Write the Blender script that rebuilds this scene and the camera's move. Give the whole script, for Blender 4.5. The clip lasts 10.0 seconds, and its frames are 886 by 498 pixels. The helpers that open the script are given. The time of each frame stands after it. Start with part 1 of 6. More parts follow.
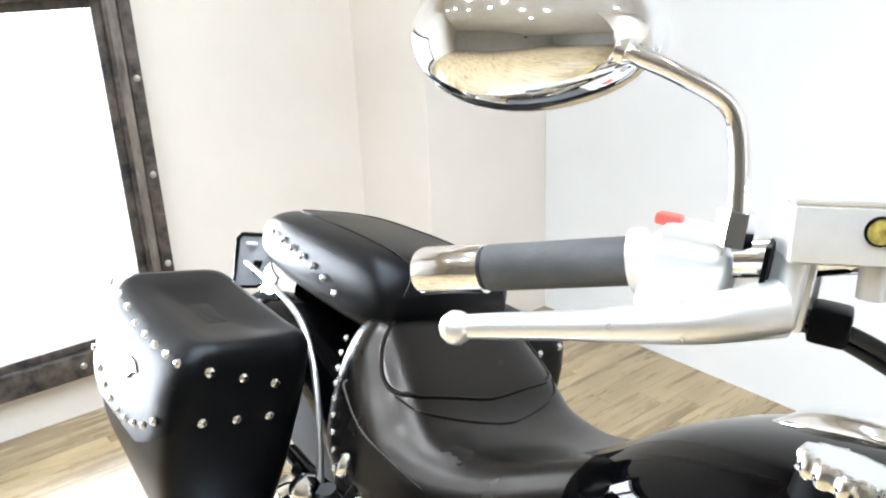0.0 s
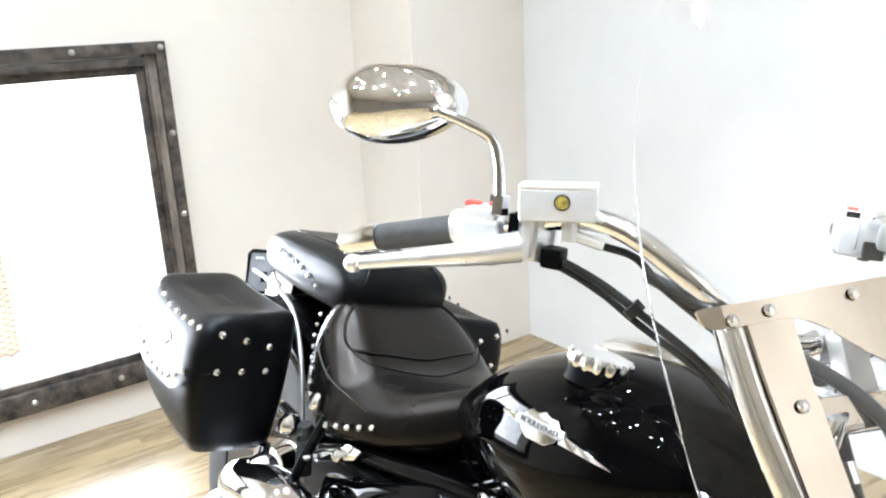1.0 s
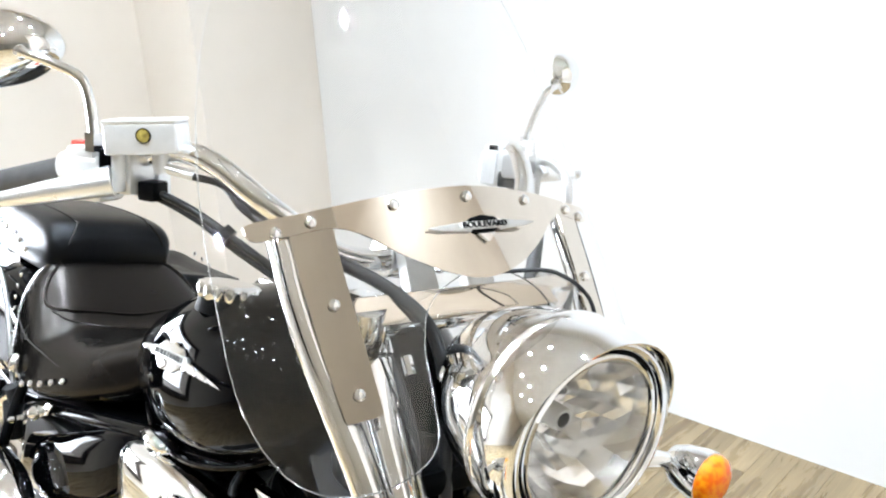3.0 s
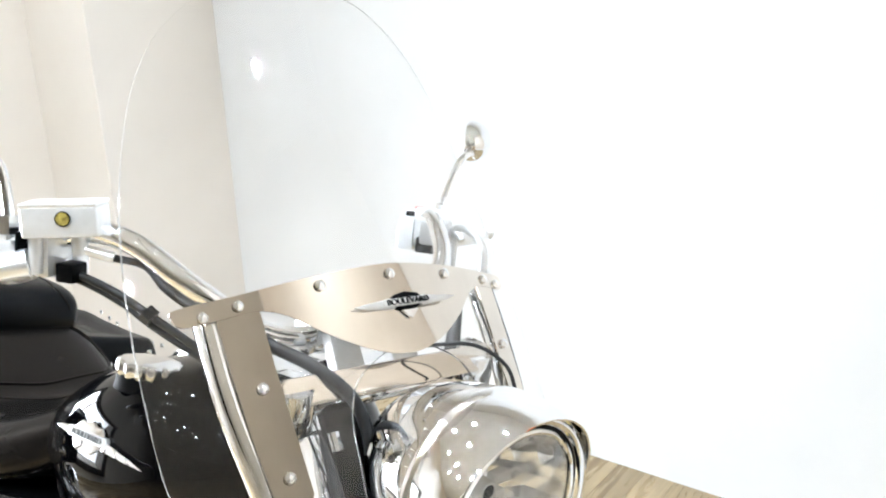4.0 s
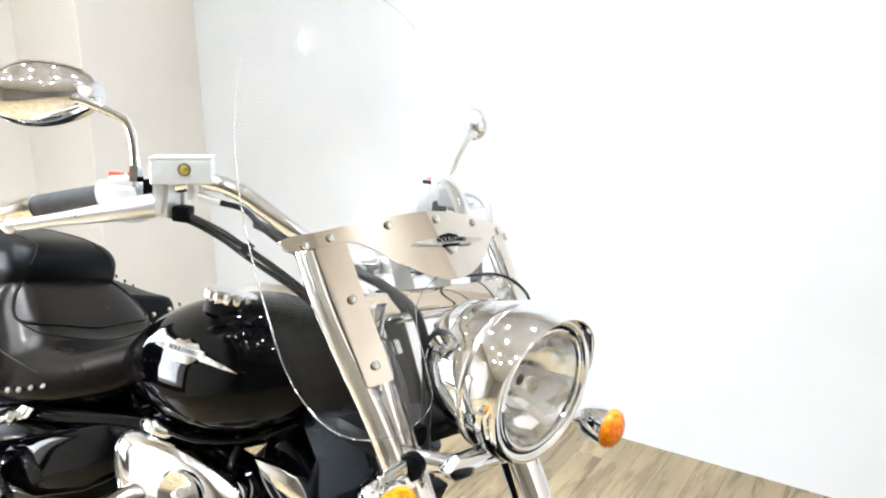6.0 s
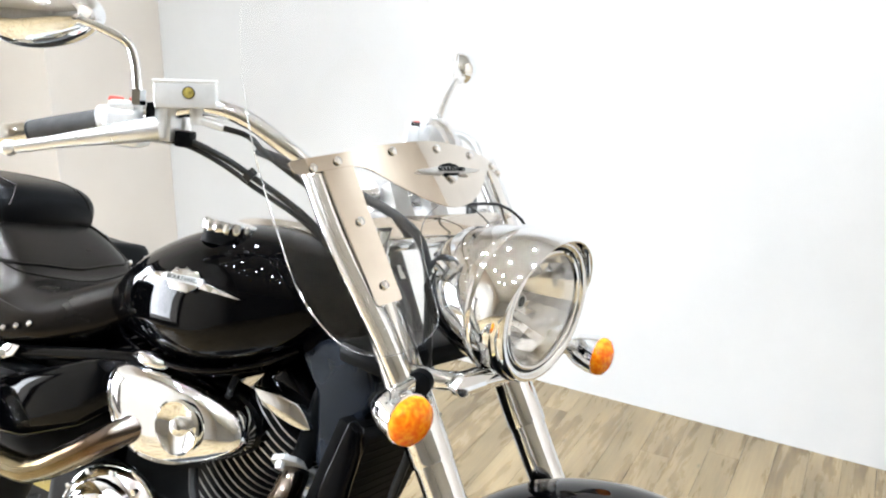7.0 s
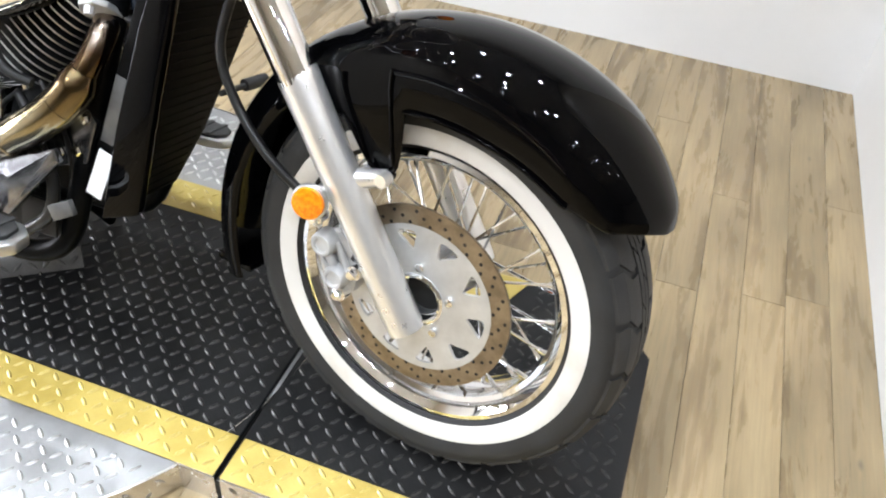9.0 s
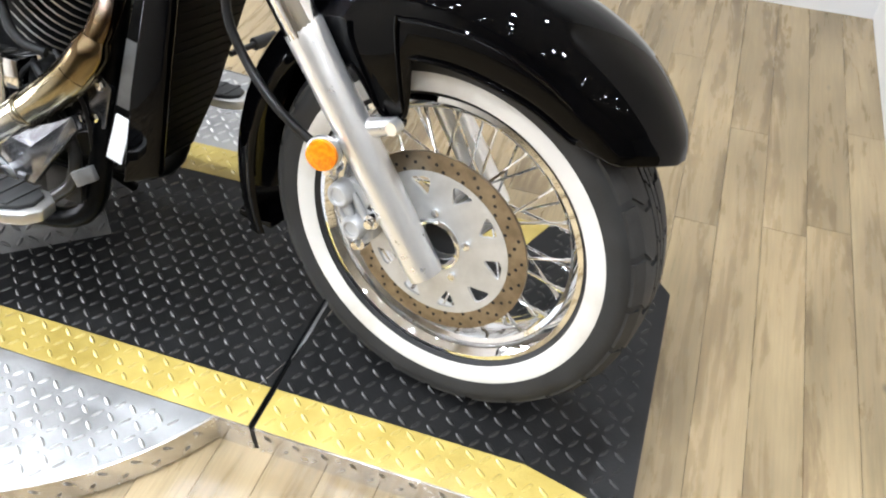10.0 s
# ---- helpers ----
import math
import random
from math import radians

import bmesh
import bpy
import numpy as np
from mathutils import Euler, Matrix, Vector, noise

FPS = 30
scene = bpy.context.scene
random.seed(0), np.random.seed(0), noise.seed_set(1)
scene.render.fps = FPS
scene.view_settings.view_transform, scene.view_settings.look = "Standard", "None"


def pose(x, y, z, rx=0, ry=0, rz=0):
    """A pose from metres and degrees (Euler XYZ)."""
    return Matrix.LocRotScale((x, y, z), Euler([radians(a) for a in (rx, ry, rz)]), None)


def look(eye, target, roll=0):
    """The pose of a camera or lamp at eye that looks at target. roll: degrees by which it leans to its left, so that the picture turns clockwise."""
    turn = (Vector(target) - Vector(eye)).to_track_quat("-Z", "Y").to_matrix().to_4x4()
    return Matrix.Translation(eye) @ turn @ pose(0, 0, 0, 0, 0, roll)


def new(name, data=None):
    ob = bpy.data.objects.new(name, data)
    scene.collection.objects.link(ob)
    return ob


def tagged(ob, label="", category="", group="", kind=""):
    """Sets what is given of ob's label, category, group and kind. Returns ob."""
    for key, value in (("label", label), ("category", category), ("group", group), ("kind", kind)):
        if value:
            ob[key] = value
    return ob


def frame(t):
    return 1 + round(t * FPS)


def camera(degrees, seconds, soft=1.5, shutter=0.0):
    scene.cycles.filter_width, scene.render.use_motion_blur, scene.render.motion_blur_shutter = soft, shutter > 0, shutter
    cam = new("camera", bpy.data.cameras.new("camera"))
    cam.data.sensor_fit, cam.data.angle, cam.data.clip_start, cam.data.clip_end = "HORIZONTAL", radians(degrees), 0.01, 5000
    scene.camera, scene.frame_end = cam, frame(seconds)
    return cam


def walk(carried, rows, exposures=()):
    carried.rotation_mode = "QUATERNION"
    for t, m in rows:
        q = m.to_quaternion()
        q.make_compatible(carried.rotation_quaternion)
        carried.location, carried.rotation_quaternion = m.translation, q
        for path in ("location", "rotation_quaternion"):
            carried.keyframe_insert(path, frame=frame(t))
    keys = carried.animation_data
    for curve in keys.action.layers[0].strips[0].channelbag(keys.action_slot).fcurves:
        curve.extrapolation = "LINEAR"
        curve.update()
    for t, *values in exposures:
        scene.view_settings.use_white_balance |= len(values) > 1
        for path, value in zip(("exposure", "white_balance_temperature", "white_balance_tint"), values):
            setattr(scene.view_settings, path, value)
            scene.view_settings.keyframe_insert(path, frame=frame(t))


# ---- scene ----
cam = camera(57.88, 10.0, 2.1)
PATH = [
    (0, (-0.3897, -0.5164, 1.3668), (-2.0698, 0.3230, 0.6795), -2.45),
    (0.5, (-0.1382, -0.4923, 1.3887), (-1.8897, 0.1990, 0.7146), -3.66),
    (1, (0.0549, -0.5810, 1.4110), (-1.6883, 0.2257, 0.8541), -2.95),
    (1.5, (0.1810, -0.5391, 1.4312), (-1.5455, 0.3128, 0.8897), -2.90),
    (2, (0.2334, -0.4122, 1.3962), (-1.4397, 0.4952, 0.7819), -2.06),
    (2.5, (0.2591, -0.3596, 1.3682), (-1.3410, 0.6395, 0.7038), -3.14),
    (3, (0.2850, -0.3393, 1.3542), (-1.2912, 0.7214, 0.7292), -3.41),
    (3.2, (0.2898, -0.3313, 1.3592), (-1.2526, 0.7868, 0.7502), -3.48),
    (4.3, (0.2866, -0.3895, 1.4245), (-1.1421, 0.8999, 0.8800), -1.75),
    (4.5, (0.2820, -0.4143, 1.4248), (-1.1288, 0.8968, 0.8857), -1.72),
    (5, (0.2617, -0.5078, 1.4310), (-1.0700, 0.8524, 0.8177), -4.18),
    (5.5, (0.3331, -0.5928, 1.4222), (-1.0030, 0.7835, 0.8557), -1.22),
    (5.7, (0.3888, -0.6236, 1.4263), (-0.9488, 0.7524, 0.8627), -0.31),
    (6.8, (0.3737, -0.7433, 1.3732), (-0.8977, 0.6869, 0.7917), -0.05),
    (7, (0.3601, -0.7537, 1.3529), (-0.8612, 0.7086, 0.7444), 1.21),
    (7.5, (0.3612, -0.7587, 1.3124), (-0.7839, 0.7026, 0.5684), 2.28),
    (8, (0.3616, -0.7559, 1.2726), (-0.6509, 0.6937, 0.3381), 4.01),
    (8.5, (0.3657, -0.7625, 1.2205), (-0.5062, 0.6545, 0.1107), 6.02),
    (9, (0.4004, -0.7622, 1.1703), (-0.2706, 0.5879, -0.1439), 6.02),
    (9.5, (0.4229, -0.7737, 1.1509), (-0.2052, 0.5085, -0.2496), 5.22),
    (10, (0.4241, -0.7772, 1.1705), (-0.2600, 0.4799, -0.2266), 1.56),
]
EXPOSURES = [(0.0, -0.14, 6180, 11), (5.5, -0.14, 6250, 11), (7.0, -0.20, 6300, 12), (8.0, -0.32, 6320, 13), (9.0, -0.37, 6420, 14), (10.0, -0.36, 6420, 14)]
walk(cam, [(t, look(eye, target, roll)) for t, eye, target, roll in PATH], EXPOSURES)

# ---- light ----
world = bpy.data.worlds.new("world")
scene.world = world
world.use_nodes = True
sky = world.node_tree.nodes.new("ShaderNodeTexSky")
sky.sky_type, sky.sun_disc, sky.sun_elevation, sky.sun_rotation = "NISHITA", False, radians(40), radians(120)
world.node_tree.nodes["Background"].inputs[1].default_value = 0.12
world.node_tree.links.new(sky.outputs[0], world.node_tree.nodes["Background"].inputs[0])
LAMP_WATTS, WINDOW_WATTS, DAY = 22.8, 140.0, 2.5
scene.view_settings.exposure = EXPOSURES[0][1]

# ---- frames of reference ----
LEAN, GROUND, STEER, ROOM_TURN = radians(-9.47), 0.0105, radians(13.0), radians(11.0)
FRONT = Matrix.Translation((0, 0, GROUND)) @ Matrix.Rotation(LEAN, 4, "X")
HEAD = Vector((-0.50, 0, 0.90))
BODY = Matrix.Translation(HEAD) @ Matrix.Rotation(STEER, 4, Vector((-math.sin(radians(33)), 0, math.cos(radians(33))))) @ Matrix.Translation(-HEAD)
ROOM = Matrix.Rotation(ROOM_TURN, 4, "Z")
FLOOR = -0.068
ID = Matrix.Identity(4)


# ---- materials ----
def material(name, colour, rough=0.5, metal=0.0, **more):
    m = bpy.data.materials.new(name)
    m.use_nodes = True
    b = m.node_tree.nodes["Principled BSDF"]
    b.inputs["Base Color"].default_value = (*colour, 1)
    b.inputs["Roughness"].default_value = rough
    b.inputs["Metallic"].default_value = metal
    for key, value in more.items():
        b.inputs[key.replace("_", " ")].default_value = value
    return m


def node(m, kind, **inputs):
    n = m.node_tree.nodes.new(kind)
    for key, value in inputs.items():
        n.inputs[key.replace("_", " ")].default_value = value
    return n


def wire(m, a, b):
    m.node_tree.links.new(a, b)


def coords(m, scale=(1, 1, 1)):
    tex = node(m, "ShaderNodeTexCoord")
    mp = node(m, "ShaderNodeMapping")
    mp.inputs["Scale"].default_value = scale
    wire(m, tex.outputs["Object"], mp.inputs["Vector"])
    return mp.outputs[0]


def vary(m, dark, light, scale=8.0, stretch=(1, 1, 1), low=0.35, high=0.65, bump=0.0, fine=200.0, rough=None, detail=6.0):
    """Mottled colour between two tones, fine bump and uneven gloss."""
    b = m.node_tree.nodes["Principled BSDF"]
    v = coords(m, stretch)
    n = node(m, "ShaderNodeTexNoise", Scale=scale, Detail=detail, Roughness=0.6)
    wire(m, v, n.inputs["Vector"])
    r = node(m, "ShaderNodeValToRGB")
    r.color_ramp.elements[0].position, r.color_ramp.elements[1].position = low, high
    r.color_ramp.elements[0].color, r.color_ramp.elements[1].color = (*dark, 1), (*light, 1)
    wire(m, n.outputs["Fac"], r.inputs[0])
    wire(m, r.outputs[0], b.inputs["Base Color"])
    if bump:
        f = node(m, "ShaderNodeTexNoise", Scale=fine, Detail=4.0)
        wire(m, v, f.inputs["Vector"])
        p = node(m, "ShaderNodeBump", Strength=bump, Distance=0.001)
        wire(m, f.outputs["Fac"], p.inputs["Height"])
        wire(m, p.outputs[0], b.inputs["Normal"])
    if rough:
        k = node(m, "ShaderNodeMapRange", To_Min=rough[0], To_Max=rough[1])
        wire(m, n.outputs["Fac"], k.inputs[0])
        wire(m, k.outputs[0], b.inputs["Roughness"])
    return m


CHROME = vary(material("chrome", (0.78, 0.78, 0.78), 0.04, 1.0), (0.87, 0.885, 0.905), (0.92, 0.935, 0.955), 14, rough=(0.02, 0.06))
ALUMINIUM = vary(material("aluminium", (0.7, 0.7, 0.7), 0.3, 0.85), (0.88, 0.88, 0.88), (0.92, 0.92, 0.915), 30, rough=(0.26, 0.30))
SATIN = vary(material("satin_metal", (0.6, 0.6, 0.6), 0.4, 1.0), (0.54, 0.54, 0.53), (0.62, 0.62, 0.61), 40, rough=(0.32, 0.45))
CAST = vary(material("cast_metal", (0.4, 0.4, 0.4), 0.45, 0.9), (0.28, 0.28, 0.28), (0.45, 0.45, 0.44), 30, bump=0.4, fine=300)
PAINT = vary(material("black_paint", (0.006, 0.006, 0.007), 0.012, 0.0, IOR=1.22), (0.0004, 0.0004, 0.0005), (0.0010, 0.0010, 0.0012), 5)
BLACK_METAL = vary(material("black_metal", (0.012, 0.012, 0.013), 0.3, 0.0, IOR=1.13), (0.0008, 0.0012, 0.0014), (0.004, 0.004, 0.0044), 20, rough=(0.2, 0.45))
GRILLE = vary(material("grille_black", (0.003, 0.003, 0.003), 0.5, 0.0, Specular_IOR_Level=0.04), (0.0012, 0.0012, 0.0012), (0.0032, 0.0031, 0.003), 40, rough=(0.4, 0.6))
ENGINE_BLACK = vary(material("engine_black", (0.02, 0.02, 0.02), 0.5, 0.0, IOR=1.33), (0.004, 0.004, 0.004), (0.011, 0.011, 0.011), 25, bump=0.4, fine=300, rough=(0.35, 0.6))
# Warm specular tint puts brownish reflected light into the black leather.
LEATHER = vary(material("black_leather", (0.02, 0.02, 0.021), 0.34, IOR=1.36, Specular_Tint=(1.0, 0.88, 0.78, 1.0)), (0.0010, 0.0009, 0.0009), (0.0032, 0.0028, 0.0025), 9, bump=0.14, fine=520, rough=(0.21, 0.31))
# Same black leather; its blue specular tint imitates the window's sheen.
BLUE_SHEEN_LEATHER = vary(material("bag_leather", (0.02, 0.02, 0.021), 0.4, IOR=1.25, Specular_Tint=(0.86, 0.93, 1.0, 1.0)), (0.0010, 0.0010, 0.0011), (0.0030, 0.0029, 0.0030), 9, bump=0.16, fine=520, rough=(0.27, 0.37))
RUBBER = vary(material("rubber", (0.02, 0.02, 0.02), 0.7), (0.005, 0.005, 0.005), (0.013, 0.013, 0.013), 20, bump=0.4, fine=300, rough=(0.55, 0.8))
HOSE = vary(material("hose", (0.015, 0.015, 0.015), 0.35, IOR=1.4), (0.004, 0.004, 0.004), (0.011, 0.011, 0.011), 40, bump=0.2)
WHITEWALL = vary(material("whitewall", (0.75, 0.73, 0.67), 0.55), (0.42, 0.375, 0.305), (0.565, 0.545, 0.505), 5, low=0.25, high=0.5, bump=0.15)
AMBER = vary(material("amber_plastic", (0.95, 0.2, 0.005), 0.12, 0.0, IOR=1.4, Transmission_Weight=0.25), (0.88, 0.14, 0.001), (1.0, 0.33, 0.006), 110, detail=1.0)
REFLECTOR = vary(material("amber_reflector", (0.85, 0.2, 0.01), 0.10, 0.0, Coat_Weight=0.2), (0.62, 0.150, 0.003), (0.80, 0.24, 0.006), 160, detail=1.0)
RED = vary(material("red_plastic", (0.7, 0.1, 0.08), 0.35), (0.66, 0.08, 0.06), (0.76, 0.13, 0.10), 60)
GRIP = vary(material("grey_grip_rubber", (0.06, 0.06, 0.06), 0.6), (0.040, 0.040, 0.041), (0.065, 0.064, 0.063), 30, bump=0.4, fine=300, rough=(0.5, 0.7))
GLASS = material("clear_glass", (1, 1, 1), 0.0, 0.0, Transmission_Weight=1.0, IOR=1.45)
PLEXI = material("clear_acrylic", (1, 1, 1), 0.005, 0.0, Transmission_Weight=1.0, IOR=1.40)
PLEXI_EDGE = material("acrylic_edge", (0.97, 0.98, 0.98), 0.05, 0.0, Transmission_Weight=0.93, IOR=1.3)
# Paler copy of RUBBER for the blocks, so the grooves look shaded.
LIT_TREAD_RUBBER = vary(material("tread_rubber", (0.03, 0.03, 0.03), 0.65), (0.009, 0.009, 0.009), (0.021, 0.0205, 0.02), 30, bump=0.4, fine=300, rough=(0.5, 0.75))
BRASS_BULB = vary(material("bulb_brass", (0.7, 0.6, 0.4), 0.25, 0.8), (0.62, 0.52, 0.34), (0.76, 0.66, 0.46), 60)
REFLECT = vary(material("lamp_reflector", (0.85, 0.85, 0.85), 0.12, 1.0), (0.90, 0.905, 0.91), (0.96, 0.96, 0.96), 40, rough=(0.12, 0.22))
DISC_TRACK = vary(material("disc_track", (0.30, 0.21, 0.13), 0.35, 0.9), (0.21, 0.165, 0.115), (0.35, 0.285, 0.205), 30, bump=0.2, fine=700)
DISC_GREY = vary(material("disc_carrier", (0.5, 0.5, 0.49), 0.45, 0.7), (0.50, 0.50, 0.49), (0.60, 0.60, 0.59), 25, bump=0.2)
POLISHED_STEEL = vary(material("polished_steel", (0.74, 0.68, 0.61), 0.04, 1.0), (0.72, 0.665, 0.595), (0.77, 0.715, 0.645), 12, rough=(0.03, 0.07))
DARK_CAST = vary(material("dark_cast_metal", (0.2, 0.2, 0.21), 0.22, 0.95), (0.10, 0.10, 0.108), (0.30, 0.30, 0.31), 22, bump=0.15, fine=200, rough=(0.14, 0.34))
# Black whose blue mottling and tint imitate a cloudy blue reflection.
NECK_BLUE_SHEEN = vary(material("satin_neck_black", (0.010, 0.011, 0.014), 0.14, IOR=1.45, Specular_Tint=(0.80, 0.90, 1.0, 1.0)), (0.002, 0.003, 0.005), (0.012, 0.015, 0.022), 16, low=0.3, high=0.7, bump=0.05, fine=60, rough=(0.08, 0.20))
CALIPER_GREY = vary(material("caliper_grey", (0.42, 0.42, 0.42), 0.45, 0.3), (0.34, 0.34, 0.335), (0.46, 0.46, 0.455), 25, bump=0.3, fine=300)
HEADER = material("heat_tinted_pipe", (0.5, 0.3, 0.15), 0.16, 1.0)


def heat_nodes(m):
    """Bare steel below, straw to brown heat colours towards the cylinder heads."""
    b = m.node_tree.nodes["Principled BSDF"]
    tex = node(m, "ShaderNodeTexCoord")
    cut = node(m, "ShaderNodeSeparateXYZ")
    wire(m, tex.outputs["Object"], cut.inputs[0])
    n = node(m, "ShaderNodeTexNoise", Scale=14.0, Detail=5.0)
    wire(m, tex.outputs["Object"], n.inputs["Vector"])
    wob = node(m, "ShaderNodeMapRange", To_Min=-0.05, To_Max=0.05)
    wire(m, n.outputs["Fac"], wob.inputs[0])
    add = node(m, "ShaderNodeMath")
    add.operation = "ADD"
    wire(m, cut.outputs["Z"], add.inputs[0])
    wire(m, wob.outputs[0], add.inputs[1])
    r = node(m, "ShaderNodeValToRGB")
    for el, at, c in zip([r.color_ramp.elements[0], r.color_ramp.elements[1]] + [r.color_ramp.elements.new(q) for q in (0.41, 0.46, 0.52)],
                         (0.34, 0.60, 0.41, 0.46, 0.52), ((0.60, 0.58, 0.54), (0.060, 0.036, 0.021), (0.34, 0.30, 0.20), (0.19, 0.145, 0.078), (0.095, 0.058, 0.032))):
        el.position, el.color = at, (*c, 1)
    wire(m, add.outputs[0], r.inputs[0])
    wire(m, r.outputs[0], b.inputs["Base Color"])
    g = node(m, "ShaderNodeMapRange", To_Min=0.08, To_Max=0.26)
    wire(m, n.outputs["Fac"], g.inputs[0])
    wire(m, g.outputs[0], b.inputs["Roughness"])


heat_nodes(HEADER)
LABEL_WHITE = vary(material("white_sticker", (0.8, 0.8, 0.78), 0.5), (0.70, 0.70, 0.68), (0.84, 0.84, 0.82), 60)
PLATE_GREY = vary(material("grey_plate", (0.33, 0.33, 0.34), 0.5), (0.28, 0.28, 0.29), (0.38, 0.38, 0.39), 20)
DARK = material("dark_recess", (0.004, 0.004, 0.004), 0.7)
STITCH = material("stitching", (0.07, 0.065, 0.06), 0.7)
WALL_PAINT = vary(material("wall_paint", (0.82, 0.81, 0.79), 0.6), (0.70, 0.697, 0.69), (0.76, 0.757, 0.75), 1.3, bump=0.25, fine=90, rough=(0.45, 0.7))
CEILING_PAINT = vary(material("ceiling_paint", (0.6, 0.58, 0.55), 0.7), (0.64, 0.635, 0.625), (0.70, 0.695, 0.685), 2)
BACK_PAINT = vary(material("back_wall_paint", (0.6, 0.54, 0.47), 0.7), (0.50, 0.49, 0.475), (0.58, 0.57, 0.55), 1.5)
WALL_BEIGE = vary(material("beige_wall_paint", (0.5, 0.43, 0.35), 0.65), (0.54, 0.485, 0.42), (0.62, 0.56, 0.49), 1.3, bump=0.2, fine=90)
# Cream tone carries the weaker, warmer light on the column and window wall.
WALL_DIM_WARM = vary(material("cream_wall_paint", (0.7, 0.64, 0.56), 0.65), (0.71, 0.655, 0.59), (0.77, 0.715, 0.65), 1.3, bump=0.25, fine=90, rough=(0.5, 0.7))
TRIM_WHITE = material("white_trim", (0.8, 0.8, 0.79), 0.5)
PLATE_SILVER = vary(material("tread_plate", (0.62, 0.62, 0.62), 0.33, 0.85), (0.25, 0.25, 0.25), (0.34, 0.34, 0.336), 9, bump=0.25, fine=160, rough=(0.42, 0.55))
PLATE_BLACK = vary(material("black_tread", (0.03, 0.03, 0.031), 0.42, IOR=1.32), (0.004, 0.004, 0.0042), (0.010, 0.0098, 0.0096), 7, bump=0.3, fine=180, rough=(0.3, 0.55))
PLATE_YELLOW = vary(material("yellow_tread", (0.75, 0.55, 0.06), 0.42), (0.29, 0.205, 0.038), (0.42, 0.322, 0.085), 9, low=0.25, high=0.6, bump=0.3, fine=180, rough=(0.3, 0.5))
TRIM_METAL = vary(material("polished_trim", (0.7, 0.68, 0.64), 0.2, 1.0), (0.55, 0.53, 0.50), (0.70, 0.68, 0.65), 20, bump=0.3, fine=120, rough=(0.16, 0.34))
FRAME_IRON = vary(material("dark_iron", (0.04, 0.04, 0.045), 0.5, 0.5), (0.022, 0.022, 0.025), (0.15, 0.125, 0.105), 16, bump=0.4, fine=120, rough=(0.4, 0.7))
MESH_IRON = vary(material("mesh_iron", (0.05, 0.05, 0.05), 0.5, 0.4), (0.035, 0.035, 0.037), (0.09, 0.085, 0.08), 30)
SILVER = vary(material("silver_paint", (0.85, 0.85, 0.84), 0.35, 0.6), (0.80, 0.80, 0.79), (0.88, 0.88, 0.875), 30, rough=(0.26, 0.36))
TREAD_WORN = vary(material("worn_tread", (0.04, 0.04, 0.04), 0.4, IOR=1.4), (0.008, 0.0078, 0.0075), (0.028, 0.027, 0.025), 30, low=0.3, high=0.7, rough=(0.32, 0.5))
YELLOW_WORN = vary(material("worn_yellow_tread", (0.5, 0.38, 0.08), 0.32), (0.33, 0.24, 0.050), (0.50, 0.40, 0.13), 30, low=0.3, high=0.7, rough=(0.22, 0.4))
PLATE_DULL = vary(material("dull_tread_plate", (0.2, 0.2, 0.2), 0.45, 0.7), (0.10, 0.10, 0.10), (0.20, 0.20, 0.198), 12, bump=0.25, fine=160, rough=(0.35, 0.55))
SILVER_WORN = vary(material("worn_silver_tread", (0.7, 0.7, 0.7), 0.3, 0.9), (0.38, 0.38, 0.38), (0.56, 0.56, 0.55), 30, rough=(0.25, 0.4))
POST_WOOD = vary(material("pale_orange_wood", (0.8, 0.58, 0.4), 0.6), (0.80, 0.61, 0.44), (0.90, 0.73, 0.56), 6, (12, 12, 1))
WEATHERED = vary(material("weathered_wood", (0.2, 0.17, 0.14), 0.7), (0.09, 0.075, 0.062), (0.30, 0.255, 0.215), 7, (4, 4, 1), bump=0.4, fine=60)

OAK = material("oak_plank", (0.45, 0.33, 0.18), 0.30)


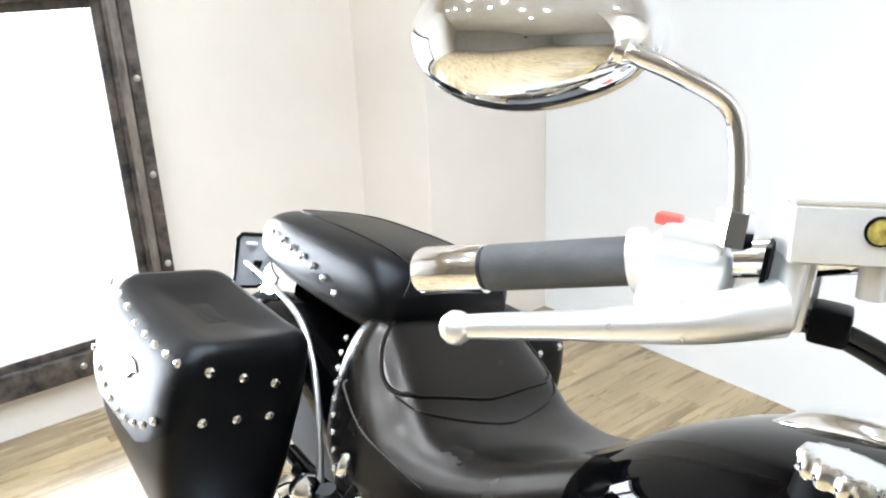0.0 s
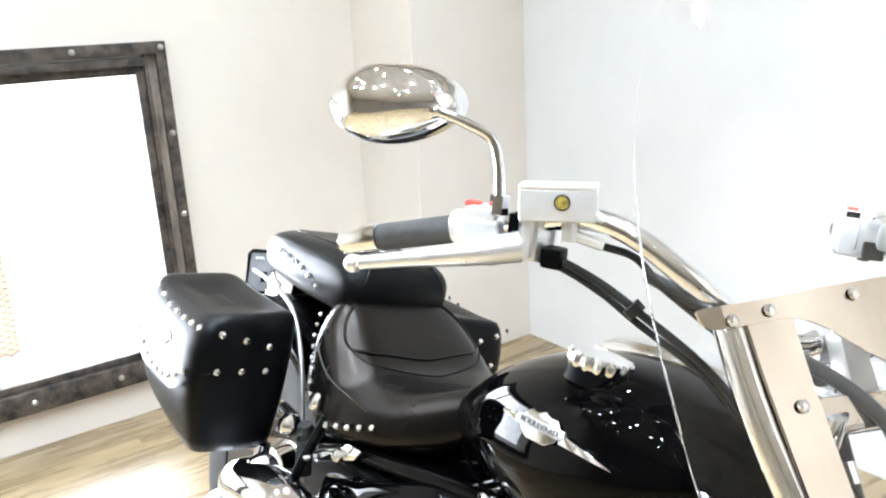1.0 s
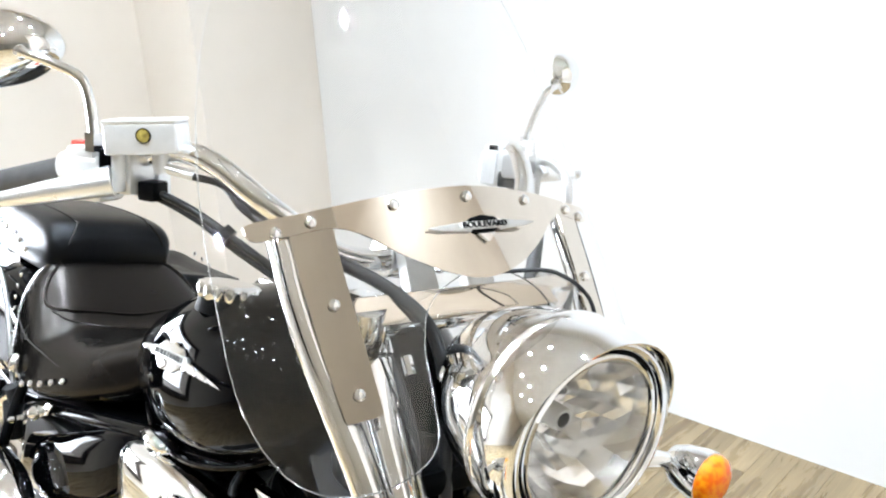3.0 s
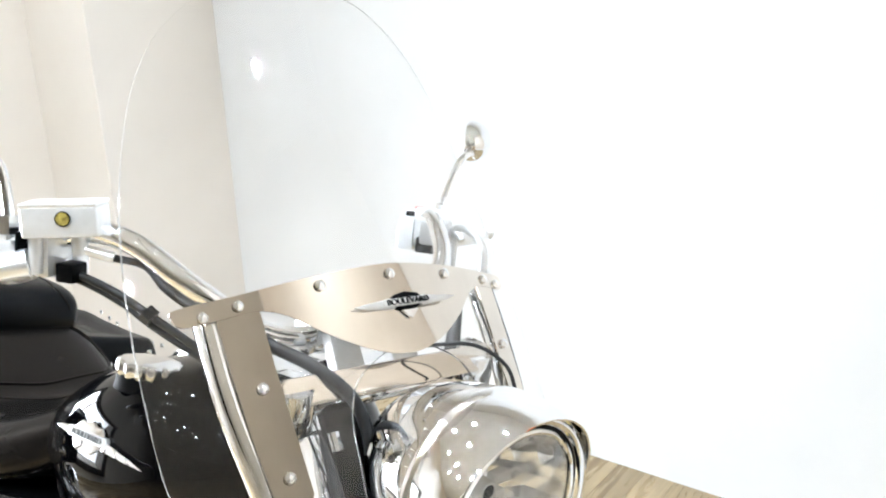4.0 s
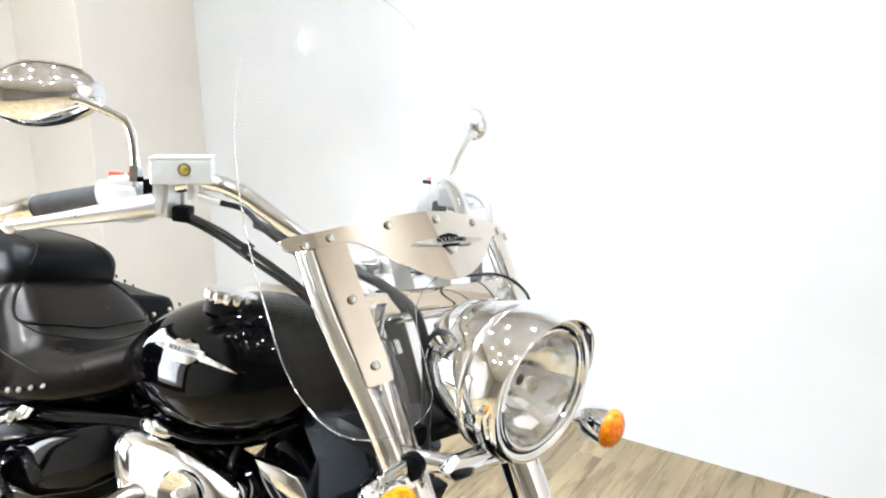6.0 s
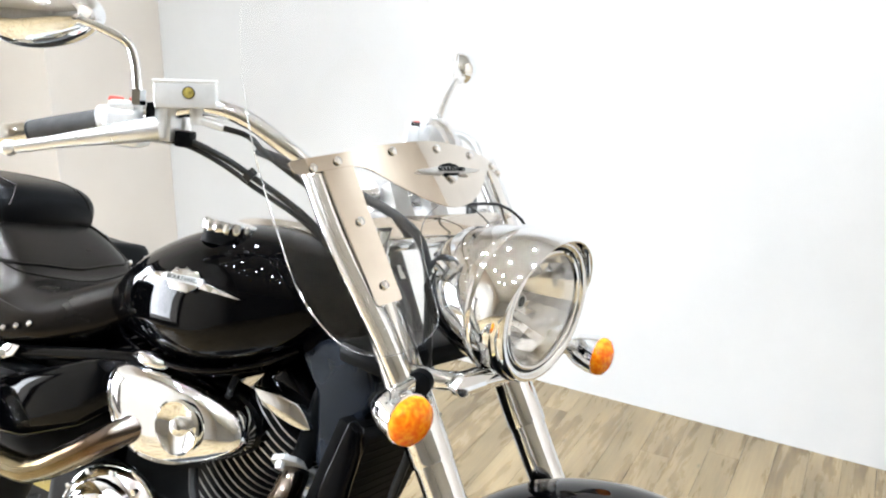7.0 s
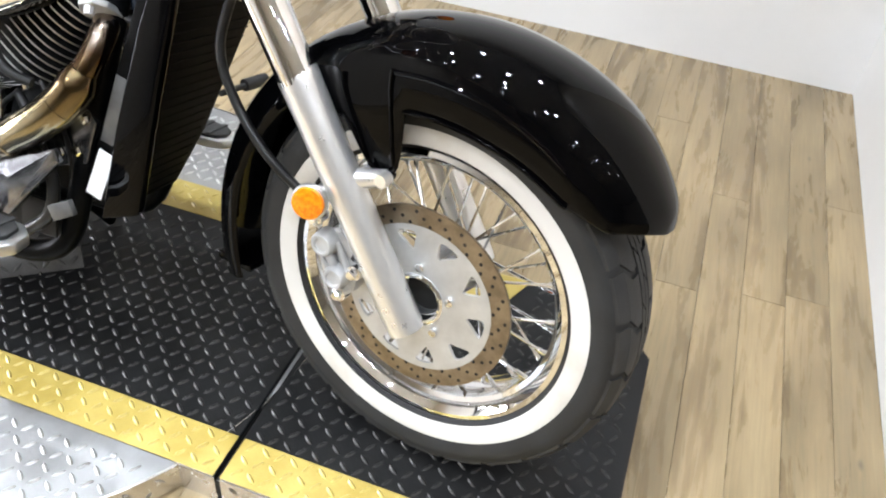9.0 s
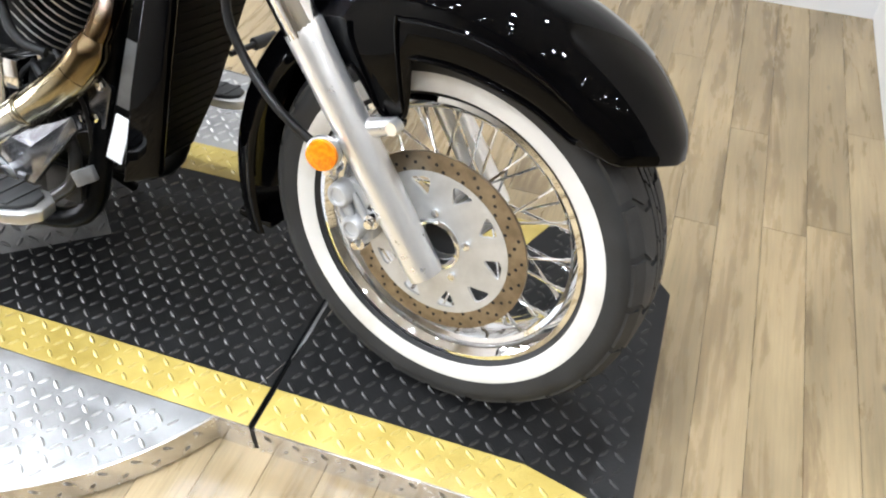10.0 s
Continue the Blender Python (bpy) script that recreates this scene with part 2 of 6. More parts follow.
def oak_nodes(m):
    """Straw-coloured oak with grey-brown figure, fine grain and small knots."""
    b = m.node_tree.nodes["Principled BSDF"]
    info = node(m, "ShaderNodeObjectInfo")
    jump = node(m, "ShaderNodeMath")
    jump.operation, jump.inputs[1].default_value = "MULTIPLY", 41.0
    wire(m, info.outputs["Random"], jump.inputs[0])
    tex = node(m, "ShaderNodeTexCoord")
    shift = node(m, "ShaderNodeVectorMath")
    shift.operation = "ADD"
    wire(m, tex.outputs["Object"], shift.inputs[0])
    wire(m, jump.outputs[0], shift.inputs[1])

    def field(kind, stretch, **inputs):
        mp = node(m, "ShaderNodeMapping")
        mp.inputs["Scale"].default_value = stretch
        wire(m, shift.outputs[0], mp.inputs["Vector"])
        n = node(m, kind, **inputs)
        wire(m, mp.outputs[0], n.inputs["Vector"])
        return n

    figure = field("ShaderNodeTexNoise", (7.0, 0.8, 1), Scale=2.6, Detail=9.0, Roughness=0.66, Distortion=0.4)
    ramp = node(m, "ShaderNodeValToRGB")
    ramp.color_ramp.elements[0].position, ramp.color_ramp.elements[1].position = 0.36, 0.66
    ramp.color_ramp.elements[0].color, ramp.color_ramp.elements[1].color = (0.175, 0.123, 0.067, 1), (0.322, 0.243, 0.135, 1)
    mid = ramp.color_ramp.elements.new(0.46)
    mid.color = (0.255, 0.187, 0.101, 1)
    wire(m, figure.outputs["Fac"], ramp.inputs[0])
    grain = field("ShaderNodeTexNoise", (60.0, 2.2, 1), Scale=3.0, Detail=3.0)
    fine = node(m, "ShaderNodeMapRange", From_Min=0.3, From_Max=0.7, To_Min=0.84, To_Max=1.09)
    wire(m, grain.outputs["Fac"], fine.inputs[0])
    patch = field("ShaderNodeTexNoise", (3.0, 0.9, 1), Scale=1.9, Detail=4.0)
    wide = node(m, "ShaderNodeMapRange", From_Min=0.35, From_Max=0.68, To_Min=0.66, To_Max=1.10)
    wire(m, patch.outputs["Fac"], wide.inputs[0])
    knot = field("ShaderNodeTexVoronoi", (1.0, 0.42, 1), Scale=13.0)
    spot = node(m, "ShaderNodeMapRange", From_Min=0.02, From_Max=0.10, To_Min=0.42, To_Max=1.0)
    wire(m, knot.outputs["Distance"], spot.inputs[0])
    value = fine.outputs[0]
    for other in (wide, spot):
        mul = node(m, "ShaderNodeMath")
        mul.operation = "MULTIPLY"
        wire(m, value, mul.inputs[0])
        wire(m, other.outputs[0], mul.inputs[1])
        value = mul.outputs[0]
    tint = node(m, "ShaderNodeHueSaturation")
    wire(m, value, tint.inputs["Value"])
    wire(m, ramp.outputs[0], tint.inputs["Color"])
    wire(m, tint.outputs[0], b.inputs["Base Color"])
    bump = node(m, "ShaderNodeBump", Strength=0.15, Distance=0.001)
    wire(m, grain.outputs["Fac"], bump.inputs["Height"])
    wire(m, bump.outputs[0], b.inputs["Normal"])
    gloss = node(m, "ShaderNodeMapRange", To_Min=0.20, To_Max=0.36)
    wire(m, figure.outputs["Fac"], gloss.inputs[0])
    wire(m, gloss.outputs[0], b.inputs["Roughness"])


oak_nodes(OAK)

DAYLIGHT = material("daylight", (1, 1, 1), 1.0)
DAYLIGHT.node_tree.nodes["Principled BSDF"].inputs["Emission Color"].default_value = (1.0, 0.99, 0.97, 1)
DAYLIGHT.node_tree.nodes["Principled BSDF"].inputs["Emission Strength"].default_value = DAY


# ---- mesh builders ----
def mesh_of(verts, faces):
    bm = bmesh.new()
    vs = [bm.verts.new(v) for v in verts]
    for f in faces:
        try:
            bm.faces.new([vs[i] for i in f])
        except ValueError:
            pass
    bm.normal_update()
    return bm


def part(name, bm, mat, parent=None, label="", m=ID, smooth=40):
    """Links a bmesh as one mesh object, under a thing or a part."""
    bmesh.ops.recalc_face_normals(bm, faces=bm.faces[:])
    data = bpy.data.meshes.new(name)
    for f in bm.faces:
        f.smooth = smooth > 0
    if smooth > 0:
        limit = radians(smooth)
        for e in bm.edges:
            if len(e.link_faces) == 2 and e.calc_face_angle(0) > limit:
                e.smooth = False
    bm.to_mesh(data)
    bm.free()
    data.materials.append(mat)
    ob = new(name, data)
    if parent:
        ob.parent = parent
    ob.matrix_basis = m
    if label:
        tagged(ob, label)
    return ob


def again(ob, m, parent=None):
    """Another object on the same mesh."""
    o = new(ob.name.split(".")[0], ob.data)
    o.parent = parent or ob.parent
    o.matrix_basis = m
    if "label" in ob:
        o["label"] = ob["label"]
    return o


def thing(name, label, category, m=ID, group="", kind=""):
    return_ob = tagged(new(name), label, category, group, kind)
    return_ob.matrix_basis = m
    return return_ob


def spline(points, steps=6, closed=False):
    """Points of a Catmull-Rom curve through the given ones."""
    p = [Vector(q) for q in points]
    n, out = len(p), []
    for i in range(n if closed else n - 1):
        a, b = p[i], p[(i + 1) % n]
        before = p[i - 1] if closed or i else 2 * a - b
        after = p[(i + 2) % n] if closed or i + 2 < n else 2 * b - a
        for k in range(steps):
            t = k / steps
            out.append(0.5 * (2 * a + (b - before) * t + (2 * before - 5 * a + 4 * b - after) * t**2 + (3 * a - before - 3 * b + after) * t**3))
    return out if closed else out + [p[-1]]


def tube(points, radius, n=10, caps=True, closed=False):
    """A round pipe along points; radius is one number or one for each point."""
    p = [Vector(q) for q in points]
    radii = radius if isinstance(radius, (list, tuple)) else [radius] * len(p)
    up, verts, faces = None, [], []
    for i, q in enumerate(p):
        a = p[(i - 1) % len(p)] if closed or i else q
        b = p[(i + 1) % len(p)] if closed or i + 1 < len(p) else q
        way = (b - a).normalized()
        up = (up - way * up.dot(way)).normalized() if up else way.orthogonal().normalized()
        side = way.cross(up)
        verts += [q + radii[i] * (math.cos(2 * math.pi * k / n) * up + math.sin(2 * math.pi * k / n) * side) for k in range(n)]
    rings = len(p)
    for i in range(rings if closed else rings - 1):
        j = (i + 1) % rings
        faces += [(i * n + k, i * n + (k + 1) % n, j * n + (k + 1) % n, j * n + k) for k in range(n)]
    if caps and not closed:
        faces += [tuple(range(n)), tuple(range((rings - 1) * n, rings * n))]
    return mesh_of(verts, faces)


def lathe(profile, n=48, m=ID, closed=False, start=0.0, turn=2 * math.pi, caps=False):
    """A profile of (radius, height) turned about z, then moved by m."""
    full = turn > 6.28
    count = n if full else n + 1
    verts, faces, k = [], [], len(profile)
    for i in range(count):
        a = start + turn * i / n
        verts += [m @ Vector((r * math.cos(a), r * math.sin(a), h)) for r, h in profile]
    for i in range(n):
        j = (i + 1) % count
        for q in range(k if closed else k - 1):
            w = (q + 1) % k
            faces.append((i * k + q, j * k + q, j * k + w, i * k + w))
    if caps and not closed and full:
        for q in (0, k - 1):
            if profile[q][0] > 1e-5:
                faces.append(tuple(i * k + q for i in range(n)))
    bm = mesh_of(verts, faces)
    bmesh.ops.remove_doubles(bm, verts=bm.verts[:], dist=1e-6)
    return bm


def loft(rings, caps=True):
    """Skin over closed rings with the same number of points."""
    n = len(rings[0])
    verts = [v for r in rings for v in r]
    faces = [(i * n + k, i * n + (k + 1) % n, (i + 1) * n + (k + 1) % n, (i + 1) * n + k) for i in range(len(rings) - 1) for k in range(n)]
    if caps:
        faces += [tuple(range(n)), tuple(range((len(rings) - 1) * n, len(rings) * n))]
    return mesh_of(verts, faces)


def bevelled(bm, width, segments=2, angle=30):
    bmesh.ops.recalc_face_normals(bm, faces=bm.faces[:])
    edges = [e for e in bm.edges if len(e.link_faces) == 2 and e.calc_face_angle(0) > radians(angle)]
    bmesh.ops.bevel(bm, geom=edges, offset=width, segments=segments, profile=0.6, affect="EDGES", clamp_overlap=True)
    return bm


def box(x0, x1, y0, y1, z0, z1, bevel=0.0, segments=2):
    v = [(x, y, z) for x in (x0, x1) for y in (y0, y1) for z in (z0, z1)]
    bm = mesh_of(v, [(0, 1, 3, 2), (4, 6, 7, 5), (0, 4, 5, 1), (2, 3, 7, 6), (0, 2, 6, 4), (1, 5, 7, 3)])
    return bevelled(bm, bevel, segments) if bevel else bm


def prism(outline, depth, m=ID, bevel=0.0, segments=2):
    """An outline in x, y raised by depth along z, then moved by m."""
    n = len(outline)
    bm = mesh_of([(x, y, 0) for x, y in outline] + [(x, y, depth) for x, y in outline],
                 [tuple(range(n)), tuple(range(n, 2 * n))] + [(k, (k + 1) % n, n + (k + 1) % n, n + k) for k in range(n)])
    if bevel:
        bevelled(bm, bevel, segments)
    bmesh.ops.transform(bm, matrix=m, verts=bm.verts[:])
    return bm


def joined(*parts):
    """Several bmeshes as one."""
    out = bmesh.new()
    for bm in parts:
        data = bpy.data.meshes.new("join")
        bm.to_mesh(data)
        bm.free()
        out.from_mesh(data)
        bpy.data.meshes.remove(data)
    return out


def axes(origin, x, z):
    """A pose from an origin, the way of its z axis and roughly that of its x axis."""
    z = Vector(z).normalized()
    x = Vector(x)
    x = (x - z * x.dot(z)).normalized()
    y = z.cross(x)
    return Matrix.Translation(origin) @ Matrix((x, y, z)).transposed().to_4x4()


def superellipse(hw, z0, z1, n=28, power=2.6, x=0.0, yc=0.0):
    """A rounded closed section in y, z at x."""
    ring = []
    for k in range(n):
        a = 2 * math.pi * k / n
        c, s = math.cos(a), math.sin(a)
        y = math.copysign(abs(c) ** (2 / power), c) * hw
        z = math.copysign(abs(s) ** (2 / power), s) * (z1 - z0) / 2 + (z0 + z1) / 2
        ring.append((x, yc + y, z))
    return ring


def dome(r, h, n=10):
    return lathe([(r, 0), (r * 0.92, h * 0.45), (r * 0.7, h * 0.78), (r * 0.38, h * 0.95), (0, h)], n)

# ---- the room ----
WALL_V, CORNER_U, WINDOW_U, RIGHT_U, BACK_V, FAR_U, HEIGHT = 1.83, -2.72, -3.17, 0.855, -8.0, 7.0, 3.30


def structure(name, bm, mat, label, category, m=None, smooth=0):
    return tagged(part(name, bm, mat, None, label, ROOM if m is None else m, smooth), label, category, kind="structure")


T = 0.30
structure("wall_north", box(WINDOW_U - T, RIGHT_U + T, WALL_V, WALL_V + T, FLOOR - 0.1, HEIGHT), WALL_PAINT, "smooth white painted showroom wall behind the motorcycle", "wall")
structure("wall_column", box(WINDOW_U, CORNER_U, WALL_V - 0.590, WALL_V, FLOOR - 0.1, HEIGHT, 0.004), WALL_DIM_WARM, "boxed column in the room corner, dim warm light put into its cream colour", "column")
# The window wall, with its opening
W0, W1, Z0, Z1 = -1.80, 0.335, 0.165, 1.291
TW = 0.55
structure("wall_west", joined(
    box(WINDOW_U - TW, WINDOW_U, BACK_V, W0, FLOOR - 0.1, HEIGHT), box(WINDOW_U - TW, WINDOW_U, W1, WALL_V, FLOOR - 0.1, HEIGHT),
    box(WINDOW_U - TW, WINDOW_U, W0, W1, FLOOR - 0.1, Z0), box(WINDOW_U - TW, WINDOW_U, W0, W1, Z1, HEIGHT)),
    WALL_DIM_WARM, "wall with a wide meshed window opening, dim warm light put into its cream colour", "wall")
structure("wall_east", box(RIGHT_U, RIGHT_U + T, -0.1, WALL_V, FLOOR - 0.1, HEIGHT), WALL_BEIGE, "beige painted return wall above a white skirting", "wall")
structure("baseboard", box(RIGHT_U - 0.012, RIGHT_U, -0.1, WALL_V, FLOOR, FLOOR + 0.30, 0.003), WALL_PAINT, "tall white skirting along the return wall", "baseboard")
structure("wall_far_east", box(FAR_U, FAR_U + T, BACK_V - T, WALL_V, FLOOR - 0.1, HEIGHT), BACK_PAINT, "plain beige showroom end wall", "wall")
structure("wall_closing", box(RIGHT_U + T, FAR_U, WALL_V, WALL_V + T, FLOOR - 0.1, HEIGHT), BACK_PAINT, "plain beige showroom wall", "wall")
structure("wall_south", box(WINDOW_U - T, FAR_U, BACK_V - T, BACK_V, FLOOR - 0.1, HEIGHT), BACK_PAINT, "plain beige showroom wall", "wall")
structure("ceiling", box(WINDOW_U - T, FAR_U + T, BACK_V - T, WALL_V + T, HEIGHT, HEIGHT + 0.1), CEILING_PAINT, "plain greige showroom ceiling", "ceiling")
structure("backdrop", box(WINDOW_U - 2.6, WINDOW_U - 2.55, -5.5, 3.5, -1.0, 4.0), DAYLIGHT, "bright overexposed daylight outside the window", "backdrop")

# Dark iron window frame with expanded mesh and bolts
window = thing("window_1", "wide window behind a dark bolted iron frame with mesh", "window", ROOM, kind="structure")
F = 0.085
u1 = WINDOW_U + 0.035
for y0, y1, z0, z1, depth, mat in (
        (W0 - F, W0, Z0 - F, Z1 + F, 0.035, FRAME_IRON), (W0, W1, Z0 - F, Z0, 0.035, FRAME_IRON),
        (W1 + 0.047, W1 + F, Z0 - F, Z1 + F, 0.035, FRAME_IRON), (W1 + 0.014, W1 + 0.047, Z0 - F, Z1 + 0.04, 0.016, WEATHERED), (W1, W1 + 0.014, Z0 - F, Z1 + 0.04, 0.030, FRAME_IRON),
        # The TRIM_WHITE strip paints the bright highlight along the top rail's gap.
        (W0, W1 + 0.047, Z1 + 0.040, Z1 + F, 0.035, FRAME_IRON), (W0, W1, Z1 + 0.031, Z1 + 0.040, 0.010, TRIM_WHITE), (W0, W1, Z1, Z1 + 0.031, 0.030, FRAME_IRON)):
    part("frame_rail", box(WINDOW_U + 0.001, WINDOW_U + depth, y0, y1, z0, z1, 0.003), mat, window, smooth=30)
inner = joined(*[box(WINDOW_U - 0.05, WINDOW_U + 0.012, *q, 0.003) for q in
                 ((W0, W0 + 0.03, Z0, Z1), (W1 - 0.03, W1, Z0, Z1), (W0 + 0.03, W1 - 0.03, Z1 - 0.03, Z1), (W0 + 0.03, W1 - 0.03, Z0, Z0 + 0.03))])
part("window_frame", inner, FRAME_IRON, window, smooth=30)
bolt = None
for k in range(9):
    for at_v, at_z in ((W1 + 0.066, Z1 + 0.0625 - k * 0.317), (W1 + 0.066 - k * 0.31, Z1 + 0.0625), (W1 + F / 2 - k * 0.31, Z0 - F / 2)):
        if at_z < Z0 - F or (k == 0 and at_z != Z1 + 0.0625):
            continue
        place = axes((u1 - 0.001, at_v, at_z), (0, 1, 0), (1, 0, 0))
        bolt = again(bolt, place) if bolt else part("bolt", dome(0.012, 0.009), SATIN, window, "", place)


def mesh_sheet(v0, v1, z0, z1, u, dx, dz, r):
    """Expanded diamond mesh: two families of slanted strands in one sheet."""
    verts, faces = [], []
    for way in (1, -1):
        c = v0 - (z1 - z0) * dx / dz
        while c < v1 + (z1 - z0) * dx / dz:
            pts = []
            a, b = Vector((c, z0)), Vector((c + way * (z1 - z0) * dx / dz, z1))
            lo, hi = 0.0, 1.0
            d = b[0] - a[0]
            for bound, sign in ((v0, 1), (v1, -1)):
                q = (bound - a[0]) / d
                if (d > 0) == (sign > 0):
                    lo = max(lo, q)
                else:
                    hi = min(hi, q)
            if hi > lo:
                p, q = a.lerp(b, lo), a.lerp(b, hi)
                n = len(verts)
                off = 0.003 * way
                for s in (p, q):
                    verts += [(u + off, s[0] - r, s[1]), (u + off + r, s[0], s[1]), (u + off, s[0] + r, s[1])]
                faces += [(n, n + 3, n + 4, n + 1), (n + 1, n + 4, n + 5, n + 2), (n + 2, n + 5, n + 3, n)]
            c += dx * 2
    return mesh_of(verts, faces)


tagged(part("mesh_screen", mesh_sheet(W0 + 0.03, W1 - 0.03, Z0 + 0.03, Z1 - 0.03, WINDOW_U - 0.02, 0.024, 0.012, 0.0024), MESH_IRON, window, "grey expanded metal mesh"), kind="stuff")
part("window_post", box(WINDOW_U - 0.50, WINDOW_U - 0.42, -0.30, -0.20, Z0, Z1, 0.004), POST_WOOD, window, "pale orange wooden post outside the mesh", smooth=30)

# Ceiling downlights
LAMPS = [(u, v) for u, v in [(-1.75 + 1.10 * i + 0.35 * (j % 2), 0.80 - 1.12 * j) for i in range(6) for j in range(6)] if not (v > -0.4 and u > RIGHT_U - 0.2) and not (0.6 < u < 1.7 and -1.6 < v < 0) and not (-3.1 < u < 0.3 and -4.0 < v < -1.6)] + [(-2.45, 0.35), (-2.45, -0.85)]
LAMPS += [(-2.85, -2.35), (-2.30, -2.20), (-1.60, -2.40), (-0.85, -2.05), (0.10, -1.90), (-2.70, -3.50), (-2.10, -3.20), (-1.45, -3.35), (-0.70, -3.55), (-1.85, -3.85)]      # the cluster over the aisle
lamp_data = bpy.data.lights.new("downlight_lamp", "AREA")
lamp_data.shape, lamp_data.size, lamp_data.energy, lamp_data.color = "DISK", 0.070, LAMP_WATTS, (0.84, 0.93, 1.0)
lamp_data.spread = radians(114)
for u, v in LAMPS:
    light = thing("downlight", "round recessed white ceiling downlight, switched on", "ceiling light", ROOM @ Matrix.Translation((u, v, HEIGHT - 0.012)), "ceiling downlights")
    part("trim_ring", lathe([(0.055, 0.012), (0.055, 0.0), (0.075, -0.004), (0.078, 0.012)], 24), TRIM_WHITE, light)
    lamp = new("lamp", lamp_data)
    lamp.parent, lamp.matrix_basis = light, Matrix.Translation((0, 0, 0.004))
day_data = bpy.data.lights.new("window_light", "AREA")
day_data.shape, day_data.size, day_data.size_y, day_data.energy, day_data.color = "RECTANGLE", W1 - W0, Z1 - Z0, WINDOW_WATTS, (0.90, 0.95, 1.0)
day_data.spread = radians(110)
day = new("window_light", day_data)
day.matrix_world = ROOM @ axes((WINDOW_U - 0.54, (W0 + W1) / 2, (Z0 + Z1) / 2), (0, 1, 0), (-1, 0, 0))

# ---- the motorcycle ----
bike = thing("motorcycle", "black cruiser motorcycle with chrome trim, leaning on its side stand", "motorcycle", FRONT)


def front(name, bm, mat, label="", parent=None, smooth=40, m=ID):
    return part(name, bm, mat, parent or bike, label, m, smooth)


def body(name, bm, mat, label="", parent=None, smooth=40, m=ID):
    return part(name, bm, mat, parent or bike, label, BODY @ m if parent is None else m, smooth)


# Front wheel
AXLE = Vector((0, 0, 0.318))
SPIN = axes(AXLE, (1, 0, 0), (0, -1, 0))      # z to the bike's right
tyre = front("tyre", lathe([(0.222, -0.048), (0.232, -0.058), (0.262, -0.067), (0.280, -0.0715), (0.293, -0.0705), (0.305, -0.061), (0.3118, -0.038), (0.3135, 0), (0.3118, 0.038),
                            (0.305, 0.061), (0.293, 0.0705), (0.280, 0.0715), (0.262, 0.067), (0.232, 0.058), (0.222, 0.048)], 96, SPIN), RUBBER, "black tyre with a block tread")
blocks = []
CROWN = [(0.3115, 0.0), (0.3098, 0.038), (0.303, 0.061), (0.291, 0.0705)]


def tread_block(base, width, h0, h1, skew):
    """One curved tread block between two heights across the tyre, 4 mm proud."""
    v = []
    for lift in (-0.001, 0.0045):
        for i in range(4):
            h = h0 + (h1 - h0) * i / 3
            r = 0.002 + lift
            for (r0, c0), (r1, c1) in zip(CROWN, CROWN[1:]):
                if c0 <= abs(h) <= c1:
                    r += r0 + (r1 - r0) * (abs(h) - c0) / (c1 - c0)
            for j in range(4):
                a = base + width * j / 3 + skew * (1 if i >= 2 else 0)
                v.append(SPIN @ Vector((r * math.cos(a), r * math.sin(a), h)))
    f = []
    for i in range(3):
        for j in range(3):
            q = i * 4 + j
            f += [(q + 16, q + 17, q + 21, q + 20)]
        f += [(i * 4, i * 4 + 4, i * 4 + 20, i * 4 + 16), (i * 4 + 3, i * 4 + 7, i * 4 + 23, i * 4 + 19), (i, i + 1, i + 17, i + 16), (12 + i, 13 + i, 29 + i, 28 + i)]
    return v, f


for k in range(24):
    a0 = 2 * math.pi * k / 24
    blocks.append(tread_block(a0, 0.226, 0.016, 0.0670, 0.060))
    blocks.append(tread_block(a0 + 0.12, 0.226, -0.0670, -0.016, -0.060))
    blocks.append(tread_block(a0 + 0.05, 0.245, 0.0015, 0.012, 0.03))
    blocks.append(tread_block(a0 + 0.17, 0.245, -0.012, -0.0015, 0.03))
allv, allf = [], []
for v, f in blocks:
    allf += [tuple(i + len(allv) for i in q) for q in f]
    allv += v
tagged(front("tread", mesh_of(allv, allf), LIT_TREAD_RUBBER, "", tyre, 20), kind="stuff")
for side in (1, -1):
    front("whitewall", lathe([(0.2335, side * 0.0618), (0.242, side * 0.0652), (0.250, side * 0.0668), (0.262, side * 0.0675), (0.2666, side * 0.0662)], 96, SPIN), WHITEWALL, "cream whitewall band", tyre)
rim = front("rim", lathe([(0.222, -0.050), (0.226, -0.055), (0.218, -0.056), (0.209, -0.047), (0.2065, -0.044), (0.2065, -0.036), (0.199, -0.032), (0.197, -0.018), (0.194, -0.014), (0.194, 0.014), (0.197, 0.018), (0.199, 0.032), (0.2065, 0.036), (0.2065, 0.044), (0.209, 0.047),
                          (0.218, 0.056), (0.226, 0.055), (0.222, 0.050), (0.211, 0.03), (0.209, 0), (0.211, -0.03)], 96, SPIN, True), CHROME, "chrome spoked rim")
hub = front("hub", lathe([(0.012, -0.07), (0.040, -0.066), (0.046, -0.055), (0.046, -0.048), (0.030, -0.035), (0.027, 0), (0.030, 0.035), (0.046, 0.048), (0.046, 0.055), (0.040, 0.062), (0.033, 0.064), (0.033, 0.05), (0.012, 0.05)], 40, SPIN), CAST, "grey cast hub")
front("hub_ring", lathe([(0.033, 0.052), (0.035, 0.079), (0.039, 0.081), (0.043, 0.079), (0.044, 0.070)], 40, SPIN), CHROME, "chrome hub ring", hub)
front("axle_recess", lathe([(0.0, 0.0505), (0.032, 0.0505)], 32, SPIN), DARK, "", hub)
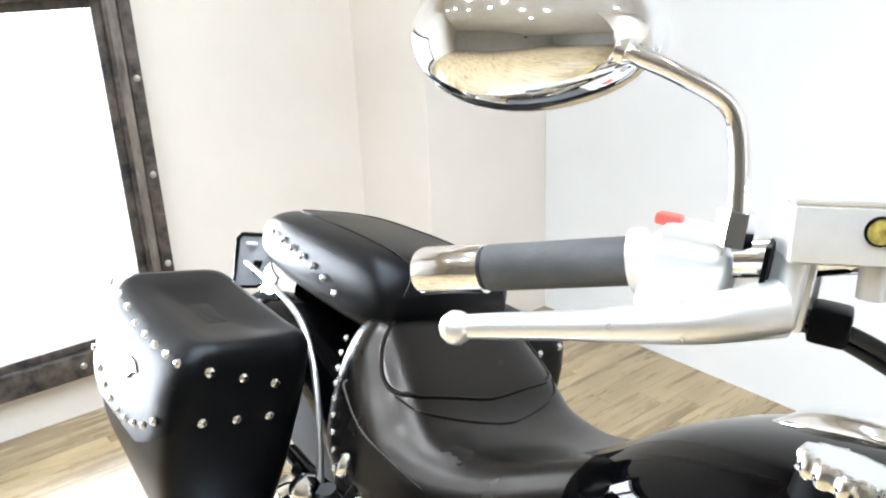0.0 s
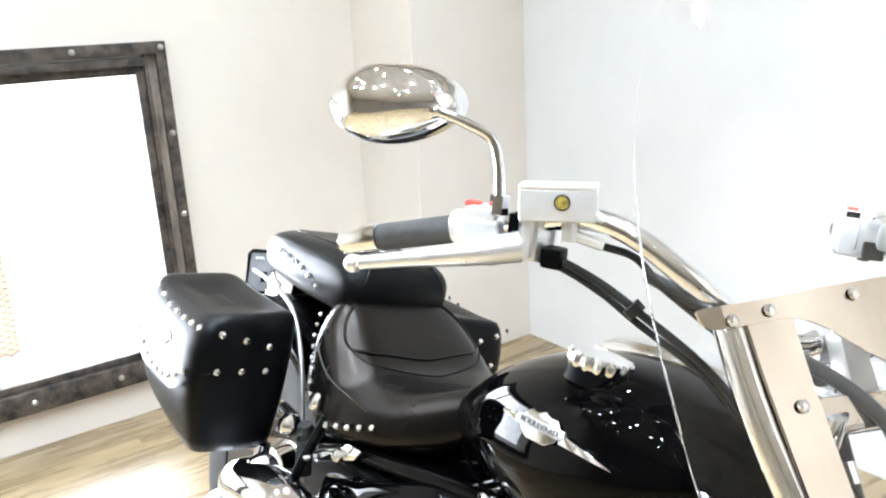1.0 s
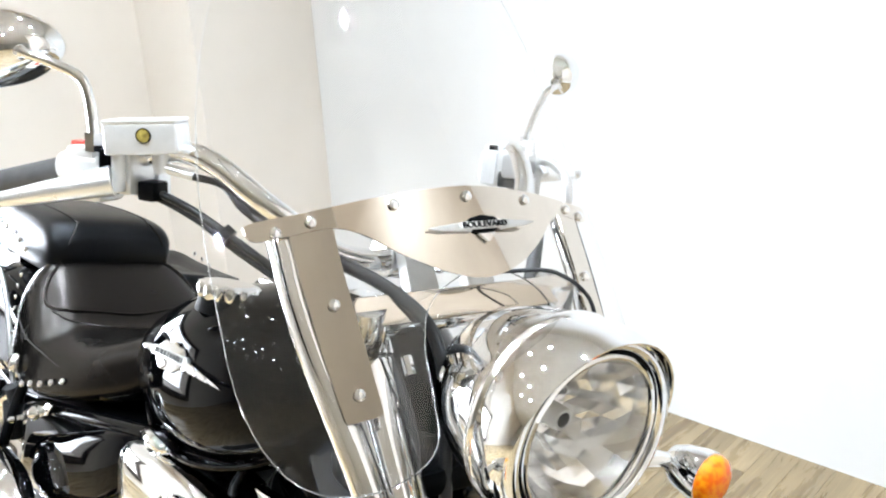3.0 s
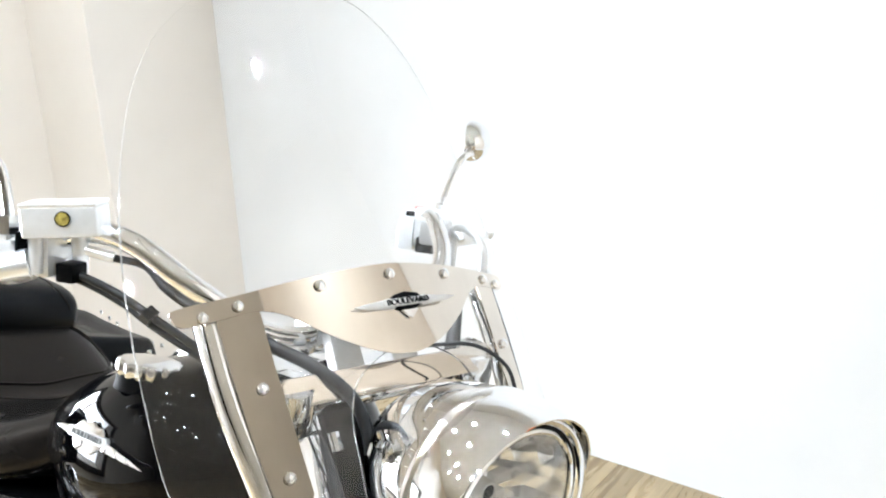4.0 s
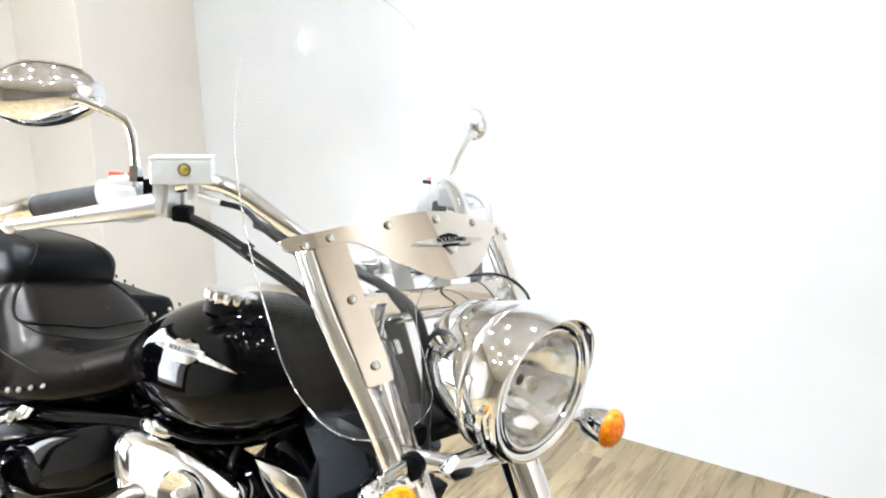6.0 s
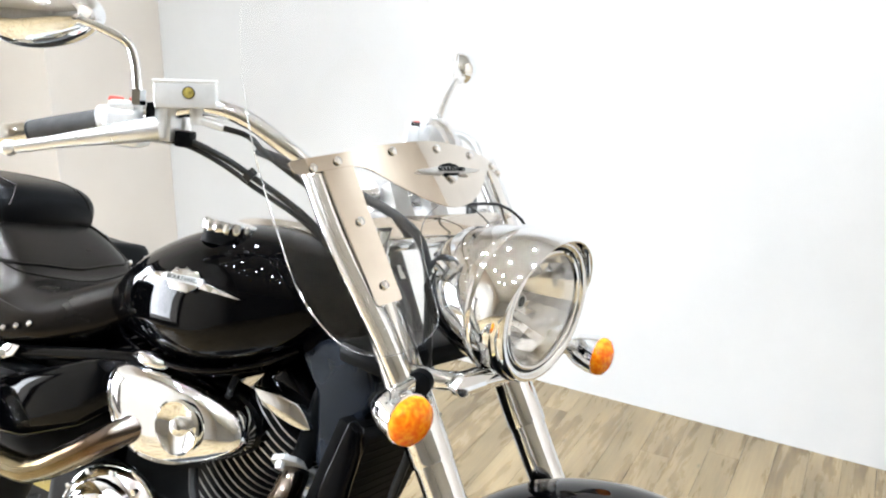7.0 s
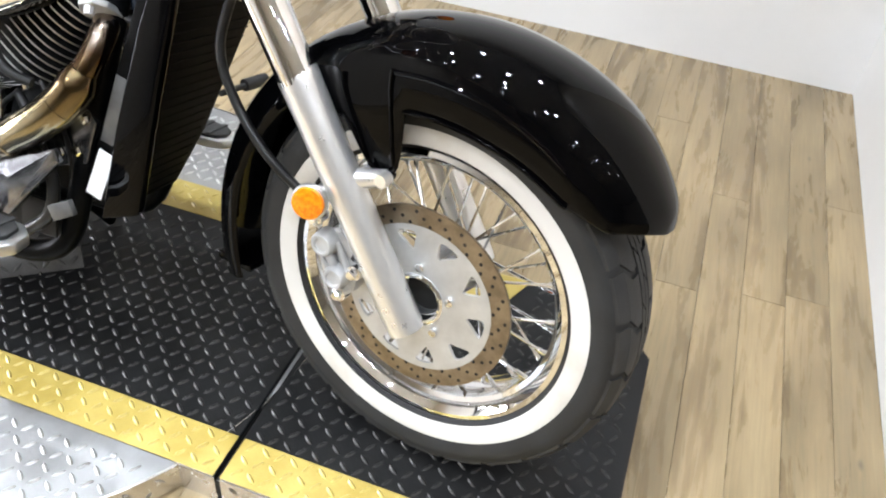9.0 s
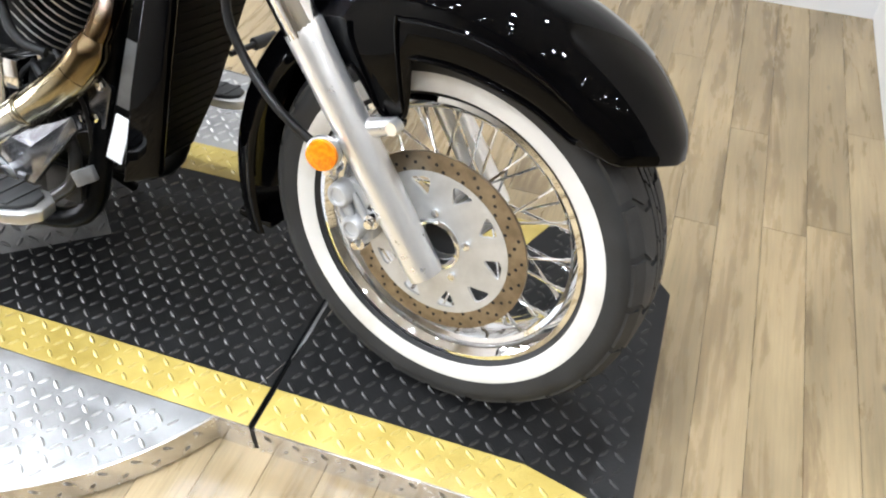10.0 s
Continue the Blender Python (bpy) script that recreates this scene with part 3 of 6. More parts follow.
for k in range(40):
    side = 1 if k % 2 else -1
    a = 2 * math.pi * (k // 2) / 20 + side * 0.08
    lean = 0.55 if (k // 2) % 2 else -0.55
    p = SPIN @ Vector((0.042 * math.cos(a + lean), 0.042 * math.sin(a + lean), side * 0.050))
    q = SPIN @ Vector((0.199 * math.cos(a), 0.199 * math.sin(a), side * 0.008))
    front("spoke", tube([p, p.lerp(q, 0.5), p.lerp(q, 0.9), p.lerp(q, 0.901), q], [0.0022, 0.0022, 0.0022, 0.0038, 0.0038], 6), CHROME, "", rim)

# Brake disc on the right, with a drilled track on a pierced carrier
DISC = SPIN @ Matrix.Translation((0, 0, 0.072))
disc = front("brake_disc", lathe([(0.117, 0.0), (0.150, 0.0), (0.150, 0.005), (0.117, 0.005)], 80, DISC, True), DISC_TRACK, "brown drilled steel brake disc", smooth=30)


def rounded(corners, cut=0.3):
    """A polygon with its corners cut round, as a list of points."""
    pts = []
    for k, p in enumerate(corners):
        a, b = Vector(corners[k - 1]), Vector(corners[(k + 1) % len(corners)])
        p = Vector(p)
        u, w = p.lerp(a, cut), p.lerp(b, cut)
        pts += [u.lerp(p, q).lerp(p.lerp(w, q), q) for q in (0.0, 0.25, 0.5, 0.75, 1.0)]
    return pts


def ray_out(pts, d):
    """How far a ray from the origin runs inside a closed outline."""
    best = 1.0
    for k, p in enumerate(pts):
        e = pts[k - 1] - p
        det = d[0] * -e[1] + d[1] * e[0]
        if abs(det) > 1e-12:
            far, along = (p[0] * -e[1] + p[1] * e[0]) / det, (d[0] * p[1] - d[1] * p[0]) / det
            if far > 0 and -1e-6 <= along <= 1 + 1e-6:
                best = min(best, far)
    return best


def pierced_carrier(count=10, r0=0.040, r1=0.121, z0=0.001, z1=0.0058):
    """A disc carrier with a ring of rounded three-cornered openings, leaning by turns."""
    rm, half = 0.0943, math.pi / count
    sector = [Vector((r0 - rm, -half * rm)), Vector((r1 - rm, -half * rm)), Vector((r1 - rm, half * rm)), Vector((r0 - rm, half * rm))]
    verts, faces = [], []
    for k in range(count):
        lean = 0.006 if k % 2 else -0.006
        opening = rounded([(-0.0175, -lean), (0.0170, lean * 0.5 - 0.0175), (0.0170, lean * 0.5 + 0.0175)])
        angles = sorted([2 * math.pi * q / 36 for q in range(36)] + [math.atan2(p[1], p[0]) % (2 * math.pi) for p in sector])
        n, m = len(verts), len(angles)
        for z in (z0, z1):
            for outline in (opening, sector):
                for a in angles:
                    d = Vector((math.cos(a), math.sin(a)))
                    p = d * ray_out(outline, d)
                    t = 2 * half * k + p[1] / rm
                    verts.append(DISC @ Vector(((rm + p[0]) * math.cos(t), (rm + p[0]) * math.sin(t), z)))
        for q in range(m):
            w = (q + 1) % m
            faces += [(n + q, n + w, n + m + w, n + m + q), (n + 2 * m + q, n + 2 * m + w, n + 3 * m + w, n + 3 * m + q), (n + q, n + w, n + 2 * m + w, n + 2 * m + q)]
    plate = mesh_of(verts, faces)
    bmesh.ops.remove_doubles(plate, verts=plate.verts[:], dist=0.0001)
    return plate


front("carrier", pierced_carrier(), DISC_GREY, "grey pierced disc carrier", disc, 30)
# Flat dark discs stand in for the shade inside the drilled holes.
hole = None
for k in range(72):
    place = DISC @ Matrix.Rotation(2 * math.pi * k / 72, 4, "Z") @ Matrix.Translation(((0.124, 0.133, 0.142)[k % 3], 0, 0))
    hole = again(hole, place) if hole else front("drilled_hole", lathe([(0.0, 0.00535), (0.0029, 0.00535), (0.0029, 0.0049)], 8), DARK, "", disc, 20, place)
bolt = None
for k in range(5):
    a = 2 * math.pi * (k + 0.3) / 5
    place = DISC @ Matrix.Rotation(a, 4, "Z") @ Matrix.Translation((0.056, 0, 0.0058))
    bolt = again(bolt, place) if bolt else front("bolt", lathe([(0.0, 0.006), (0.004, 0.006), (0.0065, 0.005), (0.007, 0.0)], 12), CHROME, "", disc, 40, place)

# Fork legs
def on_fork(z, y):
    return Vector((0.002 - (z - 0.303) * 0.70, y, z))


for side in (-1, 1):
    y = side * 0.118
    lower = front("fork_slider", tube([on_fork(z, y) for z in (0.288, 0.290, 0.30, 0.56, 0.60, 0.606, 0.612)], [0.020, 0.026, 0.0275, 0.0280, 0.0292, 0.0292, 0.0284], 24), ALUMINIUM, "satin aluminium lower fork leg")
    front("fork_tube", tube([on_fork(z, side * 0.119) for z in (0.60, 0.80, 0.95)], [0.0282, 0.0305, 0.0305], 28), CHROME, "chrome fork tube")
    lug = on_fork(0.485, y)
    front("fender_lug", tube([lug + Vector((0.0, 0, 0.0)), lug + Vector((0.045, -side * 0.012, 0.014)), lug + Vector((0.062, -side * 0.016, 0.020))], [0.016, 0.013, 0.012], 14), ALUMINIUM, "", lower)
    front("lug_bolt", tube([lug + Vector((0.060, side * 0.002, 0.020)), lug + Vector((0.061, -side * 0.016, 0.0205))], 0.010, 12), ALUMINIUM, "", lower)

# Caliper, reflector and brake hose on the right leg
caliper = front("brake_caliper", bevelled(prism([(-0.030, -0.045), (0.024, -0.052), (0.036, -0.012), (0.032, 0.034), (-0.008, 0.052), (-0.034, 0.028)], 0.036, axes((-0.125, -0.068, 0.342), (1, 0, 0.15), (0, -1, 0)), 0.008, 2), 0.001), CALIPER_GREY, "light grey cast brake caliper")
for x, z, r in ((-0.146, 0.368, 0.0200), (-0.120, 0.320, 0.0190)):
    PB = axes((x, -0.104, z), (1, 0, 0), (0, -1, 0))
    front("piston_boss", lathe([(0.0, 0.019), (r * 0.55, 0.019), (r * 0.62, 0.022), (r * 0.82, 0.022), (r * 0.95, 0.018), (r, 0.010), (r * 1.05, -0.004)], 24, PB), CALIPER_GREY, "", caliper)
for a, b, r in (((-0.146, -0.112, 0.368), (-0.120, -0.112, 0.320), 0.008), ((-0.158, -0.106, 0.352), (-0.138, -0.106, 0.310), 0.006), ((-0.128, -0.108, 0.374), (-0.104, -0.108, 0.334), 0.006)):
    front("cast_rib", tube([a, Vector(a).lerp(Vector(b), 0.5), b], [r * 0.8, r, r * 0.8], 10), CALIPER_GREY, "", caliper)
for q, w in (((-0.165, -0.098, 0.405), 0.030), ((-0.092, -0.098, 0.338), 0.026), ((-0.112, -0.098, 0.292), 0.028)):
    front("bolt", lathe([(0.0, w), (0.0065, w), (0.0080, w - 0.002), (0.0080, w - 0.009), (0.0120, w - 0.010), (0.0120, 0.0)], 12, axes(q, (1, 0, 0), (0, -1, 0))), CHROME, "", caliper, 30)
front("bleed_nipple", tube([(-0.158, -0.112, 0.392), (-0.168, -0.120, 0.400), (-0.174, -0.124, 0.405)], [0.0055, 0.0045, 0.003], 10), SATIN, "", caliper)
front("pin_boot", tube([(-0.100, -0.096, 0.352), (-0.096, -0.096, 0.372), (-0.094, -0.096, 0.384)], [0.010, 0.008, 0.009], 14), RUBBER, "", caliper)
front("mounting_arm", tube([(-0.128, -0.088, 0.395), (-0.108, -0.098, 0.412), (-0.085, -0.108, 0.425)], [0.013, 0.011, 0.012], 12), CALIPER_GREY, "", caliper)
REFL = axes((-0.147, -0.160, 0.456), (1, 0, 0), (0.25, -1, 0.1))
reflector = front("side_reflector", lathe([(0.0, 0.012), (0.012, 0.011), (0.0225, 0.009), (0.0235, 0.004), (0.0235, 0.0)], 28, REFL), REFLECTOR, "round amber side reflector")
front("bracket", tube([(-0.145, -0.152, 0.455), (-0.150, -0.118, 0.462)], 0.010, 10), SATIN, "", reflector)
front("backing", lathe([(0.0, -0.006), (0.026, -0.006), (0.026, 0.002), (0.0235, 0.003)], 28, REFL), SATIN, "", reflector)

# Front fender
TIP = 36.2


def moved_box(x0, x1, y0, y1, z0, z1):
    return box(x0, x1, y0, y1, z0, z1, 0.005, 2)


def fender_ring(a, skirt, hw=0.098, thick=0.003, drop=0.0):
    pts = [(-hw, skirt), (-hw, skirt * 0.5 + 0.355 * 0.5), (-hw * 0.97, 0.352), (-hw * 0.86, 0.374), (-hw * 0.62, 0.389), (-hw * 0.3, 0.3965), (0, 0.398)]
    pts = [(y, max(r - drop, skirt + 0.001 * i)) for i, (y, r) in enumerate(pts)]
    pts = pts + [(-y, r) for y, r in pts[-2::-1]]
    ring = [(r, y) for y, r in pts] + [(r - thick, y * (1 - thick / hw)) for y, r in pts[::-1]]
    out = []
    for r, y in ring:      # the tip is rounded in plan
        b = a + radians(8.5) * (y / 0.098) ** 2 * max(0.0, 1 - (math.degrees(a) - TIP) / 22)
        out.append(Vector((r * math.cos(b), y, 0.318 + r * math.sin(b))))
    return out


rings = []
N = 120
for k in range(N + 1):
    deg = TIP + (199 - TIP) * k / N
    drop = 0.017 * max(0.0, 1 - (deg - TIP) / 26) ** 1.6 + 0.006 * max(0.0, 1 - (deg - TIP) / 4) ** 2
    if deg < 52:
        f = (deg - TIP) / (52 - TIP)
        skirt, hw = 0.336 - 0.034 * f**0.7, 0.092 + 0.006 * f**0.5
    elif deg < 122:
        skirt, hw = 0.290 + 0.012 * max(0, 1 - (deg - 52) / 25), 0.098
    else:
        f = min(1, (deg - 122) / 6)
        skirt, hw = 0.290 + 0.045 * f, 0.098 - 0.004 * f
    tab = max(0.0, 1 - (abs(deg - 110.5) / 9.0) ** 4)      # the tab down to the fork lug
    skirt -= 0.086 * tab
    rings.append(fender_ring(radians(deg), skirt, hw, 0.003, drop))
fender = front("front_fender", loft(rings), PAINT, "gloss black valanced front fender", smooth=50)
for side in (0, 12):
    front("fender_bead", tube([r[side] for r in rings[10:70]], 0.0035, 8), PAINT, "", fender)
for side in (-1, 1):
    front("fender_pressing", tube([(q * math.cos(radians(a)), side * (0.0972 - 0.002 * f), 0.318 + q * math.sin(radians(a))) for f, a, q in [(k / 30, 103 - 44 * k / 30, 0.340 - 0.006 * k / 30) for k in range(31)]], 0.0036, 8), PAINT, "", fender)
front("fender_lip", moved_box(-0.398, -0.325, -0.060, 0.060, 0.196, 0.212), PAINT, "", fender)
for side in (-1, 1):
    for a0, a1, r in ((104.5, 106.5, 0.0028), (117.5, 116.5, 0.0028)):      # pressed ribs on the tab
        front("fender_rib", tube(spline([(q * math.cos(radians(a)), side * 0.0985, 0.318 + q * math.sin(radians(a))) for a, q in ((a0 - 1, 0.345), (a0, 0.320), ((a0 + a1) / 2, 0.265), (a1, 0.215))], 5), r, 8), PAINT, "", fender)
    front("tab_bolt", tube([on_fork(0.503, side * 0.084) + Vector((0.066, 0, 0)), on_fork(0.503, side * 0.108) + Vector((0.066, 0, 0))], 0.011, 16), BLACK_METAL, "", fender)

# Headlight with visor
LAMP = axes((-0.235, 0, 0.930), (0, 1, 0), (1, 0, -0.06))
shell = front("headlight", lathe([(0.0, -0.165), (0.03, -0.163), (0.062, -0.148), (0.088, -0.115), (0.102, -0.07), (0.108, -0.03), (0.110, 0.0), (0.110, 0.012), (0.104, 0.018), (0.098, 0.018), (0.098, 0.0), (0.09, -0.01)], 56, LAMP), CHROME, "chrome headlight shell with a visor")
vis = []
for k in range(49):
    a = math.pi * (-0.12 + 1.24 * k / 48)      # over the top
    reach = 0.016 + 0.034 * max(0.0, math.sin(math.pi * k / 48)) ** 0.8
    vis.append([LAMP @ Vector((math.cos(a) * r, math.sin(a) * r, h)) for r, h in
                ((0.1108, -0.02), (0.1135, 0.0), (0.1128, reach * 0.6), (0.108, reach), (0.106, reach - 0.001), (0.1095, reach * 0.5), (0.1103, 0.0))])
front("visor", loft(vis), CHROME, "chrome visor over the lamp", shell)
front("bezel", lathe([(0.1005 + 0.0085 * math.cos(a), 0.026 + 0.0085 * math.sin(a)) for a in [2 * math.pi * i / 12 for i in range(12)]], 64, LAMP, True), CHROME, "chrome lamp bezel", shell)
front("bezel_groove", lathe([(0.0925, 0.018), (0.0925, 0.027), (0.0895, 0.029), (0.0895, 0.018)], 64, LAMP, True), BLACK_METAL, "", shell)
front("inner_ring", lathe([(0.0860 + 0.0036 * math.cos(a), 0.028 + 0.0036 * math.sin(a)) for a in [2 * math.pi * i / 8 for i in range(8)]], 64, LAMP, True), CHROME, "", shell)
front("shell_seam", lathe([(0.1095, 0.0135), (0.1112, 0.0135), (0.1112, 0.0165), (0.1095, 0.0165)], 64, LAMP, True), BLACK_METAL, "", shell)
front("shell_band", lathe([(0.1085, -0.034), (0.1115, -0.032), (0.1125, -0.027), (0.1115, -0.022), (0.1095, -0.020)], 64, LAMP), CHROME, "", shell)
bowl = []
rng = random.Random(11)
for i in range(10):
    h = -0.066 + 0.086 * (i / 9) ** 1.7
    r = 0.014 + 0.077 * (i / 9) ** 0.85
    bowl.append([LAMP @ Vector((math.cos(a) * r, math.sin(a) * r, h + (rng.uniform(-0.0032, 0.0032) if 0 < i < 9 else 0))) for a in [2 * math.pi * q / 32 for q in range(32)]])
front("reflector", loft(bowl, False), REFLECT, "faceted mirror reflector", shell, 0)
front("bulb_shield", lathe([(0.0, -0.012), (0.011, -0.012), (0.013, -0.016), (0.0125, -0.032), (0.0105, -0.033)], 18, LAMP), SATIN, "", shell)
front("shield_stay", tube([LAMP @ Vector((0, -0.012, -0.028)), LAMP @ Vector((0, -0.017, -0.045)), LAMP @ Vector((0, -0.018, -0.064))], 0.0016, 8), SATIN, "", shell)
front("bulb_socket", lathe([(0.0225, -0.066), (0.0225, -0.056), (0.019, -0.054), (0.0165, -0.057), (0.0165, -0.066)], 28, LAMP), SATIN, "", shell)
front("bulb", lathe([(0.0, -0.036), (0.005, -0.038), (0.0068, -0.044), (0.0068, -0.066)], 16, LAMP), BRASS_BULB, "pale brass bulb base", shell)
front("bulb_tip", lathe([(0.0, -0.0105), (0.0075, -0.0112), (0.009, -0.0125)], 14, LAMP), DARK, "", shell)
front("lens", lathe([(0.0, 0.038), (0.04, 0.036), (0.070, 0.032), (0.087, 0.027), (0.087, 0.024), (0.070, 0.029), (0.04, 0.033), (0.0, 0.035)], 48, LAMP), GLASS, "clear curved lens", shell).visible_shadow = False

# Windscreen: a clear curved pane with chrome plates and bolts
def on_screen(y, z, off=0.0):
    return Vector((-0.447 - 1.25 * y * y - 0.68 * (z - 1.125) + off, y, z + off * 0.3))


def screen_plate(outline, off, thick, steps=5, inner=6):
    """A sheet that follows the curved pane inside a closed outline of (y, z)."""
    pts = [p for p in spline([(y, z, 0) for y, z in outline], steps, True)]
    bm = bmesh.new()
    vs = [bm.verts.new((p[0], p[1], 0)) for p in pts]
    bm.faces.new(vs)
    bmesh.ops.triangulate(bm, faces=bm.faces[:])
    bmesh.ops.subdivide_edges(bm, edges=bm.edges[:], cuts=1, use_grid_fill=True)
    bmesh.ops.triangulate(bm, faces=bm.faces[:])
    bmesh.ops.subdivide_edges(bm, edges=[e for e in bm.edges if e.calc_length() > 0.02], cuts=1, use_grid_fill=True)
    bmesh.ops.triangulate(bm, faces=bm.faces[:])
    for v in bm.verts:
        v.co = on_screen(v.co.x, v.co.y, off)
    back = bmesh.ops.extrude_face_region(bm, geom=bm.faces[:])
    for g in back["geom"]:
        if isinstance(g, bmesh.types.BMVert):
            g.co += Vector((thick, 0, thick * 0.4))
    return bm


half = [(0.0, 1.050), (-0.035, 1.046), (-0.078, 1.022), (-0.096, 0.985), (-0.101, 0.94), (-0.110, 0.898), (-0.150, 0.872), (-0.205, 0.860), (-0.250, 0.874), (-0.276, 0.925),
        (-0.281, 1.0), (-0.279, 1.10), (-0.266, 1.20), (-0.235, 1.31), (-0.190, 1.39), (-0.125, 1.445), (-0.06, 1.468), (0.0, 1.474)]
ring = half + [(-y, z) for y, z in half[-2:0:-1]]


def clear_pane(outline, off, thick):
    """A clear curved sheet on an even grid of points, cut to a closed outline of (y, z)."""
    pts = spline([(y, z, 0) for y, z in outline], 4, True)
    bm = bmesh.new()
    bm.faces.new([bm.verts.new((p[0], p[1], 0)) for p in pts])
    for axis in (0, 1):
        for k in range(-18, 60):
            at = [0.0, 0.0, 0.0]
            at[axis] = k * 0.02 + (0.70 if axis else 0.0) + 0.0037
            way = [0.0, 0.0, 0.0]
            way[axis] = 1.0
            bmesh.ops.bisect_plane(bm, geom=bm.verts[:] + bm.edges[:] + bm.faces[:], plane_co=at, plane_no=way, dist=1e-6)
    for v in bm.verts:
        v.co = on_screen(v.co.x, v.co.y, off)
    back = bmesh.ops.extrude_face_region(bm, geom=bm.faces[:])
    for g in back["geom"]:
        if isinstance(g, bmesh.types.BMVert):
            g.co += Vector((thick, 0, thick * 0.4))
    return bm


screen = front("windscreen", clear_pane(ring, -0.0022, 0.003), PLEXI, "clear acrylic windscreen with chrome plates", smooth=40)
screen.visible_shadow = False
rim_line = spline([(y, z, 0) for y, z in half[:13]], 4)
for s in (-1, 1):
    front("pane_edge", tube([on_screen(-s * q[0], q[1], -0.001) for q in rim_line], 0.0007, 6), PLEXI_EDGE, "bright polished pane edge", screen)
plate_half = [(0.0, 1.043), (-0.05, 1.051), (-0.10, 1.070), (-0.135, 1.088), (-0.165, 1.093), (-0.205, 1.084), (-0.238, 1.076), (-0.246, 1.085), (-0.240, 1.093), (-0.19, 1.106), (-0.10, 1.126), (0.0, 1.136)]
front("top_plate", screen_plate(plate_half + [(-y, z) for y, z in plate_half[-2:0:-1]], 0.002, 0.003, 4), POLISHED_STEEL, "polished steel top plate", screen, 30)
for side in (-1, 1):
    strut = [(side * y, z) for y, z in ((0.163, 1.094), (0.162, 1.04), (0.158, 0.97), (0.156, 0.929), (0.159, 0.926), (0.190, 0.919), (0.193, 0.921), (0.199, 0.98), (0.204, 1.04), (0.206, 1.086))]
    front("side_plate", screen_plate(strut, 0.0012, 0.003, 1), POLISHED_STEEL, "polished steel side plate", screen, 30)
    rod = [on_screen(side * 0.204, 1.09, -0.019), on_screen(side * 0.200, 1.0, -0.019), on_screen(side * 0.178, 0.88, -0.022), on_screen(side * 0.165, 0.80, -0.03)]
    front("strut", tube(spline(rod, 4), 0.018, 16), CHROME, "chrome mounting strut", screen)
bolt = None
for y, z in [(s * a, b) for a, b in ((0.219, 1.086), (0.184, 1.098), (0.094, 1.117)) for s in (-1, 1)] + [(0.0, 1.125)] + [(s * a, b) for a, b in ((0.180, 1.022), (0.176, 0.944)) for s in (-1, 1)]:
    place = axes(on_screen(y, z, 0.006), (0, 1, 0), (0.8, 0.0, 0.55))
    bolt = again(bolt, place) if bolt else front("bolt", lathe([(0.0, 0.0055), (0.0035, 0.005), (0.0062, 0.003), (0.0065, 0.0)], 14), CHROME, "", screen, 40, place)
# Winged emblem with its word on the top plate
E0 = on_screen(0.012, 1.094, 0.0065)
EM = axes(E0, (0, 1, 0), (0.8, -0.03, 0.55))
front("emblem", bevelled(prism([(-0.024, 0.004), (-0.017, 0.010), (0.0, 0.013), (0.017, 0.010), (0.024, 0.004), (0.016, -0.007), (0.0, -0.013), (-0.016, -0.007)], 0.003, EM, 0.001), 0.0004), BLACK_METAL, "black and chrome winged emblem", screen, 30)
for s in (-1, 1):
    front("wing", prism([(s * 0.022, 0.006), (s * 0.062, 0.002), (s * 0.076, 0.0), (s * 0.060, -0.004), (s * 0.020, -0.007)], 0.0035, EM, 0.0008), SATIN, "", screen, 30)
front("keel", prism([(-0.012, -0.010), (0.012, -0.010), (0.004, -0.018), (0.0, -0.021), (-0.004, -0.018)], 0.004, EM, 0.0008), CHROME, "", screen, 30)


def lettering(text, size, m, mat, parent, name="lettering", squash=1.0):
    """Raised letters in the built-in font, as one mesh."""
    curve = bpy.data.curves.new("text", "FONT")
    curve.body, curve.size, curve.extrude, curve.align_x, curve.align_y = text, size, 0.0008, "CENTER", "CENTER"
    tmp = new("text", curve)
    data = bpy.data.meshes.new_from_object(tmp.evaluated_get(bpy.context.evaluated_depsgraph_get()))
    bpy.data.objects.remove(tmp)
    bm = bmesh.new()
    bm.from_mesh(data)
    bmesh.ops.scale(bm, vec=(squash, 1, 1), verts=bm.verts[:])
    bmesh.ops.transform(bm, matrix=m, verts=bm.verts[:])
    return part(name, bm, mat, parent, "", ID, 0)


front("word_band", prism([(-0.034, -0.0048), (0.034, -0.0048), (0.036, 0.0), (0.034, 0.0048), (-0.034, 0.0048), (-0.036, 0.0)], 0.0042, EM, 0.0005), SATIN, "satin band behind the word", screen, 30)
lettering("BOULEVARD", 0.0098, EM @ Matrix.Translation((0, 0.0, 0.0052)), BLACK_METAL, screen, squash=1.12)

# Yoke, nacelle, lamp bar and turn signals
front("upper_yoke", box(-0.555, -0.44, -0.14, 0.14, 0.965, 0.99, 0.010), CHROME, "chrome upper yoke")
for s in (-1, 1):
    riser = front("riser", bevelled(prism([(-0.021, 0.0), (0.021, 0.0), (0.018, 0.085), (-0.018, 0.085)], 0.020, axes((-0.452, s * 0.042, 0.985), (0, 1, 0), (0.86, 0, 0.50)), 0.002), 0.0005), SATIN, "satin metal handlebar riser", smooth=30)
    front("riser_cap", tube([(-0.515, s * 0.042 - 0.022, 1.040), (-0.515, s * 0.042 + 0.022, 1.040)], 0.026, 20), CHROME, "chrome riser clamp", riser)
front("lower_yoke", box(-0.46, -0.36, -0.15, 0.15, 0.80, 0.835, 0.012), BLACK_METAL, "black lower yoke")
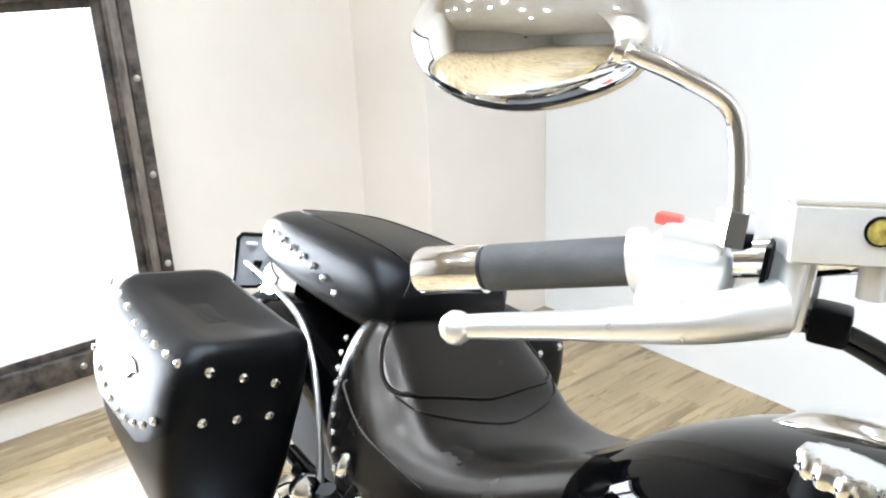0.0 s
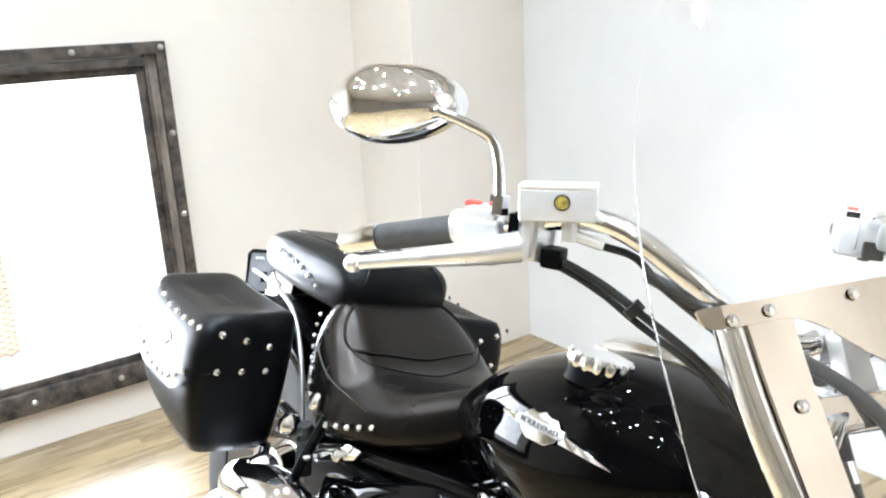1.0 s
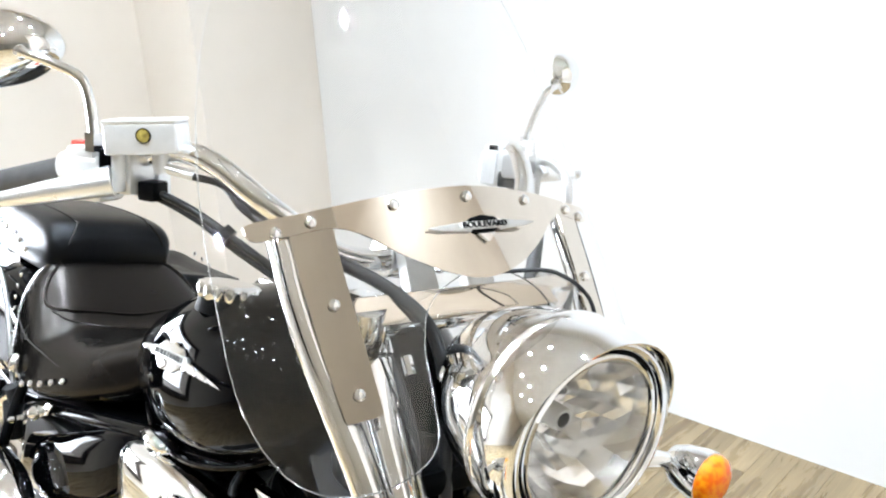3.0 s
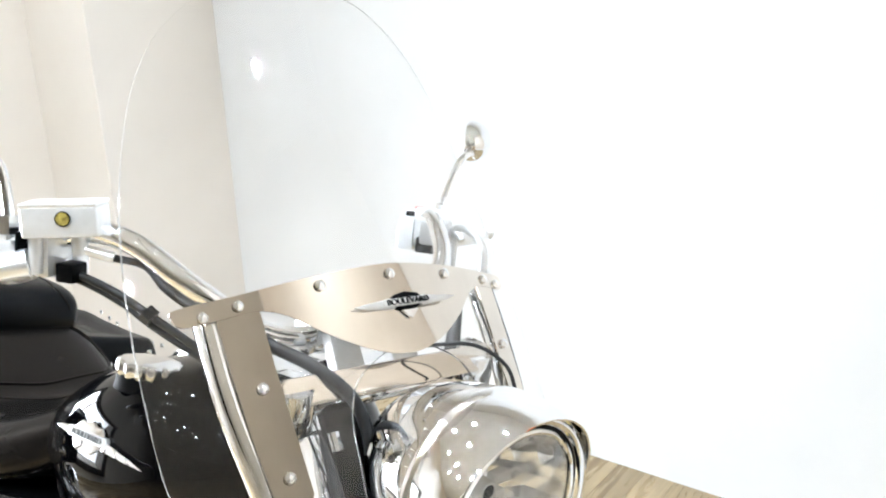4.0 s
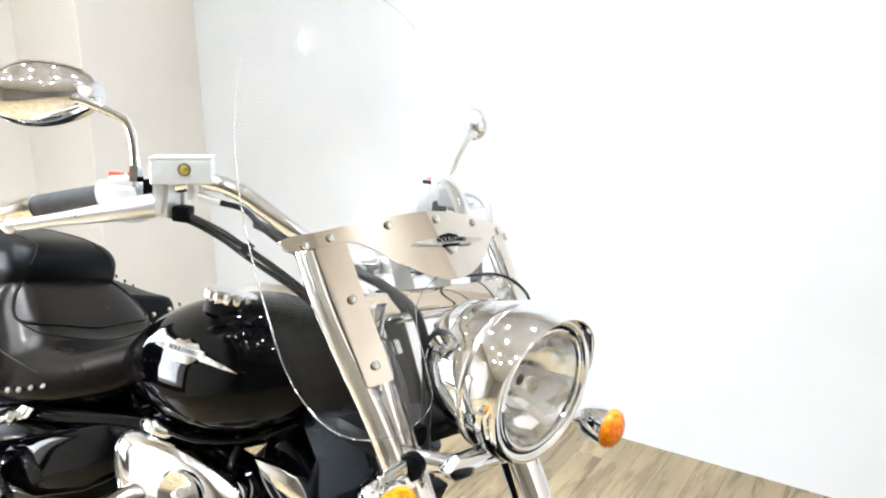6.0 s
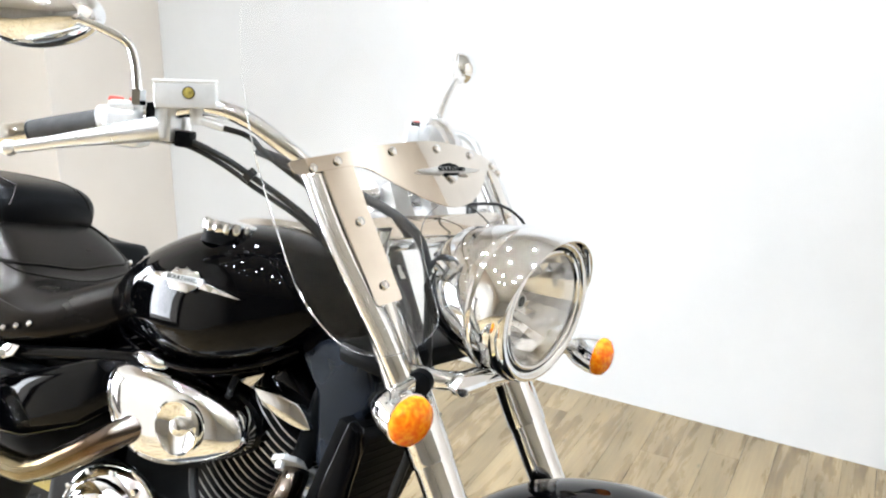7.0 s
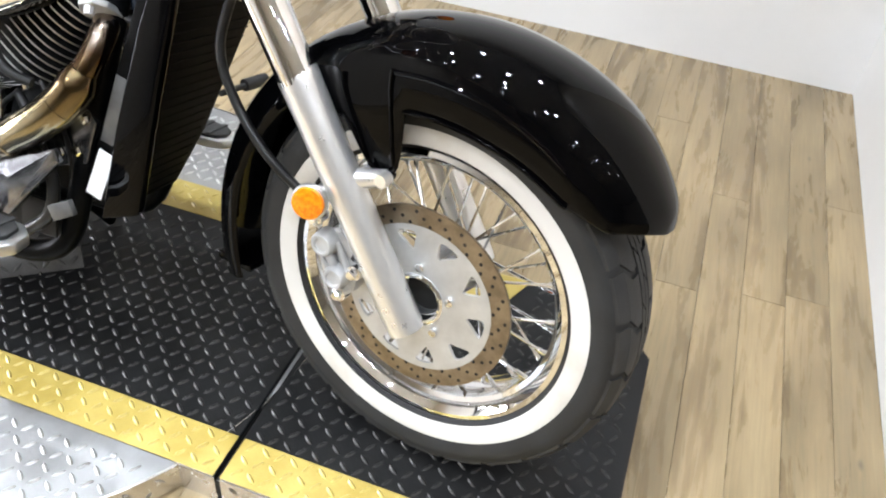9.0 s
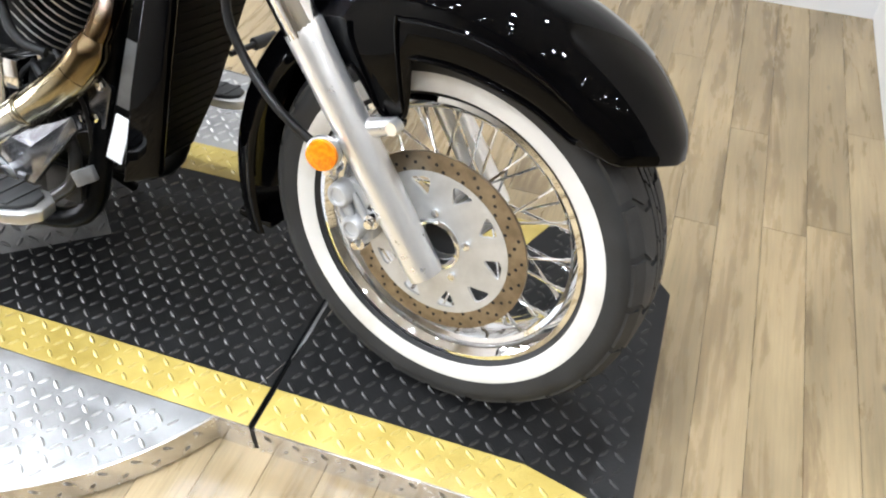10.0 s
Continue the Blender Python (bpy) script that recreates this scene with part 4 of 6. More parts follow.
front("steering_stem", tube([(-0.44, 0, 0.80), (-0.55, 0, 0.985)], 0.028, 16), BLACK_METAL)
brace = front("cross_brace", bevelled(prism([(-0.150, -0.017), (0.150, -0.017), (0.156, -0.010), (0.156, 0.010), (0.150, 0.017), (-0.150, 0.017), (-0.156, 0.010), (-0.156, -0.010)], 0.010, axes((-0.418, 0, 1.008), (0, 1, 0), (0.90, 0, 0.43)), 0.002), 0.0005), POLISHED_STEEL, "polished flat brace behind the headlight", smooth=30)
for s in (-1, 1):
    front("brace_end", tube([(-0.440, s * 0.138, 0.966), (-0.438, s * 0.138, 0.972), (-0.428, s * 0.138, 1.006), (-0.424, s * 0.138, 1.018), (-0.423, s * 0.138, 1.020)], [0.033, 0.035, 0.029, 0.026, 0.020], 24), CHROME, "chrome tapered fork cap", brace)
front("dark_post", tube([(-0.420, 0.088, 0.985), (-0.452, 0.125, 1.030), (-0.500, 0.170, 1.070)], 0.0095, 12), HOSE, "black sheathed cable behind the windscreen")
for s in (-1, 1):
    cover = front("fork_cover", tube([on_fork(z, s * 0.120) for z in (0.70, 0.705, 0.935, 0.945)], [0.0306, 0.0318, 0.0318, 0.030], 28), CHROME, "chrome upper fork cover")
    front("clamp_ring", tube([on_fork(z, s * 0.122) for z in (0.938, 0.941, 0.957, 0.960)], [0.033, 0.037, 0.037, 0.033], 24), CHROME, "chrome clamp ring", cover)
    front("clamp_bolt", tube([on_fork(0.948, s * 0.078) + Vector((0.024, 0, 0)), on_fork(0.930, s * 0.078) + Vector((0.024, 0, 0))], 0.007, 8), CHROME, "", cover, 30)
bar = front("lamp_bar", tube(spline([(-0.335, -0.165, 0.832), (-0.285, -0.12, 0.822), (-0.262, -0.06, 0.818), (-0.258, 0.06, 0.818), (-0.285, 0.12, 0.822), (-0.335, 0.165, 0.832)], 5), 0.014, 14), CHROME, "chrome turn signal bar")
front("bar_cover", bevelled(prism([(-0.11, -0.018), (0.11, -0.018), (0.13, 0.0), (0.11, 0.016), (-0.11, 0.016), (-0.13, 0.0)], 0.02, axes((-0.268, 0, 0.822), (0, 1, 0), (1, 0, 0)), 0.005), 0.001), CHROME, "", bar)
for s in (-1, 1):
    c = Vector((-0.232, s * 0.242, 0.812))
    way = Vector((1.0, s * 0.12, -0.05))
    SIG = axes(c, (0, 1, 0), way)
    signal = front("turn_signal", lathe([(0.010, -0.055), (0.020, -0.050), (0.028, -0.034), (0.033, -0.012), (0.034, 0.0), (0.030, 0.002)], 28, SIG), CHROME, "chrome turn signal with an amber lens")
    front("lens", lathe([(0.032, 0.0), (0.033, 0.006), (0.030, 0.014), (0.020, 0.021), (0.008, 0.024), (0.0, 0.0245)], 28, SIG), AMBER, "ribbed amber lens", signal)
    front("bulb", lathe([(0.0, 0.012), (0.007, 0.009), (0.009, 0.0), (0.007, -0.01)], 12, SIG), REFLECTOR, "", signal)
    front("stem", tube([c - way.normalized() * 0.035, c + Vector((-0.05, -s * 0.035, 0.008)), (-0.30, s * 0.135, 0.826)], [0.012, 0.013, 0.013], 12), CHROME, "", signal)
    front("collar", tube([(-0.285, s * 0.165, 0.824), (-0.292, s * 0.150, 0.825)], 0.018, 14), BLACK_METAL, "", signal)

# Handlebar, swept back, with grips, levers, master cylinder and mirrors
hb = [(-0.931, 0.448, 1.061), (-0.862, 0.401, 1.085), (-0.794, 0.354, 1.109), (-0.720, 0.302, 1.132), (-0.668, 0.262, 1.148), (-0.615, 0.232, 1.139), (-0.555, 0.190, 1.099), (-0.522, 0.11, 1.045), (-0.515, 0.0, 1.035)]
LEFT = Vector((0.012, -0.016, 0.006))


def at_side(s, p):
    return Vector((p[0], s * p[1], p[2])) + (LEFT * min(1.0, abs(p[1]) / 0.25) + Vector((0.030, 0.028, 0.026)) * max(0.0, (p[1] - 0.354) / 0.094) if s > 0 else Vector((0, 0, 0)))


handlebar = front("handlebar", tube(spline([at_side(-1, p) for p in hb] + [at_side(1, p) for p in hb[-2::-1]], 6), 0.0135, 14), CHROME, "wide swept chrome handlebar")


def moved(bm, m):
    bmesh.ops.transform(bm, matrix=m, verts=bm.verts[:])
    return bm


def hand_side(s):
    """Grip, switches, perch and lever at one end of the bar."""
    end, inner = at_side(s, hb[0]), at_side(s, hb[2])
    way = (end - inner).normalized()
    length = (end - inner).length
    fwd = (Vector((0.6, s * 0.8, 0)) - way * way.dot(Vector((0.6, s * 0.8, 0)))).normalized()
    up = Vector((0, 0, 1))
    m = axes(inner, way, up)
    k = length - 0.060
    front("grip", tube([inner, inner + way * 0.002, inner + way * (k - 0.002), inner + way * k], [0.014, 0.0175, 0.0178, 0.014], 24), GRIP, "dark grey rubber grip", handlebar)
    front("grip_end", tube([inner + way * k, inner + way * (k + 0.001), inner + way * (length - 0.006), inner + way * (length - 0.001), inner + way * length], [0.016, 0.0192, 0.0192, 0.017, 0.012], 24), CHROME, "chrome grip end", handlebar)
    front("flange", tube([inner - way * 0.010, inner - way * 0.008, inner], [0.019, 0.023, 0.023], 20), SILVER, "", handlebar)
    housing = front("switch_housing", joined(moved(box(-0.066, -0.008, -0.026, 0.024, -0.034, 0.026, 0.012, 3), m), moved(box(-0.060, -0.018, -0.020, 0.026, 0.020, 0.034, 0.006, 2), m)), SILVER, "satin metal switch housing", handlebar)
    front("button", moved(box(-0.028, -0.010, -0.007, 0.009, 0.030, 0.038, 0.003), m), RED, "red switch", housing)
    front("switch", moved(box(-0.050, -0.036, -0.034, -0.022, -0.012, 0.002, 0.002), m), BLACK_METAL, "", housing)
    c = at_side(s, (-0.712, 0.300, 1.128))
    m2 = axes(c, way, up)
    perch = front("lever_perch", joined(moved(box(-0.016, 0.010, -0.022, 0.022, -0.036, 0.026, 0.004), m2), moved(tube([(-0.004, 0.0, -0.03), (-0.004, 0.0, 0.03)], 0.008, 10), axes(c + fwd * 0.028, way, up))), SILVER, "", handlebar)
    front("perch_slit", moved(box(0.0102, 0.0135, -0.018, 0.040, -0.038, 0.018), m2), BLACK_METAL, "", perch, 0)
    front("perch_plate", moved(box(-0.020, 0.0102, 0.022 if s > 0 else -0.046, 0.046 if s > 0 else -0.022, -0.042, 0.010, 0.003), m2), SILVER, "", perch, 30)
    front("cable_guide", moved(box(-0.042, -0.018, -0.014, 0.014, -0.042, -0.018, 0.004), m2), BLACK_METAL, "black cable guide", perch, 30)
    pivot = c + fwd * 0.034 - up * 0.018
    ball = at_side(s, (-0.818, 0.476, 1.060))
    line = [pivot, pivot.lerp(ball, 0.22) + fwd * 0.016, pivot.lerp(ball, 0.5) + fwd * 0.014, pivot.lerp(ball, 0.8) + fwd * 0.004, ball - (ball - pivot).normalized() * 0.012, ball, ball + (ball - pivot).normalized() * 0.008]
    pts = spline(line, 5)
    n = len(pts)
    radii = [0.0068 + 0.0045 * (1 - i / n) + 0.0070 * max(0.0, 1 - i / n / 0.40) for i in range(n)]
    front("lever", tube(pts, radii, 16), ALUMINIUM, "polished alloy lever", handlebar)
    front("lever_ball", lathe([(0.0, -0.0118), (0.006, -0.0102), (0.0102, -0.006), (0.0118, 0.0), (0.0102, 0.006), (0.006, 0.0102), (0.0, 0.0118)], 18, Matrix.Translation(ball)), ALUMINIUM, "", handlebar)
    front("lever_root", moved(box(-0.012, 0.062, 0.016 if s > 0 else -0.052, 0.052 if s > 0 else -0.016, -0.044, -0.002, 0.012, 3), m2), SILVER, "", handlebar)
    return way, fwd


def mirror_side(s):
    base = at_side(s, (-0.726, 0.340, 1.150))
    pts = [at_side(s, p) for p in ((-0.726, 0.340, 1.150), (-0.727, 0.340, 1.162), (-0.733, 0.343, 1.200), (-0.741, 0.351, 1.224), (-0.757, 0.377, 1.238), (-0.774, 0.402, 1.247), (-0.790, 0.412, 1.250))]
    c = at_side(s, (-0.838, 0.430, 1.250))
    across = Vector((-0.104, s * 0.118, -0.017)).normalized()
    out = Vector((0.75, s * 0.66, 0.0))
    if s > 0:      # the left mirror is turned further forward
        c = Vector((-0.730, 0.402, 1.272))
        across = Vector((-0.70, 0.71, 0.12)).normalized()
        out = Vector((0.72, 0.69, 0.0))
        pts = [Vector(p) for p in ((-0.712, 0.322, 1.156), (-0.711, 0.322, 1.168), (-0.704, 0.325, 1.200), (-0.696, 0.333, 1.232), (-0.698, 0.350, 1.248), (-0.706, 0.372, 1.256), (-0.718, 0.392, 1.262))]
    wide, tall, deep = (0.085, 0.0485, 1.0) if s < 0 else (0.046, 0.036, 0.62)
    out = (out - across * across.dot(out)).normalized()
    top = out.cross(across).normalized() * (-s)
    if top.z < 0:
        top = -top
    rings = []
    for d, k in ((-0.022, 0.90), (-0.024, 0.94), (-0.020, 0.98), (-0.010, 1.0), (0.002, 0.985), (0.014, 0.93), (0.025, 0.83), (0.034, 0.69), (0.041, 0.51), (0.045, 0.32), (0.047, 0.12), (0.0472, 0.01)):
        rings.append([c + out * d * deep + (across * (wide * math.cos(a)) + top * (tall * math.sin(a) * (1 + 0.12 * math.cos(a)))) * k for a in [2 * math.pi * i / 40 for i in range(40)]])
    mirror = front("mirror", loft(rings, False), CHROME, "chrome teardrop rear view mirror", smooth=70)
    glass = [c - out * 0.0215 * deep + (across * (wide * math.cos(a)) + top * (tall * math.sin(a) * (1 + 0.12 * math.cos(a)))) * 0.91 for a in [2 * math.pi * i / 40 for i in range(40)]]
    front("mirror_glass", mesh_of(glass + [g + out * 0.003 for g in glass], [tuple(range(40)), tuple(range(40, 80))] + [(k, (k + 1) % 40, 40 + (k + 1) % 40, 40 + k) for k in range(40)]), REFLECT_FLAT, "flat mirror glass", mirror, 30)
    front("stem", tube(spline(pts, 6), [0.0062] * 31 + [0.0095] * 6, 14), CHROME, "", mirror)
    front("stem_nut", tube([base - Vector((0, 0, 0.010)), base + Vector((0, 0, 0.012))], 0.0115, 6), CHROME, "", mirror, 30)


REFLECT_FLAT = material("mirror_glass", (0.85, 0.86, 0.86), 0.01, 1.0)
for s in (-1, 1):
    hand_side(s)
    mirror_side(s)
# Master cylinder with its sight glass
MC = axes((-0.6785, -0.2915, 1.1660), (0.60, 0.78, 0.10), (-0.06, -0.08, 1))
master = front("master_cylinder", moved(box(-0.044, 0.042, -0.022, 0.024, -0.022, 0.0142, 0.004, 3), MC), SILVER, "silver painted brake master cylinder", smooth=30)
front("lid", moved(box(-0.0445, 0.0425, -0.0225, 0.0245, 0.0138, 0.0182, 0.002, 2), MC), SILVER, "", master, 30)
SG = MC @ axes((0.004, -0.0222, 0.000), (1, 0, 0), (0, -1, 0))
front("sight_glass", lathe([(0.0, 0.0015), (0.0075, 0.0012), (0.0078, 0.0)], 20, SG), vary(material("sight_fluid", (0.35, 0.27, 0.06), 0.15), (0.16, 0.12, 0.03), (0.5, 0.4, 0.1), 120), "brass-coloured sight glass", master)
front("sight_ring", lathe([(0.0078, 0.0), (0.0078, 0.0018), (0.0086, 0.0018), (0.009, 0.0)], 20, SG, True), BLACK_METAL, "", master)
front("banjo", tube([MC @ Vector((0.012, 0.0, -0.02)), MC @ Vector((0.012, 0.0, -0.046))], 0.009, 12), SILVER, "", master)
front("spout", tube([MC @ Vector((0.012, 0.0, -0.038)), MC @ Vector((0.05, 0.0, -0.050))], 0.0065, 12), SILVER, "", master)
# Clutch perch on the other side
front("clutch_perch", moved(box(-0.03, 0.04, -0.020, 0.020, -0.022, 0.014, 0.006, 2), axes((-0.655, 0.262, 1.135), (0.60, -0.78, 0.1), (0, 0, 1))), SATIN, "", handlebar)

clutch = front("clutch_bracket", moved(box(-0.704, -0.662, 0.282, 0.312, 1.098, 1.128, 0.006, 2), ID), CAST, "dark grey clutch lever bracket", handlebar)
front("clutch_loop", tube(spline([(-0.660, 0.300, 1.075), (-0.658, 0.300, 1.112), (-0.645, 0.300, 1.136), (-0.620, 0.300, 1.136), (-0.592, 0.300, 1.120), (-0.582, 0.300, 1.095), (-0.582, 0.300, 1.060)], 5), 0.0068, 10), SATIN, "grey clutch cable arch", clutch)
front("clutch_stay", tube(spline([(-0.640, 0.288, 1.060), (-0.640, 0.288, 1.118), (-0.632, 0.288, 1.128), (-0.622, 0.288, 1.120)], 5), 0.0058, 10), SATIN, "", clutch)
for q in ((-0.755, 0.330, 1.128), (-0.750, 0.328, 1.098), (-0.735, 0.322, 1.082)):
    front("switch_button", moved(box(-0.007, 0.007, -0.006, 0.006, -0.006, 0.006, 0.002), Matrix.Translation(q)), BLACK_METAL, "black switch button", clutch, 30)

# Cables and hoses from the bar
def cable(name, pts, r, mat=None, label=""):
    return front(name, tube(spline(pts, 6), r, 10), mat or HOSE, label)


cable("throttle_cable", [(-0.730, -0.318, 1.100), (-0.690, -0.285, 1.098), (-0.650, -0.248, 1.080), (-0.612, -0.218, 1.056), (-0.555, -0.165, 1.010), (-0.520, -0.13, 0.965), (-0.50, -0.09, 0.90)], 0.0050, None, "black throttle cable")
cable("idle_cable", [(-0.735, -0.312, 1.095), (-0.690, -0.277, 1.088), (-0.650, -0.240, 1.066), (-0.612, -0.212, 1.040), (-0.555, -0.160, 0.997), (-0.522, -0.12, 0.95), (-0.50, -0.08, 0.89)], 0.0042)
cable("brake_hose", [MC @ Vector((0.048, 0, -0.050)), MC @ Vector((0.085, 0.0, -0.062)), (-0.590, -0.205, 1.088), (-0.545, -0.155, 1.045), (-0.50, -0.12, 1.00), (-0.44, -0.10, 0.96), (-0.385, -0.095, 0.90), (-0.365, -0.09, 0.83)], 0.0046, None, "black brake hose")
cable("loop_hose", [(-0.62, -0.200, 1.092), (-0.56, -0.190, 1.082), (-0.50, -0.172, 1.070), (-0.458, -0.148, 1.054), (-0.425, -0.112, 1.034), (-0.394, -0.080, 1.004), (-0.382, -0.064, 0.968), (-0.376, -0.055, 0.920), (-0.370, -0.052, 0.850), (-0.36, -0.05, 0.76)], 0.0078, None, "black cable loop behind the windscreen")
cable("wire", [(-0.40, 0.03, 1.045), (-0.36, 0.07, 1.052), (-0.33, 0.10, 1.030), (-0.32, 0.115, 0.99)], 0.0025)
cable("front_brake_line", [(-0.345, -0.075, 0.80), (-0.332, -0.105, 0.70), (-0.340, -0.125, 0.61), (-0.306, -0.13, 0.54), (-0.238, -0.134, 0.478), (-0.165, -0.118, 0.425)], 0.007, None, "black front brake line")
front("cable_tie", tube([(-0.617, -0.222, 1.060), (-0.610, -0.215, 1.052)], 0.0115, 8), HOSE)

# ---- the body behind the steering head ----
def sections(rows, n=32, power=2.5):
    """A skin over rounded sections: rows of x, half width, low, high, power."""
    full = spline([(r[0], r[1], r[2]) for r in rows], 4)
    tops = spline([(r[0], r[3], r[4] if len(r) > 4 else power) for r in rows], 4)
    return loft([superellipse(max(0.003, a[1]), a[2], b[1], n, max(2.0, b[2]), a[0]) for a, b in zip(full, tops)])


tank = body("fuel_tank", sections([(-1.065, 0.045, 0.735, 0.768, 2.2), (-1.02, 0.104, 0.700, 0.802, 2.3), (-0.93, 0.157, 0.682, 0.874, 2.5), (-0.82, 0.190, 0.680, 0.925, 2.9), (-0.72, 0.201, 0.690, 0.949, 3.2),
                                     (-0.63, 0.190, 0.720, 0.947, 3.0), (-0.56, 0.150, 0.765, 0.926, 2.4), (-0.52, 0.080, 0.815, 0.893, 2.2)]), PAINT, "gloss black teardrop fuel tank", smooth=70)
for s in (-1, 1):
    body("tank_flange", tube(spline([(-1.02, s * 0.083, 0.708), (-0.93, s * 0.128, 0.694), (-0.82, s * 0.162, 0.692), (-0.72, s * 0.170, 0.704), (-0.63, s * 0.156, 0.735), (-0.57, s * 0.124, 0.774)], 6), 0.0045, 8), PAINT, "", tank)
body("ignition_cover", loft([superellipse(w, 0.690 - 0.6 * h, 0.690 + 0.6 * h, 20, 2.6, x + 0.07, -0.158) for x, w, h in ((-0.945, 0.006, 0.008), (-0.935, 0.016, 0.018), (-0.905, 0.020, 0.022), (-0.875, 0.017, 0.017), (-0.865, 0.006, 0.007))]), CHROME, "small chrome cover under the tank", smooth=60)
CAP = axes((-0.737, -0.141, 0.934), (1, 0, 0), (0.0, 0.06, 1))
scallops = [[CAP @ Vector((math.cos(a) * (r + lobe * math.cos(14 * a)), math.sin(a) * (r + lobe * math.cos(14 * a)), h)) for a in [2 * math.pi * q / 112 for q in range(112)]]
            for r, lobe, h in ((0.0385, 0.0022, -0.007), (0.0405, 0.0024, -0.004), (0.0410, 0.0024, 0.008), (0.0395, 0.0020, 0.0115), (0.035, 0.0006, 0.0130), (0.026, 0.0, 0.0138), (0.010, 0.0, 0.0140))]
cap = body("fuel_cap", loft(scallops), CHROME, "scalloped chrome fuel cap", smooth=50)
# Black ring put below the cap to draw its shadow on the tank.
body("cap_seat", lathe([(0.038, -0.005), (0.039, -0.008), (0.041, -0.026)], 40, CAP), GRILLE, "", cap)
body("tank_console", sections([(-0.87, 0.02, 0.892, 0.903, 2.4), (-0.82, 0.040, 0.90, 0.943, 2.6), (-0.74, 0.050, 0.92, 0.962, 2.6), (-0.66, 0.046, 0.935, 0.966, 2.6), (-0.58, 0.030, 0.92, 0.948, 2.4)], 24), CHROME, "slim chrome tank console")
# Tank emblem: winged badge
TE = axes((-0.752, -0.2025, 0.8465), (1, 0.03, 0.06), (0.05, -1, 0.33))
badge = body("tank_emblem", bevelled(prism([(-0.030, 0.008), (-0.022, 0.017), (-0.010, 0.015), (0.0, 0.020), (0.010, 0.015), (0.022, 0.016), (0.030, 0.007), (0.028, -0.010), (0.014, -0.020), (-0.016, -0.020), (-0.028, -0.010)], 0.005, TE, 0.002), 0.0005), CHROME, "chrome winged tank emblem", smooth=30)
body("word_band", prism([(-0.038, -0.0062), (0.036, -0.0062), (0.040, 0.0), (0.036, 0.0062), (-0.038, 0.0062), (-0.042, 0.0)], 0.0066, TE, 0.0008), SATIN, "satin word band", badge, 30)
for x0, x1, w in ((0.034, 0.062, 0.0085), (0.058, 0.084, 0.0060)):
    body("wing", prism([(x0, w * 0.7), (x1, w * 0.55), (x1, -w * 0.55), (x0, -w * 0.7)], 0.006, TE @ Matrix.Rotation(radians(-6), 4, "Z"), 0.0012), CHROME, "", badge, 30)
body("wing", prism([(0.080, 0.0035), (0.118, 0.0), (0.080, -0.0035)], 0.005, TE @ Matrix.Rotation(radians(-6), 4, "Z"), 0.0008), CHROME, "", badge, 30)
body("wing", prism([(-0.036, 0.006), (-0.060, 0.003), (-0.066, 0.0), (-0.060, -0.003), (-0.036, -0.006)], 0.005, TE, 0.0012), CHROME, "", badge, 30)
lettering("BOULEVARD", 0.0105, TE @ Matrix.Translation((-0.001, 0.0, 0.0074)), PLATE_DULL, badge, squash=1.05)

# Seats
seat_rows = [(-1.440, 0.095, 0.700, 0.800), (-1.415, 0.140, 0.665, 0.836), (-1.375, 0.172, 0.625, 0.846), (-1.33, 0.187, 0.607, 0.824), (-1.27, 0.193, 0.606, 0.784), (-1.235, 0.193, 0.610, 0.758),
             (-1.20, 0.191, 0.615, 0.749), (-1.14, 0.176, 0.628, 0.752), (-1.08, 0.152, 0.648, 0.773), (-1.03, 0.125, 0.668, 0.798), (-0.99, 0.102, 0.700, 0.820), (-0.960, 0.078, 0.745, 0.832), (-0.945, 0.040, 0.790, 0.826)]


def seat_ring(x, hw, z0, z1, n=44):
    """A saddle section: wide skirts, rounded shoulders, a shallow dish on top."""
    ring_pts = []
    for k in range(n):
        a = 2 * math.pi * k / n
        c, sn = math.cos(a), math.sin(a)
        y = math.copysign(abs(c) ** 0.55, c) * hw
        if sn > 0:
            y *= 1 - 0.16 * sn
            z = z0 + (z1 - z0) * (0.30 + 0.70 * sn ** 0.55)
            z -= 0.014 * max(0.0, 1 - (y / (hw * 0.72)) ** 2) * min(1, hw / 0.15)
        else:
            z = z0 + (z1 - z0) * 0.30 * (1 - abs(sn) ** 0.5)
        ring_pts.append((x, y, z))
    return ring_pts


a4 = spline([(r[0], r[1], r[2]) for r in seat_rows], 4)
b4 = spline([(r[0], r[3], 0) for r in seat_rows], 4)
seat = body("rider_seat", loft([seat_ring(a[0], max(0.004, a[1]), a[2], b[1]) for a, b in zip(a4, b4)]), LEATHER, "black leather rider seat with studs", smooth=75)
# Seams: the piped edge of the seat panel and the skirt's stitched panel
def seat_top(x, y):
    """A point on the seat's upper skin."""
    i = next(q for q in range(len(a4) - 1) if a4[q][0] <= x <= a4[q + 1][0])
    f = (x - a4[i][0]) / (a4[i + 1][0] - a4[i][0])
    a, b = a4[i].lerp(a4[i + 1], f), b4[i].lerp(b4[i + 1], f)
    upper = seat_ring(x, a[1], a[2], b[1], 200)[1:100]
    for p, q in zip(upper, upper[1:]):
        if q[1] <= y <= p[1]:
            return Vector((x, y, p[2] + (q[2] - p[2]) * (p[1] - y) / (p[1] - q[1]) + 0.0008))
    return Vector((x, y, upper[0][2]))


def seat_line(name, pts, r, mirror=False):
    line = spline([(x, y, 0) for x, y in pts] + ([(x, -y, 0) for x, y in pts[-2::-1]] if mirror else []), 8)
    body(name, tube([seat_top(q[0], q[1]) for q in line], r, 6), LEATHER, "", seat)


